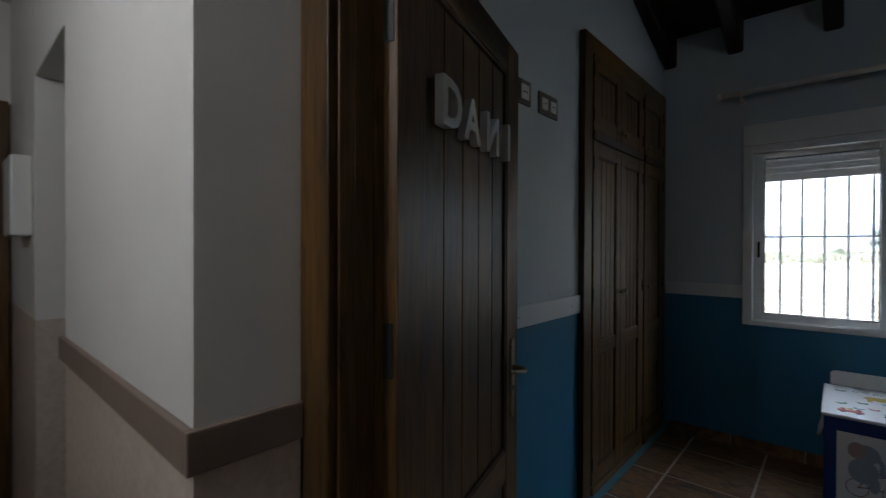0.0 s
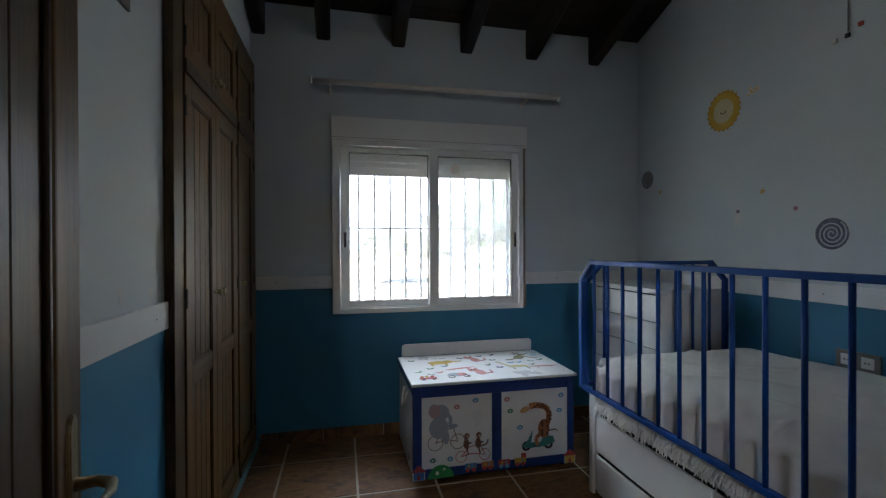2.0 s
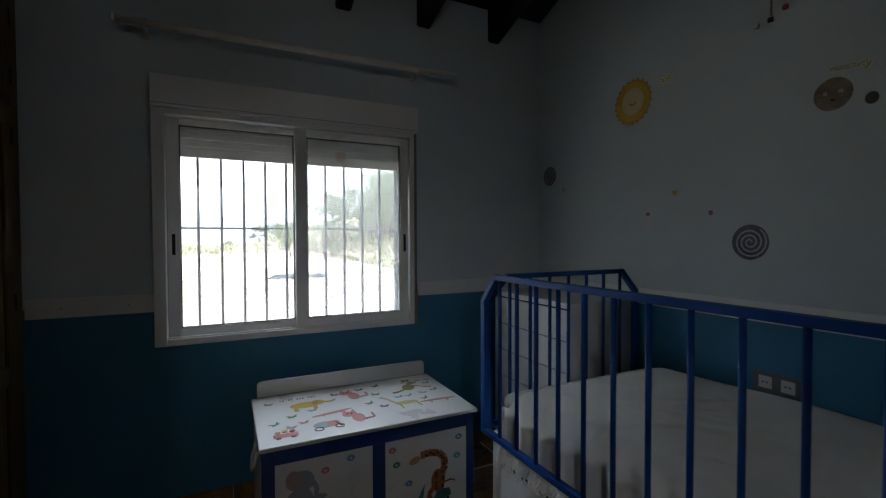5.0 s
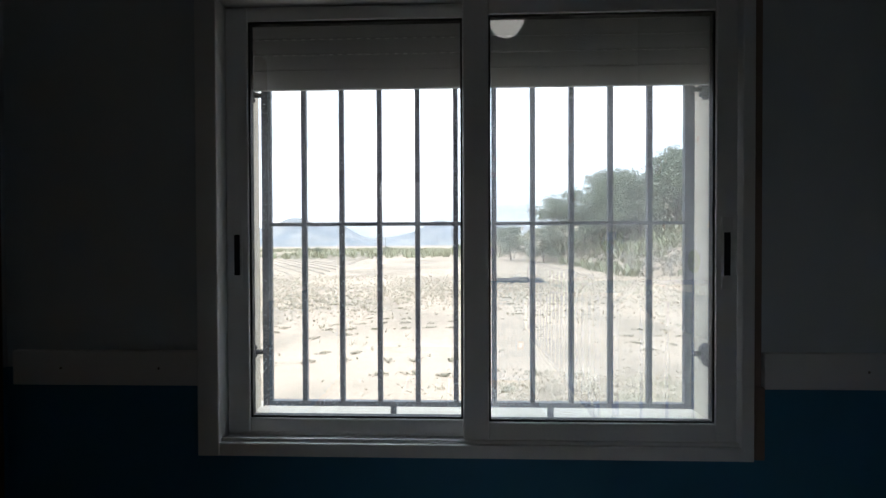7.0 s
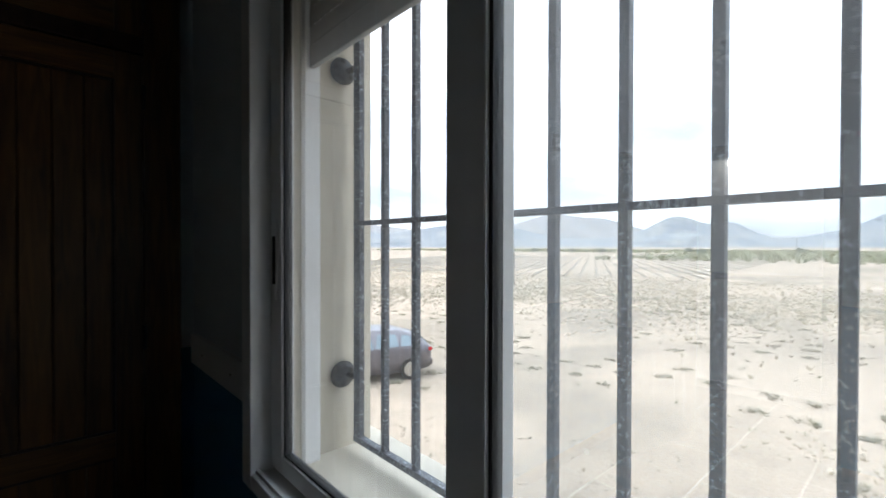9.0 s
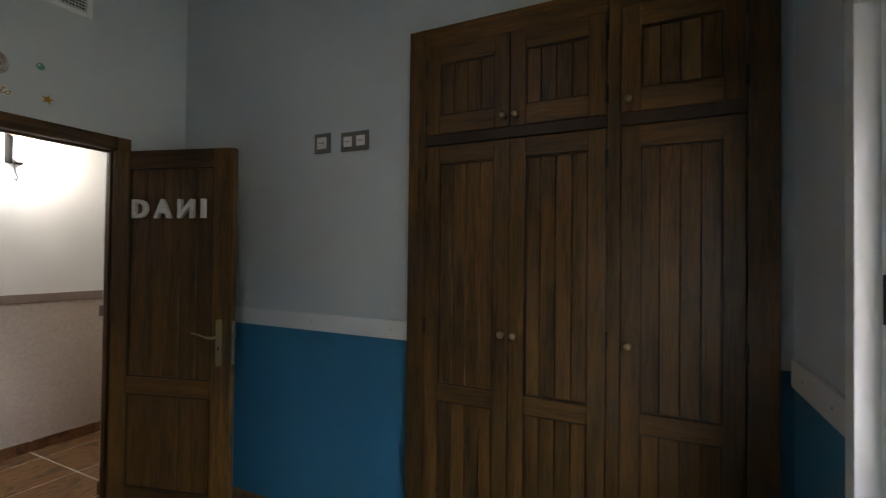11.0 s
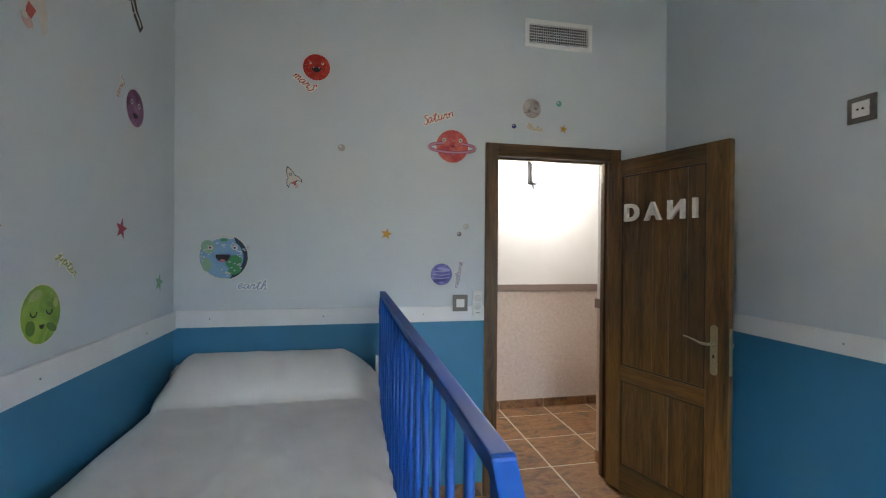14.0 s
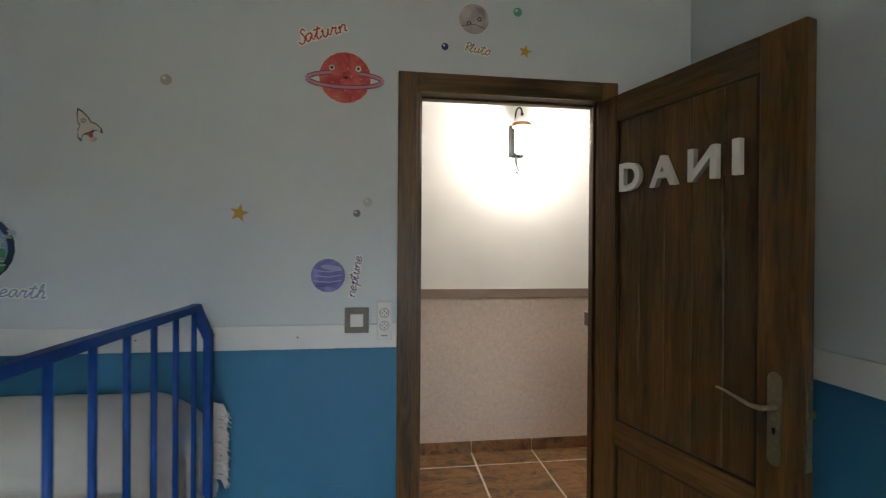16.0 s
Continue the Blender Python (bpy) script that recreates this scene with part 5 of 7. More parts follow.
# ---- toy chest under the window ----
def toy_chest():
    t = thing("toy_chest", "white and blue wooden toy chest with animal pictures", "toy chest", (1.455, 2.74, 0))
    X0, X1, Y0, Y1 = 0.968, 1.942, 2.452, 3.06
    part("front_frame", box(X0, Y0, 0.035, X0 + 0.05, Y0 + 0.02, 0.552, 0.003), BLUEWOOD, t)
    part("front_frame", box(X1 - 0.04, Y0, 0.035, X1, Y0 + 0.02, 0.552, 0.003), BLUEWOOD, t)
    part("front_frame", box(1.428, Y0, 0.085, 1.486, Y0 + 0.02, 0.485, 0.003), BLUEWOOD, t)
    part("front_frame", box(X0 + 0.05, Y0 + 0.0005, 0.485, X1 - 0.04, Y0 + 0.0205, 0.552, 0.003), BLUEWOOD, t)
    part("front_frame", box(X0 + 0.05, Y0 + 0.0005, 0.035, X1 - 0.04, Y0 + 0.0205, 0.085, 0.003), BLUEWOOD, t)
    pa = part("front_panel", box(X0 + 0.05, Y0 + 0.006, 0.085, 1.428, Y0 + 0.018, 0.485), WHITELID, t, "white panel with a cycling elephant")
    pb = part("front_panel", box(1.486, Y0 + 0.006, 0.085, X1 - 0.04, Y0 + 0.018, 0.485), WHITELID, t, "white panel with a giraffe on a scooter")
    for x in (X0 + 0.001, X1 - 0.019):
        s = part("side", box(x, Y0 + 0.021, 0.035, x + 0.018, Y1, 0.552, 0.002), WHITELID, t)
        part("side_trim", box(x - 0.002 if x < 1.2 else x + 0.0185, Y0 + 0.021, 0.50, x - 0.0002 if x < 1.2 else x + 0.0205, Y1, 0.552), BLUEWOOD, s)
    part("back", box(X0 + 0.02, Y1 - 0.018, 0.035, X1 - 0.02, Y1 - 0.0005, 0.552), WHITELID, t)
    part("bottom", box(X0 + 0.02, Y0 + 0.021, 0.035, X1 - 0.02, Y1 - 0.02, 0.05), WHITELID, t)
    ropes = tube([(X0 - 0.002, 2.66, 0.46), (X0 - 0.02, 2.67, 0.40), (X0 - 0.025, 2.72, 0.36), (X0 - 0.02, 2.77, 0.40), (X0 - 0.002, 2.78, 0.46)], 0.008, 8)
    part("rope_handle", ropes, THROW, t, "pale rope handle", smooth=True)
    for x in (X0 + 0.05, X1 - 0.05):
        for y in (Y0 + 0.05, Y1 - 0.05):
            part("castor", rod((x - 0.01, y, 0.0175), (x + 0.01, y, 0.0175), 0.0175, 14), DARK, t)
    lid = part("lid", box(X0 - 0.01, Y0 - 0.022, 0.5535, X1 + 0.012, Y1, 0.5715, 0.006), WHITELID, t, "white printed lid")
    out = [(X0 + 0.02, 0.572), (X1 - 0.005, 0.572), (X1 - 0.005, 0.637), (X1 - 0.012, 0.65), (X1 - 0.024, 0.654), (X0 + 0.05, 0.654), (X0 + 0.03, 0.65), (X0 + 0.02, 0.637)]
    part("back_board", prism(out, Y1 + 0.0005, Y1 + 0.018), WHITELID, t)
    G, PK, YL, GR, BL, RD, BR, OR = (0.3, 0.34, 0.41), (0.55, 0.22, 0.2), (0.55, 0.38, 0.05), (0.08, 0.25, 0.12), (0.15, 0.35, 0.55), (0.45, 0.06, 0.05), (0.16, 0.07, 0.035), (0.5, 0.2, 0.06)

    GF = (0.42, 0.17, 0.06)

    def wheels(u0, v0, r, d, col):
        return [(("O", u0, v0, r, 0.0035), col), (("O", u0 + d, v0, r, 0.0035), col), (("L", [(u0, v0), (u0 + d * 0.45, v0 + r * 0.4), (u0 + d, v0), (u0 + d * 0.8, v0 + r * 1.9), (u0 + d * 0.35, v0 + r * 1.6), (u0, v0)], 0.004), col)]

    f = lambda x, z: plane((x, Y0 + 0.0058, z), (1, 0, 0), (0, 0, 1))
    printed("elephant_picture", wheels(0, 0, 0.042, 0.13, BR) + [(("E", 0.02, 0.085, 0.055, 0.06), G), (("E", 0.03, 0.17, 0.05, 0.045), G), (("E", -0.005, 0.18, 0.032, 0.04), (0.42, 0.3, 0.3)), (("L", [(0.07, 0.165), (0.09, 0.13), (0.085, 0.1), (0.1, 0.085)], 0.02), G), (("E", 0.06, 0.03, 0.02, 0.04), G), (("E", 0.1, 0.09, 0.03, 0.012), G)], f(1.095, 0.225), pa)
    printed("monkeys_picture", wheels(0, 0, 0.032, 0.14, RD) + [q for o in (0.03, 0.1) for q in ((("E", o, 0.07, 0.016, 0.03), BR), (("E", o + 0.004, 0.115, 0.016, 0.016), BR), (("E", o + 0.008, 0.113, 0.009, 0.009), (0.5, 0.3, 0.2)), (("L", [(o, 0.07), (o + 0.03, 0.075)], 0.008), BR), (("L", [(o, 0.05), (o + 0.012, 0.01)], 0.008), BR))] + [(("L", [(0.11, 0.05), (0.15, 0.06), (0.16, 0.085)], 0.005), BR)], f(1.245, 0.135), pa)
    printed("giraffe_picture", [(("E", -0.06, 0, 0.028, 0.028), INK), (("E", 0.08, 0.0, 0.028, 0.028), INK), (("E", -0.06, 0, 0.014, 0.014), (0.4, 0.4, 0.4)), (("E", 0.08, 0.0, 0.014, 0.014), (0.4, 0.4, 0.4)), (("P", [(-0.09, 0.0), (-0.05, 0.035), (-0.02, 0.09), (-0.03, 0.02), (0.03, 0.015), (0.05, 0.055), (0.11, 0.045), (0.12, 0.01), (0.05, -0.01), (-0.05, -0.012)]), (0.04, 0.22, 0.2)),
                                (("E", 0.05, 0.095, 0.036, 0.055), GF), (("L", [(0.065, 0.11), (0.085, 0.16), (0.08, 0.2), (0.05, 0.228), (0.0, 0.238), (-0.04, 0.232)], 0.034), GF), (("E", -0.07, 0.215, 0.03, 0.015, 20), (0.55, 0.3, 0.12)), (("L", [(0.03, 0.07), (0.0, 0.04), (0.01, 0.0)], 0.022), GF), (("L", [(0.08, 0.08), (0.12, 0.085), (0.14, 0.075)], 0.005), BR)] +
            [(("E", 0.05 + 0.022 * math.cos(i * 2.1), 0.095 + 0.038 * math.sin(i * 1.7), 0.0075, 0.006), BR) for i in range(11)] + [(("E", x, z, 0.007, 0.0065), BR) for x, z in ((0.07, 0.135), (0.088, 0.15), (0.078, 0.17), (0.09, 0.185), (0.075, 0.2), (0.062, 0.215), (0.045, 0.232), (0.025, 0.228), (0.008, 0.24), (-0.012, 0.23))], f(1.70, 0.155), pb)
    for x, z, c, pp in ((1.22, 0.42, PK, pa), (1.33, 0.45, BL, pa), (1.08, 0.13, GR, pa), (1.18, 0.13, BL, pa), (1.52, 0.44, PK, pb), (1.54, 0.37, GR, pb), (1.85, 0.35, BL, pb), (1.6, 0.27, BL, pb), (1.86, 0.44, BL, pb)):
        printed("leaf_picture", [(("E", -0.008, 0.004, 0.013, 0.006, 40), c), (("E", 0.009, 0.005, 0.012, 0.006, -40), c), (("E", 0.008, -0.007, 0.01, 0.005, 35), c), (("E", -0.009, -0.006, 0.01, 0.005, -35), c)], f(x, z), pp)
    # house, hill and train along the foot
    g = lambda x, z: plane((x, Y0 - 0.0002, z), (1, 0, 0), (0, 0, 1))
    for x, wall, roofc in ((1.0, (0.08, 0.2, 0.45), RD), (1.915, YL, RD)):
        printed("house_ornament", [(("R", -0.035, 0, 0.035, 0.05), WHITE), (("R", -0.03, 0.002, 0.03, 0.045), wall), (("P", [(-0.045, 0.045), (0.045, 0.045), (0, 0.085)]), roofc), (("R", -0.008, 0.002, 0.008, 0.028), roofc)], g(x, 0.03), t, "painted wooden house")
    printed("hill_ornament", [(("P", [(0.075 * math.cos(q), 0.075 * math.sin(q)) for q in np.linspace(0, math.pi, 13)]), (0.03, 0.3, 0.08)), (("E", -0.02, 0.03, 0.01, 0.01), WHITE), (("E", 0.02, 0.05, 0.008, 0.008), WHITE)], g(1.125, 0.03), t, "green painted hill")
    for i, c in enumerate(((0.08, 0.25, 0.5), OR, RD, YL)):
        u = 1.30 + i * 0.1
        printed("train_ornament", [(("R", -0.035, 0.016, 0.035, 0.05), c), (("E", -0.018, 0.012, 0.012, 0.012), RD if i != 2 else BL), (("E", 0.018, 0.012, 0.012, 0.012), RD if i != 2 else BL), (("E", -0.012, 0.034, 0.007, 0.007), YL), (("E", 0.012, 0.034, 0.007, 0.007), BL)] + ([(("R", 0.005, 0.05, 0.035, 0.075), RD)] if i == 3 else []), g(u, 0.045), t, "painted wooden train wagon")
    # lid print
    h = lambda x, y, a=0: plane((x, y, 0.5716), (1, 0, 0), (0, 1, 0)) @ pose(0, 0, 0, 0, 0, a)
    printed("elephant_print", [(("E", 0, 0, 0.075, 0.04), YL), (("E", 0.06, 0.012, 0.035, 0.032), YL), (("L", [(0.09, 0.01), (0.12, -0.005), (0.15, 0.015)], 0.014), YL), (("R", -0.06, -0.07, -0.04, -0.02), YL), (("R", 0.03, -0.07, 0.05, -0.02), YL), (("E", 0.05, 0.012, 0.016, 0.02), (0.4, 0.28, 0.03))], h(1.2, 2.85), lid)
    for x, y in ((1.45, 2.87), (1.40, 2.58)):
        printed("fox_print", [(("E", 0, 0, 0.03, 0.05), PK), (("E", -0.03, 0.055, 0.035, 0.028), PK), (("P", [(-0.06, 0.07), (-0.045, 0.11), (-0.035, 0.075)]), PK), (("P", [(-0.02, 0.075), (-0.005, 0.11), (0.0, 0.07)]), PK), (("L", [(0.02, -0.03), (0.07, -0.02), (0.07, 0.03)], 0.01), PK), (("E", -0.04, 0.058, 0.005, 0.005), INK), (("E", -0.02, 0.058, 0.005, 0.005), INK)], h(x, y), lid)
    printed("crocodile_print", [(("E", 0, 0, 0.1, 0.012, 10), PK), (("L", [(-0.04, -0.006), (-0.045, -0.03)], 0.008), PK), (("L", [(0.04, 0.006), (0.045, -0.02)], 0.008), PK)], h(1.30, 2.69), lid)
    printed("crocodile_print", [(("E", 0, 0, 0.1, 0.011, -3), PK), (("L", [(-0.04, -0.006), (-0.045, -0.03)], 0.008), PK), (("L", [(0.04, -0.006), (0.045, -0.03)], 0.008), PK)], h(1.83, 2.63), lid)
    printed("dinosaur_print", [(("E", 0, 0, 0.035, 0.05, -20), (0.2, 0.2, 0.06)), (("E", 0.04, 0.06, 0.03, 0.016), (0.2, 0.2, 0.06)), (("L", [(-0.02, -0.02), (-0.07, -0.05), (-0.11, -0.055)], 0.016), (0.2, 0.2, 0.06)), (("L", [(0.03, 0.02), (0.1, -0.04), (0.12, -0.04)], 0.006), OR)], h(1.76, 2.87), lid)
    printed("giraffe_print", [(("E", 0.03, 0, 0.06, 0.024), (0.55, 0.5, 0.2)), (("L", [(-0.02, 0.01), (-0.06, 0.11), (-0.08, 0.115)], 0.014), (0.55, 0.5, 0.2)), (("L", [(-0.01, -0.01), (-0.01, -0.07)], 0.007), (0.5, 0.45, 0.18)), (("L", [(0.08, -0.01), (0.085, -0.07)], 0.007), (0.5, 0.45, 0.18))], h(1.64, 2.66), lid)
    printed("hedgehog_print", [(("E", 0, 0.02, 0.05, 0.035), (0.3, 0.36, 0.42)), (("E", 0.04, 0.02, 0.03, 0.03), PK), (("O", -0.03, -0.02, 0.018, 0.005), INK), (("O", 0.06, -0.02, 0.018, 0.005), INK), (("L", [(0.05, 0.03), (0.07, -0.02)], 0.005), INK)], h(1.24, 2.545), lid)
    printed("cart_print", [(("R", -0.05, -0.02, 0.05, 0.015), RD), (("E", -0.03, -0.025, 0.011, 0.011), INK), (("E", 0.03, -0.025, 0.011, 0.011), INK), (("E", -0.03, 0.03, 0.012, 0.012), OR), (("E", 0.0, 0.036, 0.012, 0.012), YL), (("E", 0.03, 0.03, 0.012, 0.012), RD)], h(1.07, 2.53), lid)
    for i, (x, y, c) in enumerate(((1.03, 2.93, GR), (1.12, 2.72, GR), (1.04, 2.66, GR), (1.36, 2.93, (0.15, 0.05, 0.2)), (1.22, 2.76, BL), (1.5, 2.73, GR), (1.56, 2.84, GR), (1.66, 2.75, BL), (1.72, 2.75, BL), (1.55, 2.66, (0.1, 0.08, 0.3)), (1.5, 2.95, (0.1, 0.08, 0.2)), (1.6, 2.97, INK), (1.78, 2.98, INK), (1.88, 2.9, BL), (1.78, 2.68, GR), (1.10, 2.6, (0.3, 0.45, 0.45)), (1.16, 2.63, PK), (1.88, 2.78, GR), (1.8, 2.76, (0.3, 0.45, 0.45)))):
        printed("leaf_print", [(("E", -0.012, 0.006, 0.016, 0.005, 140), c), (("E", 0.012, 0.006, 0.016, 0.005, 40), c), (("E", 0.0, -0.006, 0.02, 0.0035, 5), c)], h(x, y, 25 * (i % 3) - 20), lid)
    # lettering on the lid's back edge, too small to read: plain bars
    for x in (1.18, 1.84):
        for i in range(13):
            if i not in (2, 5, 9):
                printed("letter_bar", [(("R", -0.003, -0.011, 0.003, 0.011), (0.12, 0.12, 0.12))], h(x - 0.09 + i * 0.014, 2.955), lid)


toy_chest()


# ---- switches, sockets, vent ----
def wall_plate(name, m, w, h, n, label, kind_):
    """Grey frame with n inserts; m maps (u, v, out)."""
    s = thing(name, label, "socket" if kind_ == "socket" else "switch", m.translation)
    bm = box(-w / 2, -h / 2, 0.0005, w / 2, h / 2, 0.010, 0.003)
    bmesh.ops.transform(bm, matrix=m, verts=bm.verts)
    fr = part("frame", bm, GREYPLATE, s)
    for i in range(n):
        cx = (i - (n - 1) / 2) * w / n * 0.93
        a = min(w / n, h) * (0.3 if kind_ == "socket" else 0.27)
        bm = box(cx - a, -a, 0.010, cx + a, a, 0.0135, 0.0015)
        bmesh.ops.transform(bm, matrix=m, verts=bm.verts)
        p = part("insert", bm, WHITEPLASTIC, s, "white plastic insert")
        if kind_ == "socket":
            bm = turned([(a * 0.78, 0.0136), (a * 0.78, 0.0142), (a * 0.6, 0.0142), (a * 0.6, 0.0138)], 18)
            bmesh.ops.transform(bm, matrix=m @ Matrix.Translation((cx, 0, 0)), verts=bm.verts)
            part("socket_ring", bm, WHITEPLASTIC, p)
            for dx in (-1, 1):
                bm = rod((cx + dx * a * 0.3, 0, 0.0142), (cx + dx * a * 0.3, 0, 0.0148), a * 0.16, 8)
                bmesh.ops.transform(bm, matrix=m, verts=bm.verts)
                part("pin_hole", bm, DARK, p)
        else:
            bm = box(cx - a * 0.95, -a * 0.1, 0.0136, cx + a * 0.95, a * 0.95, 0.0165, 0.001)
            bmesh.ops.transform(bm, matrix=m, verts=bm.verts)
            part("rocker", bm, WHITEPLASTIC, p)


west = lambda y, z: plane((0.0, y, z), (0, 1, 0), (0, 0, 1))
wall_plate("wall_switch", west(1.15, 2.054), 0.105, 0.105, 1, "grey framed white wall switch high on the wall", "socket")
wall_plate("wall_socket", west(1.362, 2.045), 0.174, 0.1, 2, "grey framed double white socket high on the wall", "socket")
wall_plate("wall_socket", east(1.605, 0.79), 0.185, 0.085, 2, "grey framed double socket above the bed", "socket")
wall_plate("wall_switch", plane((1.3825, 0.016, 1.156), (-1, 0, 0), (0, 0, 1)), 0.09, 0.096, 1, "grey framed white light switch beside the door", "switch")
wall_plate("wall_socket", south(1.80, 0.42), 0.06, 0.085, 1, "grey framed socket low on the wall beside the bed", "socket")


def remote_holder():
    m = plane((1.279, 0.0165, 1.154), (-1, 0, 0), (0, 0, 1))
    s = thing("remote_control", "white remote control in a wall holder beside the door", "remote control", m.translation)
    bm = box(-0.028, -0.074, 0.0, 0.028, 0.074, 0.018, 0.006)
    bmesh.ops.transform(bm, matrix=m, verts=bm.verts)
    part("body", bm, WHITEPLASTIC, s)
    for v in (0.03, -0.018):
        bm = tube([(0.017 * math.cos(q), 0.017 * math.sin(q), 0.018) for q in np.linspace(0, 2 * math.pi, 19)], 0.0013, 5)
        bmesh.ops.transform(bm, matrix=m @ Matrix.Translation((0, v, 0)), verts=bm.verts)
        p = part("button_ring", bm, GREYPLATE, s)
        for q in range(4):
            bm = rod((0.008 * math.cos(q * 1.571), v + 0.008 * math.sin(q * 1.571), 0.018), (0.008 * math.cos(q * 1.571), v + 0.008 * math.sin(q * 1.571), 0.0195), 0.003, 8)
            bmesh.ops.transform(bm, matrix=m, verts=bm.verts)
            part("button", bm, GREYPLATE, p)
    printed("label_bar", [(("R", -0.012, -0.058, 0.012, -0.053), (0.3, 0.3, 0.3))], m @ Matrix.Translation((0, 0, 0.018)), s)


remote_holder()


def air_vent():
    v = thing("air_vent", "white air vent grille high above the door", "air vent", (0.765, 0, 2.797))
    X0, X1, Z0, Z1 = 0.541, 0.989, 2.712, 2.882
    for b in ((X0, 0.0005, Z0, X0 + 0.028, 0.012, Z1), (X1 - 0.028, 0.0005, Z0, X1, 0.012, Z1)):
        part("frame", box(*b, 0.003), ALU, v)
    for b in ((X0 + 0.028, 0.001, Z0, X1 - 0.028, 0.0115, Z0 + 0.028), (X0 + 0.028, 0.001, Z1 - 0.028, X1 - 0.028, 0.0115, Z1)):
        part("frame", box(*b, 0.003), ALU, v)
    # black sheet on the wall in place of the shaded duct behind the slats
    part("backing", box(X0 + 0.02, 0.0004, Z0 + 0.02, X1 - 0.02, 0.0008, Z1 - 0.02), DARK, v)
    n = 7
    for i in range(n):
        z = Z0 + 0.034 + i * (Z1 - Z0 - 0.068) / (n - 1)
        part("slat", box(X0 + 0.028, 0.005, z - 0.0014, X1 - 0.028, 0.0095, z + 0.0014), ALU, v)
    for i in range(27):
        x = X0 + 0.034 + i * (X1 - X0 - 0.068) / 26
        part("fin", box(x - 0.0013, 0.0015, Z0 + 0.028, x + 0.0013, 0.0045, Z1 - 0.028), ALU, v)


air_vent()
structure("access_panel", box(1.323, 0.0, 0.357, 1.555, 0.003, 0.522, 0.001), ROOM, "blue painted access panel in the wall")


def small_bits():
    solo("door_stop", turned([(0.016, 0), (0.018, 0.006), (0.018, 0.02), (0.013, 0.026), (0.004, 0.027)], 16, m=Matrix.Translation((0.03, 0.83, 0.0))), WHITEPLASTIC, "white plastic door stop on the floor", "door stop", smooth=True)
    c = thing("wall_cable", "grey cable end with connectors hanging down the wall", "cable", (RX - 0.004, 1.645, 2.3))
    part("cable", tube([(RX - 0.006, 1.648, roof_z(1.648) - 0.01), (RX - 0.006, 1.65, 2.75), (RX - 0.006, 1.646, 2.5), (RX - 0.008, 1.645, 2.33)], 0.0035, 6), GREYPLATE, c)
    for dy, dz, col in ((-0.055, 0.02, (0.4, 0.05, 0.04)), (0.055, -0.012, WHITE), (0.0, -0.008, INK)):
        part("connector", box(RX - 0.016, 1.645 + dy - 0.009, 2.32 + dz - 0.01, RX - 0.004, 1.645 + dy + 0.011, 2.32 + dz + 0.01, 0.003), flat(col), c)
    for m in (west(1.40, 1.19), west(1.60, 1.18)):
        printed("peeled_mark", [(("E", 0, 0.012, 0.014, 0.01), (0.66, 0.66, 0.64)), (("L", [(0, 0.01), (0.003, -0.025)], 0.012), (0.66, 0.66, 0.64))], m, None, "pale mark of a peeled sticker on the wall", "wall mark")


small_bits()


def rail_screws():
    """Small countersunk screw heads along the dado rails."""
    heads = [((x, 0.0155, 1.094), (x, 0.0172, 1.094)) for x in (1.6, 2.16, 2.74)] + [((RX - 0.0155, y, 1.087), (RX - 0.0172, y, 1.087)) for y in (0.35, 1.05, 1.75, 2.45)]
    heads += [((0.0155, y, 1.097), (0.0172, y, 1.097)) for y in (0.5, 1.1, 1.6)] + [((x, RY - 0.0155, 1.087), (x, RY - 0.0172, 1.087)) for x in (0.16, 0.42, 2.2)]
    for a, b in heads:
        solo("screw", rod(a, b, 0.0035, 8), GREYPLATE, "small grey screw head in the white dado rail", "screw", group="screws of the dado rails")


rail_screws()


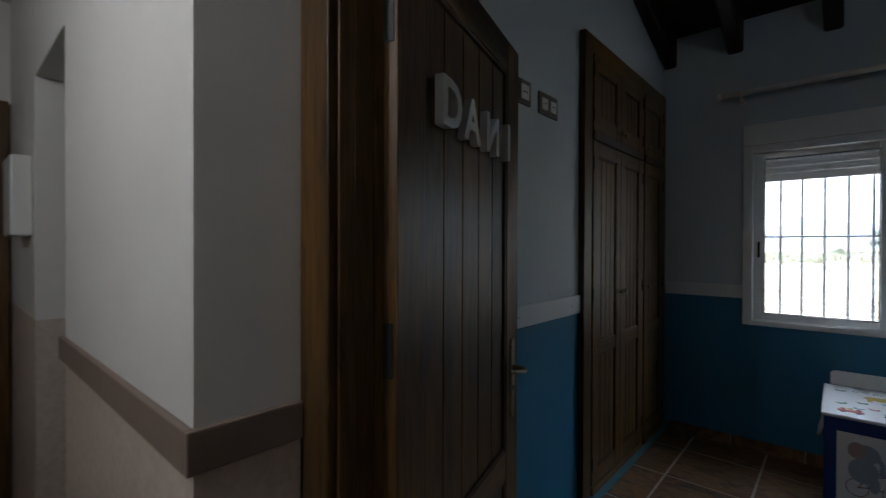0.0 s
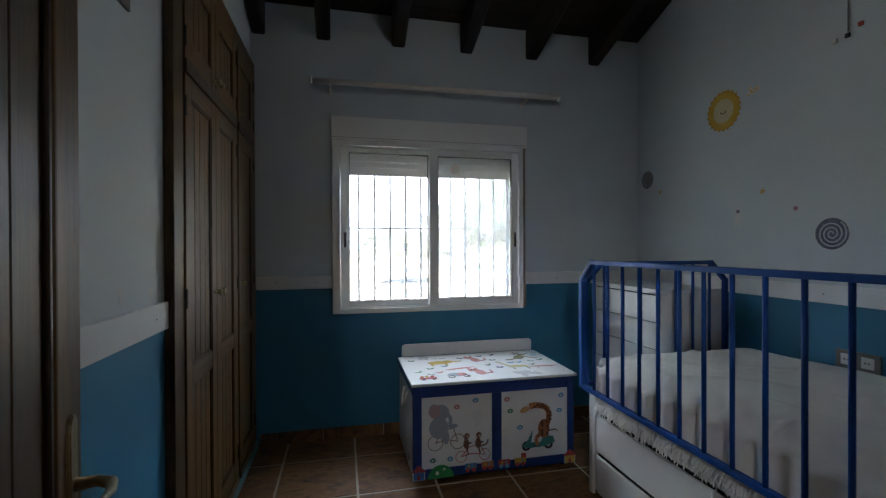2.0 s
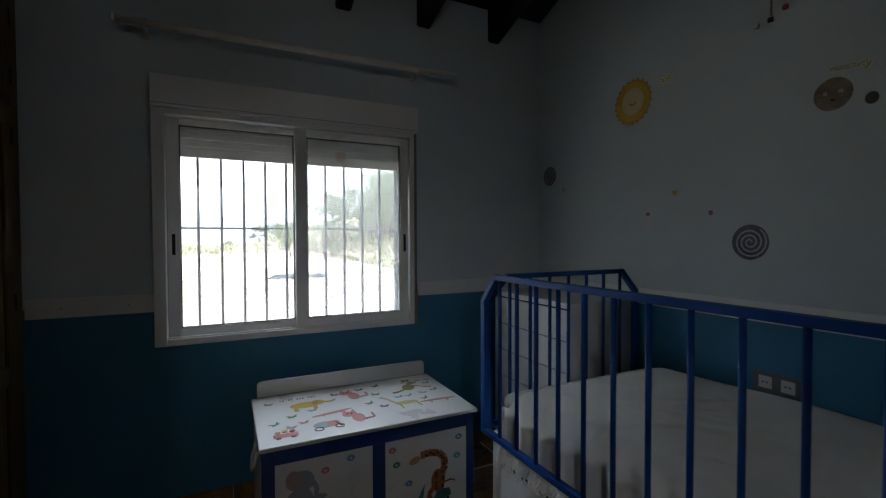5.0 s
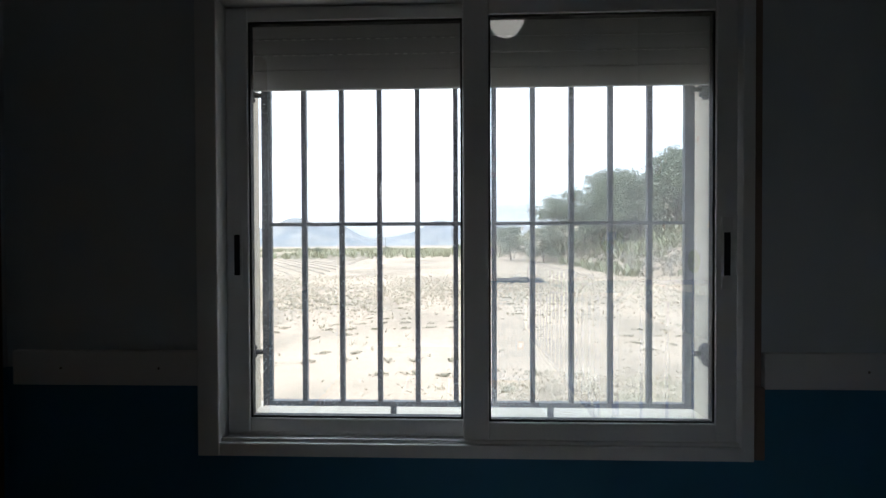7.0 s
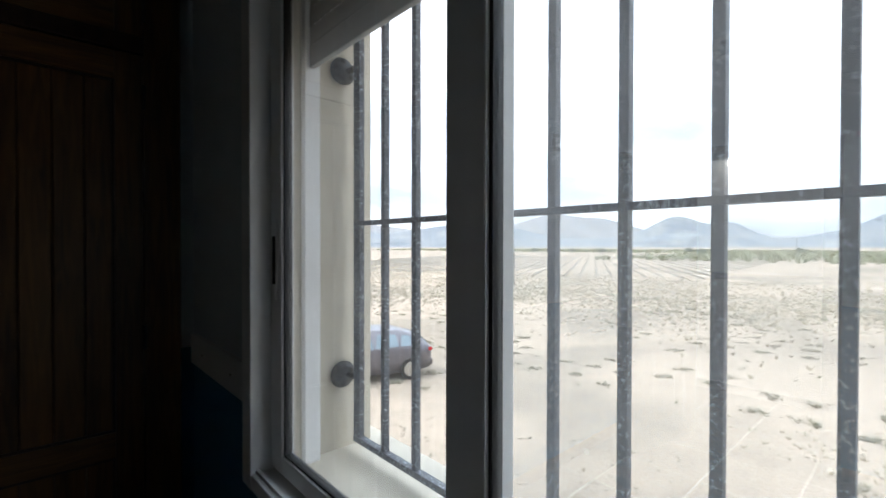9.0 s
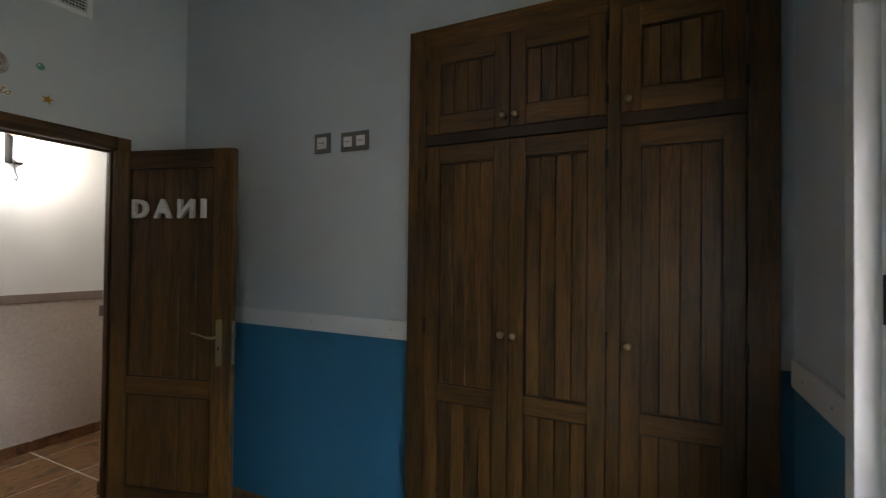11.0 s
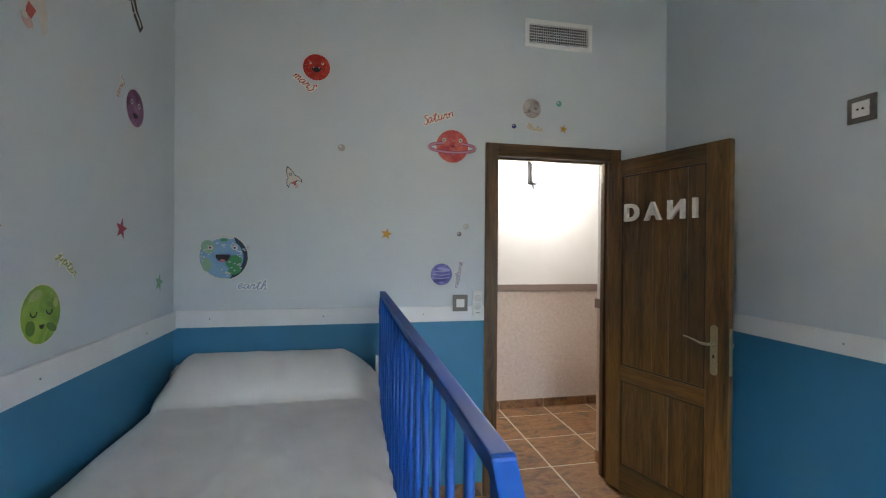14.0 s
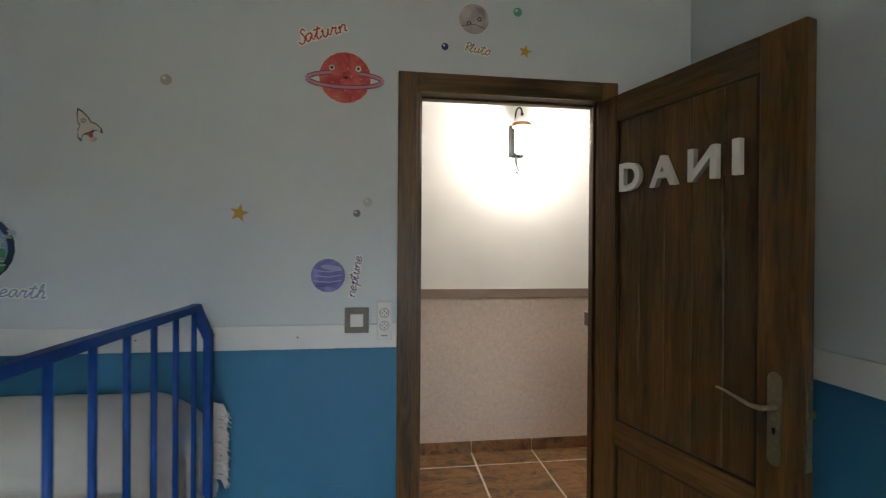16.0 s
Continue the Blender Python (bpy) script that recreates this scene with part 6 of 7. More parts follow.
# ---- hall things ----
def sconce():
    s = thing("wall_sconce", "lit iron wall sconce with glass cylinder and wooden ring", "wall lamp", (0.36, -1.33, 2.18))
    part("back_plate", box(0.311, -1.3295, 2.073, 0.413, -1.318, 2.296, 0.003), material("matt_black_plate", (0.004, 0.004, 0.004), 0.8, spec=0.1), s)
    part("arm_block", box(0.335, -1.318, 2.08, 0.375, -1.27, 2.115, 0.003), BLACKIRON, s)
    cx, cy = 0.352, -1.225
    pts = [(0.372, -1.29, 1.965), (0.358, -1.292, 1.955), (0.352, -1.292, 1.975), (0.366, -1.292, 2.01), (0.374, -1.292, 2.08), (0.378, -1.292, 2.25), (0.378, -1.29, 2.36)]
    pts += [(0.378 - 0.013 * (1 - math.cos(q)), -1.29 + 0.0325 * (1 - math.cos(q)), 2.36 + 0.045 * math.sin(q)) for q in np.linspace(0.3, math.pi, 8)]
    part("arm", tube(pts, 0.0065, 8), BLACKIRON, s, smooth=True)
    part("knuckle", turned([(0.004, -0.012), (0.012, -0.006), (0.012, 0.006), (0.004, 0.012)], 12, m=Matrix.Translation((cx, cy, 2.352))), BLACKIRON, s, smooth=True)
    rope = tube([(cx + 0.045 * math.cos(q), cy, 2.286 + 0.066 * math.sin(q)) for q in np.linspace(0, math.pi, 13)], 0.006, 8)
    part("rope_loop", rope, THROW, s, "rope loop", smooth=True)
    w = painted("pale_turned_wood", (0.3, 0.15, 0.06), 0.5, 0.2, 20.0)
    part("wooden_ring", turned([(0.05, 2.262), (0.064, 2.262), (0.065, 2.286), (0.05, 2.286)], 24, m=Matrix.Translation((cx, cy, 0))), w, s, "pale wooden ring")
    g = part("glass_cylinder", turned([(0.05, 2.09), (0.05, 2.262), (0.048, 2.262), (0.048, 2.09)], 24, m=Matrix.Translation((cx, cy, 0))), LAMPGLASS, s, "clear glass cylinder", smooth=True)
    g.visible_shadow = False
    b = part("bulb", turned([(0.012, 2.262), (0.014, 2.24), (0.03, 2.2), (0.03, 2.17), (0.016, 2.145), (0.003, 2.14)], 16, m=Matrix.Translation((cx, cy, 0))), glowing("lit_bulb", (1, 0.86, 0.68), 8), s, "lit bulb", smooth=True)
    b.visible_shadow = False


sconce()


def passage():
    solo("wall_box", box(-1.56, -0.33, 1.43, -1.32, -0.2665, 1.74, 0.008), WHITEPLASTIC, "white wall box beside the passage opening", "wall box")
    d = thing("hall_door", "dark-stained pine door at the end of the hall", "door", (-2.09, -0.8, 0))
    part("leaf", box(-2.098, -1.1, 0.0, -2.06, -0.34, 2.02, 0.004), WOODDARK, d)
    for y0, y1 in ((-1.18, -1.1), (-0.34, -0.275)):
        part("casing", box(-2.099, y0, 0, -2.05, y1, 2.1, 0.004), WOODZ, d)
    part("casing", box(-2.099, -1.1, 2.021, -2.05, -0.34, 2.1, 0.004), WOODY, d)


passage()


# ---- outdoors ----
SAND = material("dry_sandy_earth", (0.3, 0.25, 0.19), 0.95, spec=0.1)
_v = coords(SAND, (1, 1, 1), False)
_a, _b, _c = noise_node(SAND, _v, 0.12, 8, 0.5), noise_node(SAND, _v, 1.3, 8), noise_node(SAND, _v, 14, 4)
set_colour(SAND, mix(SAND, 0.35, ramp(SAND, _a, (0.4, (0.235, 0.198, 0.152)), (0.5, (0.36, 0.292, 0.222)), (0.62, (0.43, 0.345, 0.262))), ramp(SAND, mix(SAND, 0.5, _b, _c), (0.38, (0.2, 0.168, 0.128)), (0.5, (0.385, 0.308, 0.235)))))
set_bump(SAND, mix(SAND, 0.5, _b, _c), 0.5, 0.1)
DRY = blotchy("dry_grass", (0.5, 0.43, 0.33), (0.55, 0.48, 0.37), (0.45, 0.41, 0.3), scale=0.8, speck=0.0)
WEED = blotchy("dry_grey_weed", (0.21, 0.185, 0.13), (0.27, 0.24, 0.175), (0.18, 0.18, 0.11), scale=0.9, speck=0.0)
SCRUB = blotchy("green_scrub", (0.19, 0.21, 0.11), (0.25, 0.25, 0.15), (0.3, 0.28, 0.19), scale=0.7, speck=0.0)
# needle greens lightened and greyed so the colour itself holds the haze
PINE = blotchy("hazed_pine_needles", (0.1, 0.12, 0.07), (0.15, 0.17, 0.11), (0.2, 0.22, 0.155), scale=0.9, speck=0.0)
BARK = blotchy("pine_bark", (0.08, 0.06, 0.045), (0.14, 0.11, 0.085), scale=3.0, speck=0.0)
STONE = blotchy("field_stone", (0.16, 0.145, 0.125), (0.26, 0.235, 0.2), scale=2.0, speck=0.0)
# the blue-grey of distance haze is mixed into this rock colour
HILLS = blotchy("blue_hazed_hill_rock", (0.09, 0.105, 0.12), (0.13, 0.14, 0.145), (0.2, 0.195, 0.18), scale=0.012, speck=0.0)
CONCRETE = painted("pale_concrete", (0.31, 0.295, 0.27), 0.85, 0.2, 2.0, 0.4)
TARP = material("dark_tarpaulin", (0.03, 0.033, 0.038), 0.5)


def bank_line(y):
    return 13.6 + 0.13 * y + 1.2 * math.sin(y * 0.05) if y < 72 else 22.4 - 0.27 * (y - 72)


def ground_z(x, y):
    z = -2.2 + 0.12 * noise.noise((x * 0.08, y * 0.08, 0)) + 0.03 * noise.noise((x * 0.6, y * 0.6, 1)) - 0.004 * max(0, -x) * min(1, y / 60) - 0.34 * min(1, max(0, -x - 1) / 7) * min(1, max(0, 30 - y) / 12)
    d = x - bank_line(y)
    if d > 0:
        fade = min(1, max(0, (190 - y) / 80))
        t = min(1, d / 1.7)
        z += fade * (1.9 * t * t * (3 - 2 * t) + 0.46 * max(0, d - 1.4) * (1 if d < 50 else 50 / d) + (0.7 * noise.noise((x * 0.15, y * 0.15, 4)) + 0.3 * noise.noise((x * 0.7, y * 0.7, 5))) * min(1, d / 4))
    if y > 60 and x < bank_line(y):
        z += 0.006 * (y - 60) * max(0, 1 - abs(x - 12) / 60) if y < 300 else 1.44 * max(0, 1 - abs(x - 12) / 60)
    return z


def terrain():
    xs = [-2500, -1200, -600, -320, -200, -140, -100, -80] + [-66 + 3 * i for i in range(20)] + [-6 + 1.0 * i for i in range(56)] + [51 + 4 * i for i in range(22)] + [150, 190, 260, 400, 700, 1300, 2500]
    ys = [3.55 + 1.0 * i for i in range(46)] + [50 + 3 * i for i in range(34)] + [153 + 8 * i for i in range(16)] + [300, 360, 450, 600, 900, 1400, 2200]
    bm = bmesh.new()
    g = [[bm.verts.new((x, y, ground_z(x, y))) for x in xs] for y in ys]
    for a, b in zip(g, g[1:]):
        for i in range(len(xs) - 1):
            bm.faces.new((a[i], a[i + 1], b[i + 1], b[i]))
    # the sheet goes on round and under the house
    back = [[bm.verts.new((x, y, -2.25)) for x in (-2500, 2500)] for y in (-2500, 3.5499)]
    bm.faces.new((back[0][0], back[0][1], back[1][1], back[1][0]))
    solo("ground", bm, SAND, "dry sandy ground rising to a bank on one side", "ground", kind="structure", smooth=True)


terrain()


def tuft_field(name, count, place, mat, label, size):
    bm = bmesh.new()
    rnd = random.Random(len(name) * 7 + count)
    for _ in range(count):
        x, y = place(rnd)
        z = ground_z(x, y)
        s = size * rnd.uniform(0.5, 1.5)
        for k in range(9):
            a = rnd.uniform(0, 6.28)
            d = Vector((math.cos(a), math.sin(a), 0))
            o = Vector((x, y, z - 0.02)) + d * s * 0.25
            w = Vector((-d.y, d.x, 0)) * s * 0.07
            tip = o + d * s * rnd.uniform(0.2, 0.7) + Vector((0, 0, s * rnd.uniform(0.5, 1.0)))
            mid = (o + tip) / 2 + Vector((0, 0, s * 0.1))
            vs = [bm.verts.new(p) for p in (o - w, o + w, mid + w * 0.9, mid - w * 0.9, tip)]
            bm.faces.new((vs[0], vs[1], vs[2], vs[3]))
            bm.faces.new((vs[3], vs[2], vs[4]))
    solo(name, bm, mat, label, "plants", kind="stuff")


def clumped(x0, x1, y0, y1, f, cut):
    def place(r):
        while True:
            x, y = r.uniform(x0, x1), y0 + (y1 - y0) * r.random() ** 1.6
            if noise.noise((x * f, y * f * 1.6, 8)) > cut:
                return x, y
    return place


tuft_field("dry_weeds", 14000, clumped(-26, 22, 6, 70, 0.13, 0.0), WEED, "dry straw-coloured weeds scattered on the sandy ground", 0.055)
tuft_field("green_weeds", 700, clumped(-26, 20, 6, 60, 0.22, 0.22), SCRUB, "small green weeds on the sandy ground", 0.075)
tuft_field("grass_band", 14000, lambda r: (r.uniform(-70, 24), 44 + r.gauss(0, 5) + 0.25 * r.uniform(-70, 24)), DRY, "band of dry grass across the field edge", 0.17)
TUFT = blotchy("olive_tuft", (0.27, 0.24, 0.165), (0.33, 0.29, 0.21), (0.23, 0.225, 0.14), scale=0.9, speck=0.0)


def tufts_near(r):
    """Clumps: seeds on a noise pattern, blades strewn round each seed."""
    while True:
        cx, cy = round(r.uniform(-20, 16) / 1.1) * 1.1, round((7 + 27 * r.random() ** 1.4) / 1.3) * 1.3
        cx, cy = cx + 0.5 * noise.noise((cx * 3.1, cy * 2.3, 2)), cy + 0.6 * noise.noise((cx * 1.7, cy * 4.1, 6))
        if noise.noise((cx * 0.16, cy * 0.3, 8)) + 0.35 * noise.noise((cx * 5.3, cy * 4.7, 3)) > 0.08:
            return cx + r.gauss(0, 0.13), cy + r.gauss(0, 0.11)


tuft_field("olive_tufts", 6500, tufts_near, TUFT, "clumps of dry olive-grey weeds on the sand", 0.085)
tuft_field("rough_strip", 7000, lambda r: (lambda x: (x, 36 + 0.45 * x + 5 * noise.noise((x * 0.1, 3, 1)) + r.gauss(0, 4.2)))(r.uniform(-40, 12)), TUFT, "strip of rough dry weeds across the sandy ground", 0.13)
tuft_field("weed_patch", 4500, lambda r: (r.gauss(5.2, 2.0), r.gauss(12.8, 0.7)), DRY, "patch of dry grey-green weeds behind the slab", 0.085)


def bank_place(r):
    y = 12 + 150 * r.random() ** 1.4
    return bank_line(y) + abs(r.gauss(0.0, 6)) + 0.1, y


tuft_field("under_growth", 1800, lambda r: (r.uniform(19, 58), r.uniform(50, 96)), SCRUB, "low green bushes under the pines", 1.1)
tuft_field("bank_brush", 9000, bank_place, blotchy("grey_brush", (0.33, 0.3, 0.25), (0.4, 0.36, 0.3), (0.28, 0.265, 0.22), scale=0.8, speck=0.0), "dry brush covering the stony bank", 0.34)
tuft_field("bank_scrub", 700, bank_place, SCRUB, "green scrub on the bank", 0.5)
tuft_field("far_scrub", 2600, lambda r: (r.uniform(-60, 60), r.uniform(110, 300)), SCRUB, "low green scrub in the distance", 1.3)
tuft_field("scrub_line", 1500, lambda r: (r.uniform(-330, -50), r.uniform(215, 330)), SCRUB, "line of low dark scrub at the foot of the mountains", 1.5)
tuft_field("yellow_bush", 260, lambda r: (2.8 + r.gauss(0, 0.3), 9.8 + r.gauss(0, 0.3)), blotchy("yellow_shrub", (0.3, 0.26, 0.05), (0.2, 0.2, 0.05), scale=4, speck=0.0), "yellow-green shrub below the window", 0.17)


def stones():
    bm = bmesh.new()
    r = random.Random(5)
    for _ in range(900):
        y = 14 + 120 * r.random() ** 1.3
        x = bank_line(y) + r.uniform(0.2, 2.6)
        s = r.uniform(0.1, 0.32)
        m = Matrix.Translation((x, y, ground_z(x, y) + s * 0.15)) @ Euler((r.random() * 3, r.random() * 3, r.random() * 3)).to_matrix().to_4x4() @ Matrix.Diagonal((s, s * 0.75, s * 0.55, 1))
        bmesh.ops.create_icosphere(bm, subdivisions=1, radius=1, matrix=m)
    solo("bank_stones", bm, STONE, "loose grey field stones along the bank", "stones", kind="stuff")


stones()


def pine(x, y, h, w, seed):
    r = random.Random(seed)
    z0 = ground_z(x, y) - 0.1
    t = thing("pine_tree", "green umbrella-shaped pine tree on the slope", "tree", (x, y, z0), group="pines on the slope")
    lean = Vector((r.uniform(-0.1, 0.1), r.uniform(-0.1, 0.1), 1))
    top = lean * h * 0.75
    bm = tube([(0, 0, 0), lean * h * 0.3 + Vector((r.uniform(-0.1, 0.1), 0, 0)), lean * h * 0.55, top], [0.16, 0.12, 0.09, 0.04], 7)
    limbs = []
    for k in range(9):
        a, s = k * 2.4 + r.random(), r.uniform(0.14, 0.7)
        b = lean * h * s
        e = b + Vector((math.cos(a) * w * 0.42, math.sin(a) * w * 0.42, h * r.uniform(0.08, 0.2)))
        tube([b, (b + e) / 2 + Vector((0, 0, -0.05)), e], [0.06, 0.04, 0.015], 5, bm)
        limbs.append(e)
    part("trunk", bm, BARK, t, local=True)
    bm = bmesh.new()
    tips = limbs + [(e + lean * h * 0.35) * 0.62 + Vector((r.uniform(-0.1, 0.1) * w, r.uniform(-0.1, 0.1) * w, 0)) for e in limbs] + [top + Vector((r.uniform(-0.2, 0.2) * w, r.uniform(-0.2, 0.2) * w, h * r.uniform(-0.08, 0.16))) for _ in range(7)]
    for e in tips:
        for _ in range(110):
            d = Vector((r.gauss(0, 1), r.gauss(0, 1), r.gauss(0, 0.6)))
            d = d.normalized() * (r.random() ** 0.5) * w * r.uniform(0.12, 0.24)
            c, s = e + d, r.uniform(0.07, 0.17) * (0.5 + h / 12)
            rot = Euler((r.random() * 6, r.random() * 6, r.random() * 6)).to_matrix()
            vs = [bm.verts.new(c + rot @ Vector(p) * s) for p in ((1, 0, 0), (-0.5, 0.9, 0.1), (-0.6, -0.8, 0), (0.1, 0.1, 0.9))]
            for q in ((0, 1, 2), (0, 3, 1), (1, 3, 2), (2, 3, 0)):
                bm.faces.new([vs[i] for i in q])
    part("crown", bm, PINE, t, local=True)


_r = random.Random(11)
for i, (x, y, h, w) in enumerate(((25, 74, 9, 9), (28, 68, 9.5, 9), (32, 66, 9, 9), (35, 62, 10, 10), (38, 60, 10, 10), (42, 64, 10, 10), (29, 80, 10, 10), (36, 74, 10, 10), (46, 70, 10, 10), (24, 86, 10, 10), (20, 90, 11, 10), (12, 92, 7, 7), (17, 84, 6.5, 7), (33, 72, 10, 10), (23, 80, 8, 8), (27, 76, 9, 9), (31, 84, 10, 10),
                                  (40, 52, 5.5, 5), (48, 52, 6.5, 6), (56, 60, 7, 7), (56, 78, 8, 8), (64, 70, 8, 8), (26, 120, 7, 7), (36, 110, 8, 8), (46, 95, 8, 8), (10, 150, 6, 6), (16, 165, 7, 7), (62, 90, 9, 9), (70, 84, 9, 9))):
    pine(x, y, h * (1.12 if x > 24 else 1.0), w, 20 + i)
for i in range(9):
    x = -170 + i * 24 + _r.uniform(-8, 8)
    pine(x, 190 + _r.uniform(-25, 40), 2.6, 3.4, 70 + i)


# paler rock for the farther range, its haze painted into the colour
HAZY = blotchy("pale_hazed_hill_rock", (0.155, 0.15, 0.15), (0.2, 0.185, 0.17), (0.13, 0.135, 0.14), scale=0.012, speck=0.0)


def mountains():
    # summits as (bearing in degrees, spread, slope seen from the house)
    far = [(-34, 7, 0.05), (-27, 5, 0.022), (-62, 12, 0.045), (30, 14, 0.03)]
    near = [(-46, 7, 0.03), (-38.5, 3, 0.016), (-20, 3.8, 0.044), (-14.6, 2.0, 0.022), (-2.5, 3.6, 0.031), (6, 6, 0.032), (-66, 9, 0.03), (40, 15, 0.03)]
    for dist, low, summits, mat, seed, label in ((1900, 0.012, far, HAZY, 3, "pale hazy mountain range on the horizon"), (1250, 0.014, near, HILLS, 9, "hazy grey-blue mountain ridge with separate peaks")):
        bm = bmesh.new()
        rows = []
        n = 240
        for i in range(n + 1):
            q = -75 + 150 * i / n
            a = math.radians(q)
            p = low + sum(h * math.exp(-abs((q - c) / w) ** 1.7) for c, w, h in summits)
            p *= 1 + 0.09 * noise.noise((a * 14, seed, 2)) + 0.05 * noise.noise((a * 45, seed, 5))
            col = []
            for k in range(9):
                f = k / 8
                d = dist * (0.78 + 0.22 * f)
                col.append(bm.verts.new((d * math.sin(a) + 40 * noise.noise((a * 22, f * 3, seed + 4)) * (1 - f), d * math.cos(a), -12 + (12 + dist * p) * f ** 1.15 + dist * p * 0.22 * noise.noise((a * 20, f * 2.5, seed)) * f * (1 - f) * 4)))
            rows.append(col)
        for a_, b_ in zip(rows, rows[1:]):
            for k in range(8):
                bm.faces.new((a_[k], b_[k], b_[k + 1], a_[k + 1]))
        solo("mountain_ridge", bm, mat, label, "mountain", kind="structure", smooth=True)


def crop_rows():
    # low ploughed rows running away across the far field
    bm = bmesh.new()
    c, sn = math.cos(math.radians(-29)), math.sin(math.radians(-29))
    r = random.Random(17)
    for i in range(54):
        u = -50 + 1.8 * i + r.uniform(-0.1, 0.1)
        last = None
        for k in range(26):
            d = 54 + 4.2 * k
            x, y = 1.4 + d * sn + u * c, 2.6 + d * c - u * sn
            if x > -14 - 0.1 * (y - 60):
                last = None
                continue
            z = ground_z(x, y)
            w, h = 0.17 + r.uniform(-0.05, 0.06), 0.16 + r.uniform(-0.06, 0.08)
            now = [bm.verts.new((x + e * w * c, y - e * w * sn, z + b)) for e, b in ((-1, -0.06), (0, h), (1, -0.06))]
            if last:
                bm.faces.new((last[0], last[1], now[1], now[0]))
                bm.faces.new((last[1], last[2], now[2], now[1]))
            last = now
    solo("crop_rows", bm, blotchy("dry_stubble", (0.21, 0.17, 0.12), (0.26, 0.21, 0.145), (0.17, 0.145, 0.1), scale=0.6, speck=0.0), "ploughed rows of dry stubble across the far field", "crop rows", kind="stuff")


crop_rows()
mountains()


def outdoor_bits():
    bm = bmesh.new()
    n = 22
    g = [[bm.verts.new((-2.6 + 5.2 * i / n, -1.2 + 2.4 * j / n, 0)) for i in range(n + 1)] for j in range(n + 1)]
    for j in range(n + 1):
        for i in range(n + 1):
            v = g[j][i]
            x, y = v.co.x, v.co.y
            r = max(0, 1 - (x / 2.6) ** 2 - (y / 1.2) ** 2)
            v.co = (x + 6.8 - 0.12 * y + 0.3 * noise.noise((x, y, 3)), y + 43.5 + 0.4 * noise.noise((x * 0.7, 1, y)), ground_z(x + 6.8, y + 43.5) + 0.03 + r ** 0.5 * (0.35 + 0.4 * noise.noise((x * 1.2, y * 1.5, 6))))
    for j in range(n):
        for i in range(n):
            bm.faces.new((g[j][i], g[j][i + 1], g[j + 1][i + 1], g[j + 1][i]))
    bmesh.ops.solidify(bm, geom=bm.faces[:], thickness=0.02)
    solo("tarpaulin", bm, TARP, "crumpled dark grey tarpaulin lying on the sand", "tarpaulin", smooth=True)
    # fence posts on the bank foot
    for i in range(13):
        y = 26 + i * 4.2 + (i % 3) * 0.5
        x = bank_line(y) + 0.4
        z = ground_z(x, y)
        solo("fence_post", tube([(x, y, z - 0.3), (x + 0.02, y, z + 0.9), (x + 0.05, y + 0.02, z + 1.75)], [0.035, 0.035, 0.03], 7), CONCRETE, "thin pale fence post on the bank", "fence post", group="fence posts on the bank")
    for x, y, h, w in ((-25.1, 30.6, 6.0, 0.1), (-22.0, 146, 5.7, 0.12)):
        z = ground_z(x, y)
        solo("utility_pole", tube([(x, y, z - 0.4), (x, y, z + h * 0.6), (x, y, z + h)], [w, w * 0.85, w * 0.7], 8), CONCRETE, "slender pale utility pole in the field", "utility pole", group="utility poles")
    z = ground_z(-22.9, 33.4)
    solo("wooden_stake", tube([(-22.9, 33.4, z - 0.3), (-22.9, 33.4, z + 2.0), (-22.88, 33.4, z + 3.8)], [0.045, 0.04, 0.03], 7), TARP, "thin dark stake standing in the weeds", "stake")
    # concrete slab and pale blocks below the window
    s = thing("concrete_slab", "pale concrete slab on the ground below the window", "slab", (5.0, 9.9, -2.2))
    part("slab", box(3.35, 8.9, -2.35, 7.4, 10.8, -2.05, 0.02), CONCRETE, s)
    for i in range(3):
        part("joint", box(3.35 + 1.0 * (i + 1), 8.91, -2.049, 3.365 + 1.0 * (i + 1), 10.79, -2.046), STONE, s)
    solo("concrete_block", box(4.4, 10.82, -2.2, 7.2, 11.05, -1.93, 0.03), CONCRETE, "pale concrete kerb block beside the slab", "block")
    solo("concrete_block", box(3.08, 8.6, -2.2, 3.3, 9.4, -1.95, 0.03), CONCRETE, "pale concrete kerb block beside the slab", "block")


outdoor_bits()


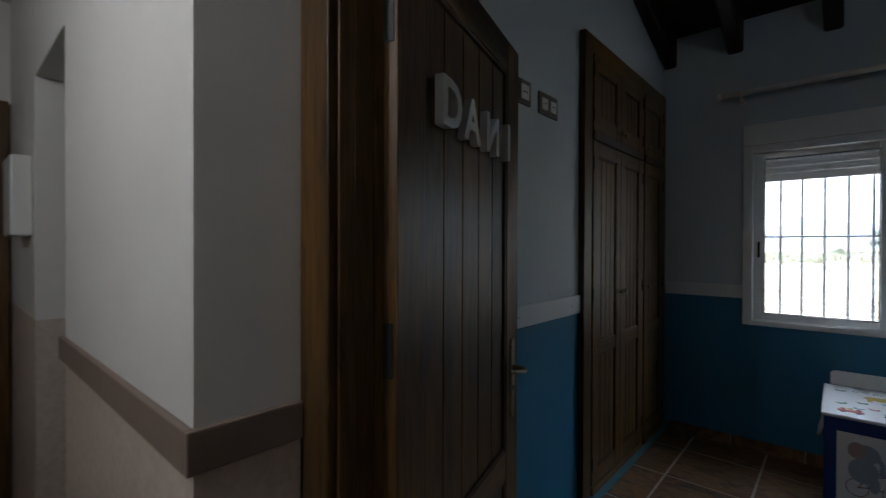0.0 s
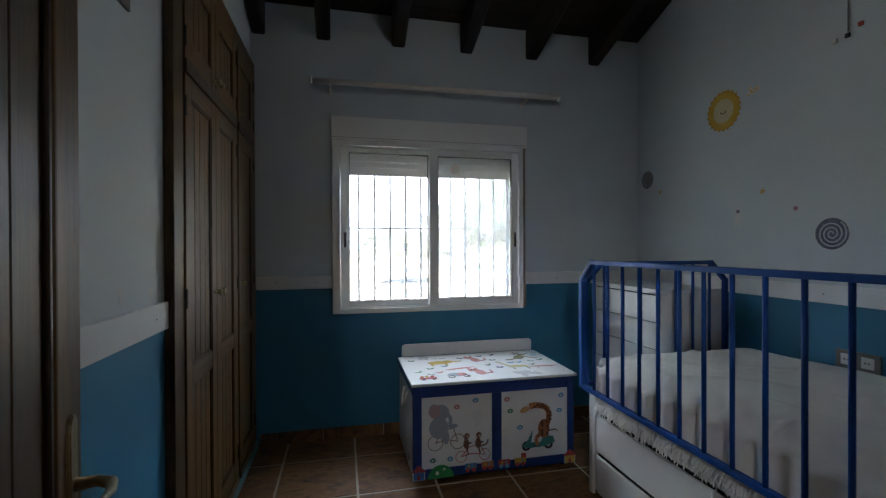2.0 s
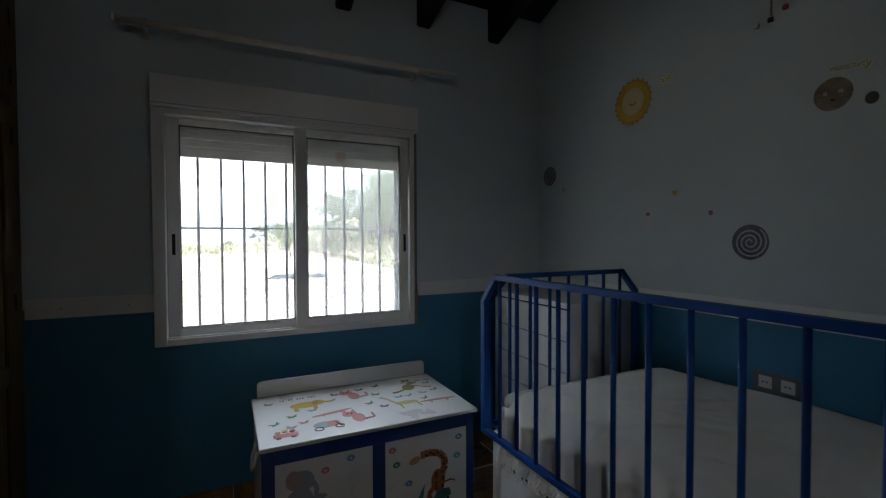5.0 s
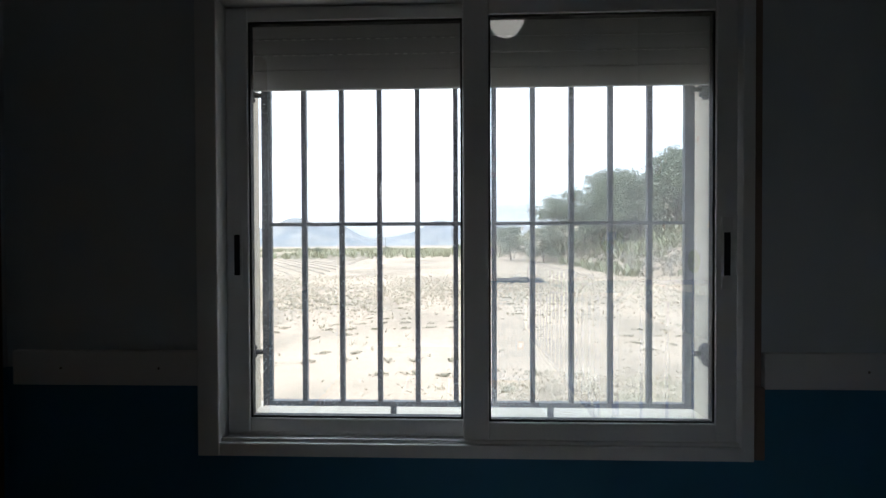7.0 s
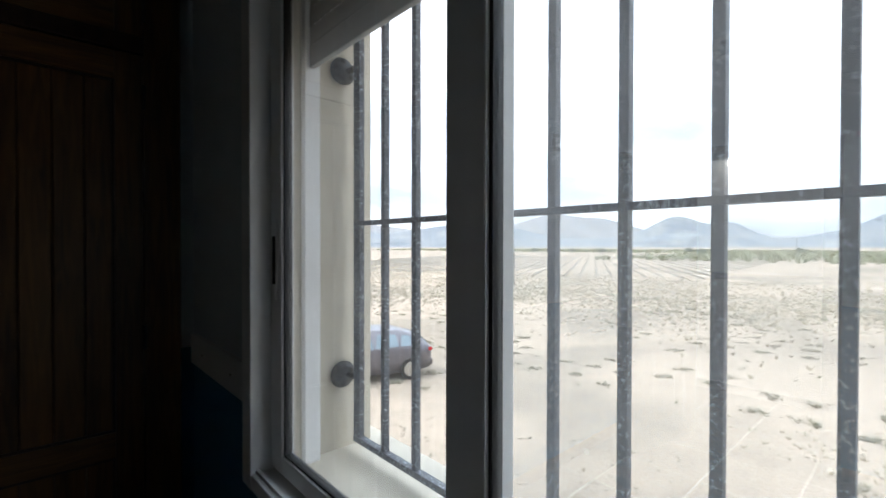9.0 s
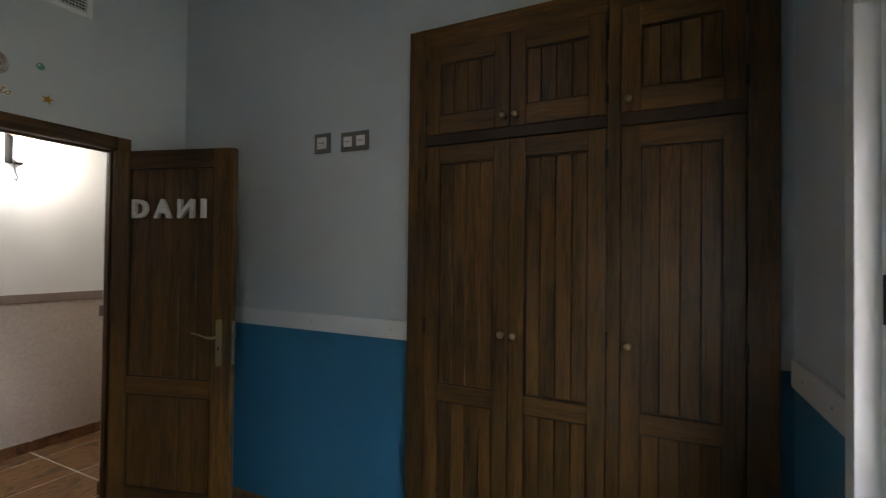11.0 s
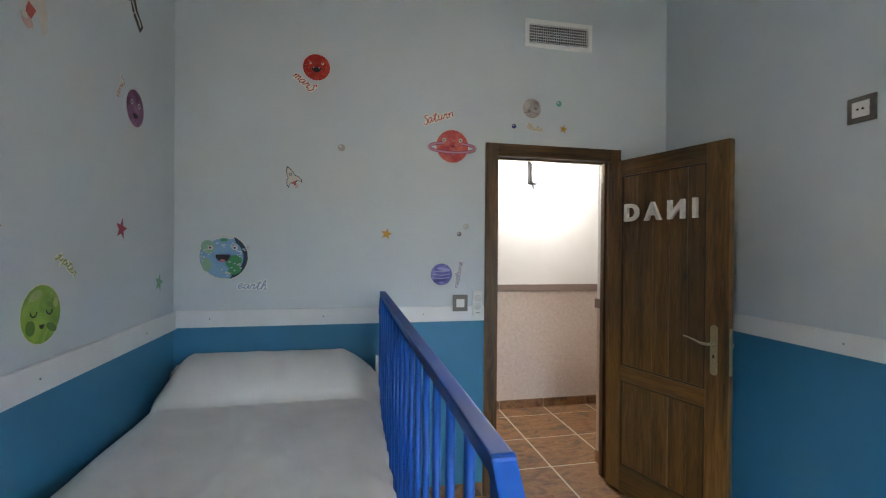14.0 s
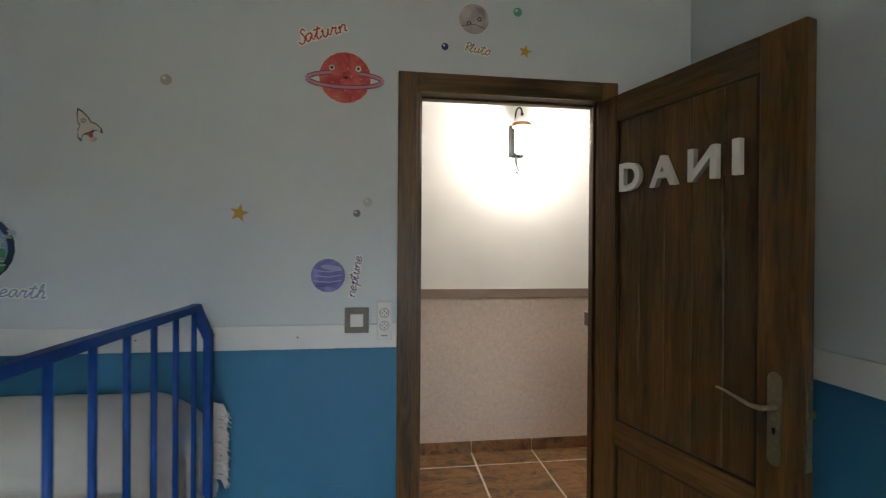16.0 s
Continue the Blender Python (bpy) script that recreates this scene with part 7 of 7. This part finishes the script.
def car():
    """Grey hatchback, tail towards the house's front."""
    c = thing("parked_car", "grey hatchback car parked on the sand", "car", (-9.86, 9.92, ground_z(-9.86, 9.92)), -106.7)
    paint = material("grey_car_paint", (0.11, 0.1, 0.11), 0.32, 0.4)
    paint.node_tree.nodes["Principled BSDF"].inputs["Coat Weight"].default_value = 0.6
    dark_glass = material("car_glass", (0.16, 0.2, 0.22), 0.08, 0.3)
    red = material("tail_light_red", (0.4, 0.01, 0.015), 0.2)
    # stations along x: (x, half width low, half width at waist, half width roof, sill, waist, roof)
    st = [(-2.0, 0.62, 0.66, 0.55, 0.42, 0.78, 0.80), (-1.92, 0.78, 0.82, 0.66, 0.28, 0.9, 0.98), (-1.6, 0.84, 0.87, 0.62, 0.24, 0.95, 1.24), (-1.0, 0.86, 0.88, 0.62, 0.22, 0.94, 1.42), (-0.2, 0.86, 0.88, 0.62, 0.22, 0.92, 1.46), (0.4, 0.86, 0.88, 0.6, 0.22, 0.9, 1.36), (1.0, 0.86, 0.87, 0.74, 0.22, 0.9, 0.96), (1.6, 0.82, 0.84, 0.66, 0.25, 0.8, 0.84), (1.95, 0.66, 0.7, 0.55, 0.35, 0.66, 0.68)]
    bm = bmesh.new()
    rings = []
    for x, a, b, r, s, w, t in st:
        rings.append([bm.verts.new(v) for v in ((x, -a, s), (x, -b, (s + w) / 2), (x, -b, w), (x, -r, t - 0.05), (x, -r * 0.7, t), (x, r * 0.7, t), (x, r, t - 0.05), (x, b, w), (x, b, (s + w) / 2), (x, a, s))])
    for p, q in zip(rings, rings[1:]):
        for k in range(10):
            bm.faces.new((p[k], p[(k + 1) % 10], q[(k + 1) % 10], q[k]))
    bm.faces.new(rings[0])
    bm.faces.new(rings[-1][::-1])
    bmesh.ops.recalc_face_normals(bm, faces=bm.faces[:])
    bmesh.ops.bevel(bm, geom=bm.edges[:], offset=0.02, segments=2, affect="EDGES", clamp_overlap=True)
    part("body", bm, paint, c, local=True, smooth=True)

    def side_pane(x0, x1, s):
        def at(x, f):
            for (xa, _, ba, ra, _, wa, ta), (xb, _, bb, rb, _, wb, tb) in zip(st, st[1:]):
                if xa <= x <= xb:
                    k = (x - xa) / (xb - xa)
                    b, r, w, t = ba + (bb - ba) * k, ra + (rb - ra) * k, wa + (wb - wa) * k, ta + (tb - ta) * k - 0.05
                    return Vector((x, s * (b + (r - b) * f + 0.008), w + (t - w) * f))
        bm2 = bmesh.new()
        o = [at(x0, 0.12), at(x1, 0.12), at(x1 - 0.1, 0.85), at(x0 + 0.06, 0.85)]
        out = [bm2.verts.new(p) for p in o]
        inn = [bm2.verts.new(p - Vector((0, s * 0.012, 0))) for p in o]
        bm2.faces.new(out)
        bm2.faces.new(inn[::-1])
        for i in range(4):
            bm2.faces.new((out[i], inn[i], inn[(i + 1) % 4], out[(i + 1) % 4]))
        bmesh.ops.recalc_face_normals(bm2, faces=bm2.faces[:])
        part("side_window", bm2, dark_glass, c, local=True)

    for s in (-1, 1):
        side_pane(-1.55, -0.95, s)
        side_pane(-0.9, -0.2, s)
        side_pane(-0.15, 0.7, s)
        part("tail_light", box(-1.95, s * 0.7, 0.78, -1.84, s * 0.855, 0.88, 0.02), red, c, "red tail light", local=True)
        part("headlight", box(1.72, s * 0.5, 0.62, 1.9, s * 0.72, 0.74, 0.03), WHITEPLASTIC, c, local=True)
        for x in (-1.25, 1.25):
            wh = part("wheel", rod((x, s * 0.72, 0.31), (x, s * 0.9, 0.31), 0.31, 24), RUBBER, c, "black tyre", local=True)
            part("rim", rod((x, s * 0.9, 0.31), (x, s * 0.915, 0.31), 0.21, 20), STEEL, wh, "silver alloy rim", local=True)
    part("rear_window", prism([(-1.9, 1.0), (-1.63, 1.235), (-1.61, 1.22), (-1.88, 0.99)], -0.55, 0.55), dark_glass, c, local=True)
    part("bumper", box(-2.04, -0.7, 0.3, -1.9, 0.7, 0.5, 0.05), paint, c, local=True)


car()


# ---- floor tiles and skirting pieces, last ----
def tile_mesh(w, d):
    bm = box(-w / 2, -d / 2, -0.006, w / 2, d / 2, 0.0)
    bmesh.ops.bevel(bm, geom=[e for e in bm.edges if e.verts[0].co.z > -0.003 and e.verts[1].co.z > -0.003], offset=0.0025, segments=1, affect="EDGES")
    return data_of("tile", bm, TILE)


PX, PY, JOINT = 0.436, 0.448, 0.013
tile_data = tile_mesh(PX - JOINT, PY - JOINT)
for i in range(-6, 7):
    for j in range(-3, 9):
        cx, cy = 0.232 + (i + 0.5) * PX, -0.694 + (j + 0.5) * PY
        if cx < -2.3 or cx > 3.3 or cy < -1.5 or cy > 3.3 or (cy > 0.3 and cx < -0.2) or (cx > 3.15 and cy > 0.1):
            continue
        ob = new("tile", tile_data)
        ob.parent = floor
        ob.location = (cx, cy, random.uniform(-0.0008, 0.0008))


def skirting(name, x0, y0, x1, y1, label):
    """A run of tile pieces along a wall, each with its own ends; the wall lies to the run's left."""
    run = Vector((x1 - x0, y1 - y0, 0))
    n = max(1, round(run.length / 0.44))
    step = run.length / n
    s = thing(name, label, "skirting", (x0, y0, 0), math.degrees(math.atan2(y1 - y0, x1 - x0)), kind="structure")
    bm = box(0.002, -0.011, 0.0, step - 0.003, -0.0005, 0.08)
    bmesh.ops.bevel(bm, geom=[e for e in bm.edges if e.verts[0].co.z > 0.07 and e.verts[1].co.z > 0.07], offset=0.004, segments=2, affect="EDGES")
    me = data_of("skirting_tile", bm, SKIRT)
    for i in range(n):
        ob = new("skirting_tile", me)
        ob.parent = s
        ob.location = (i * step, 0, 0)
    part("joint_mortar", box(0, -0.004, 0.0, run.length, -0.0002, 0.076), GROUT, s, local=True)


RS, HS = "terracotta tile skirting along the room wall", "terracotta tile skirting along the hall wall"
for n_, *b in (("skirting_north", 0.05, RY, RX, RY, RS), ("skirting_east", RX, RY, RX, 0, RS), ("skirting_south", RX, 0, 1.232, 0, RS),
               ("skirting_west", 0, 0, 0, 1.70, RS), ("skirting_corner", 0.335, 0, 0, 0, RS), ("skirting_hall_south", 3.284, -1.33, -1.948, -1.33, HS),
               ("skirting_hall_north", -0.65, -0.266, 0.322, -0.266, HS), ("skirting_hall_stub", 0.322, -0.266, 0.322, -0.098, HS)):
    skirting(n_, *b)
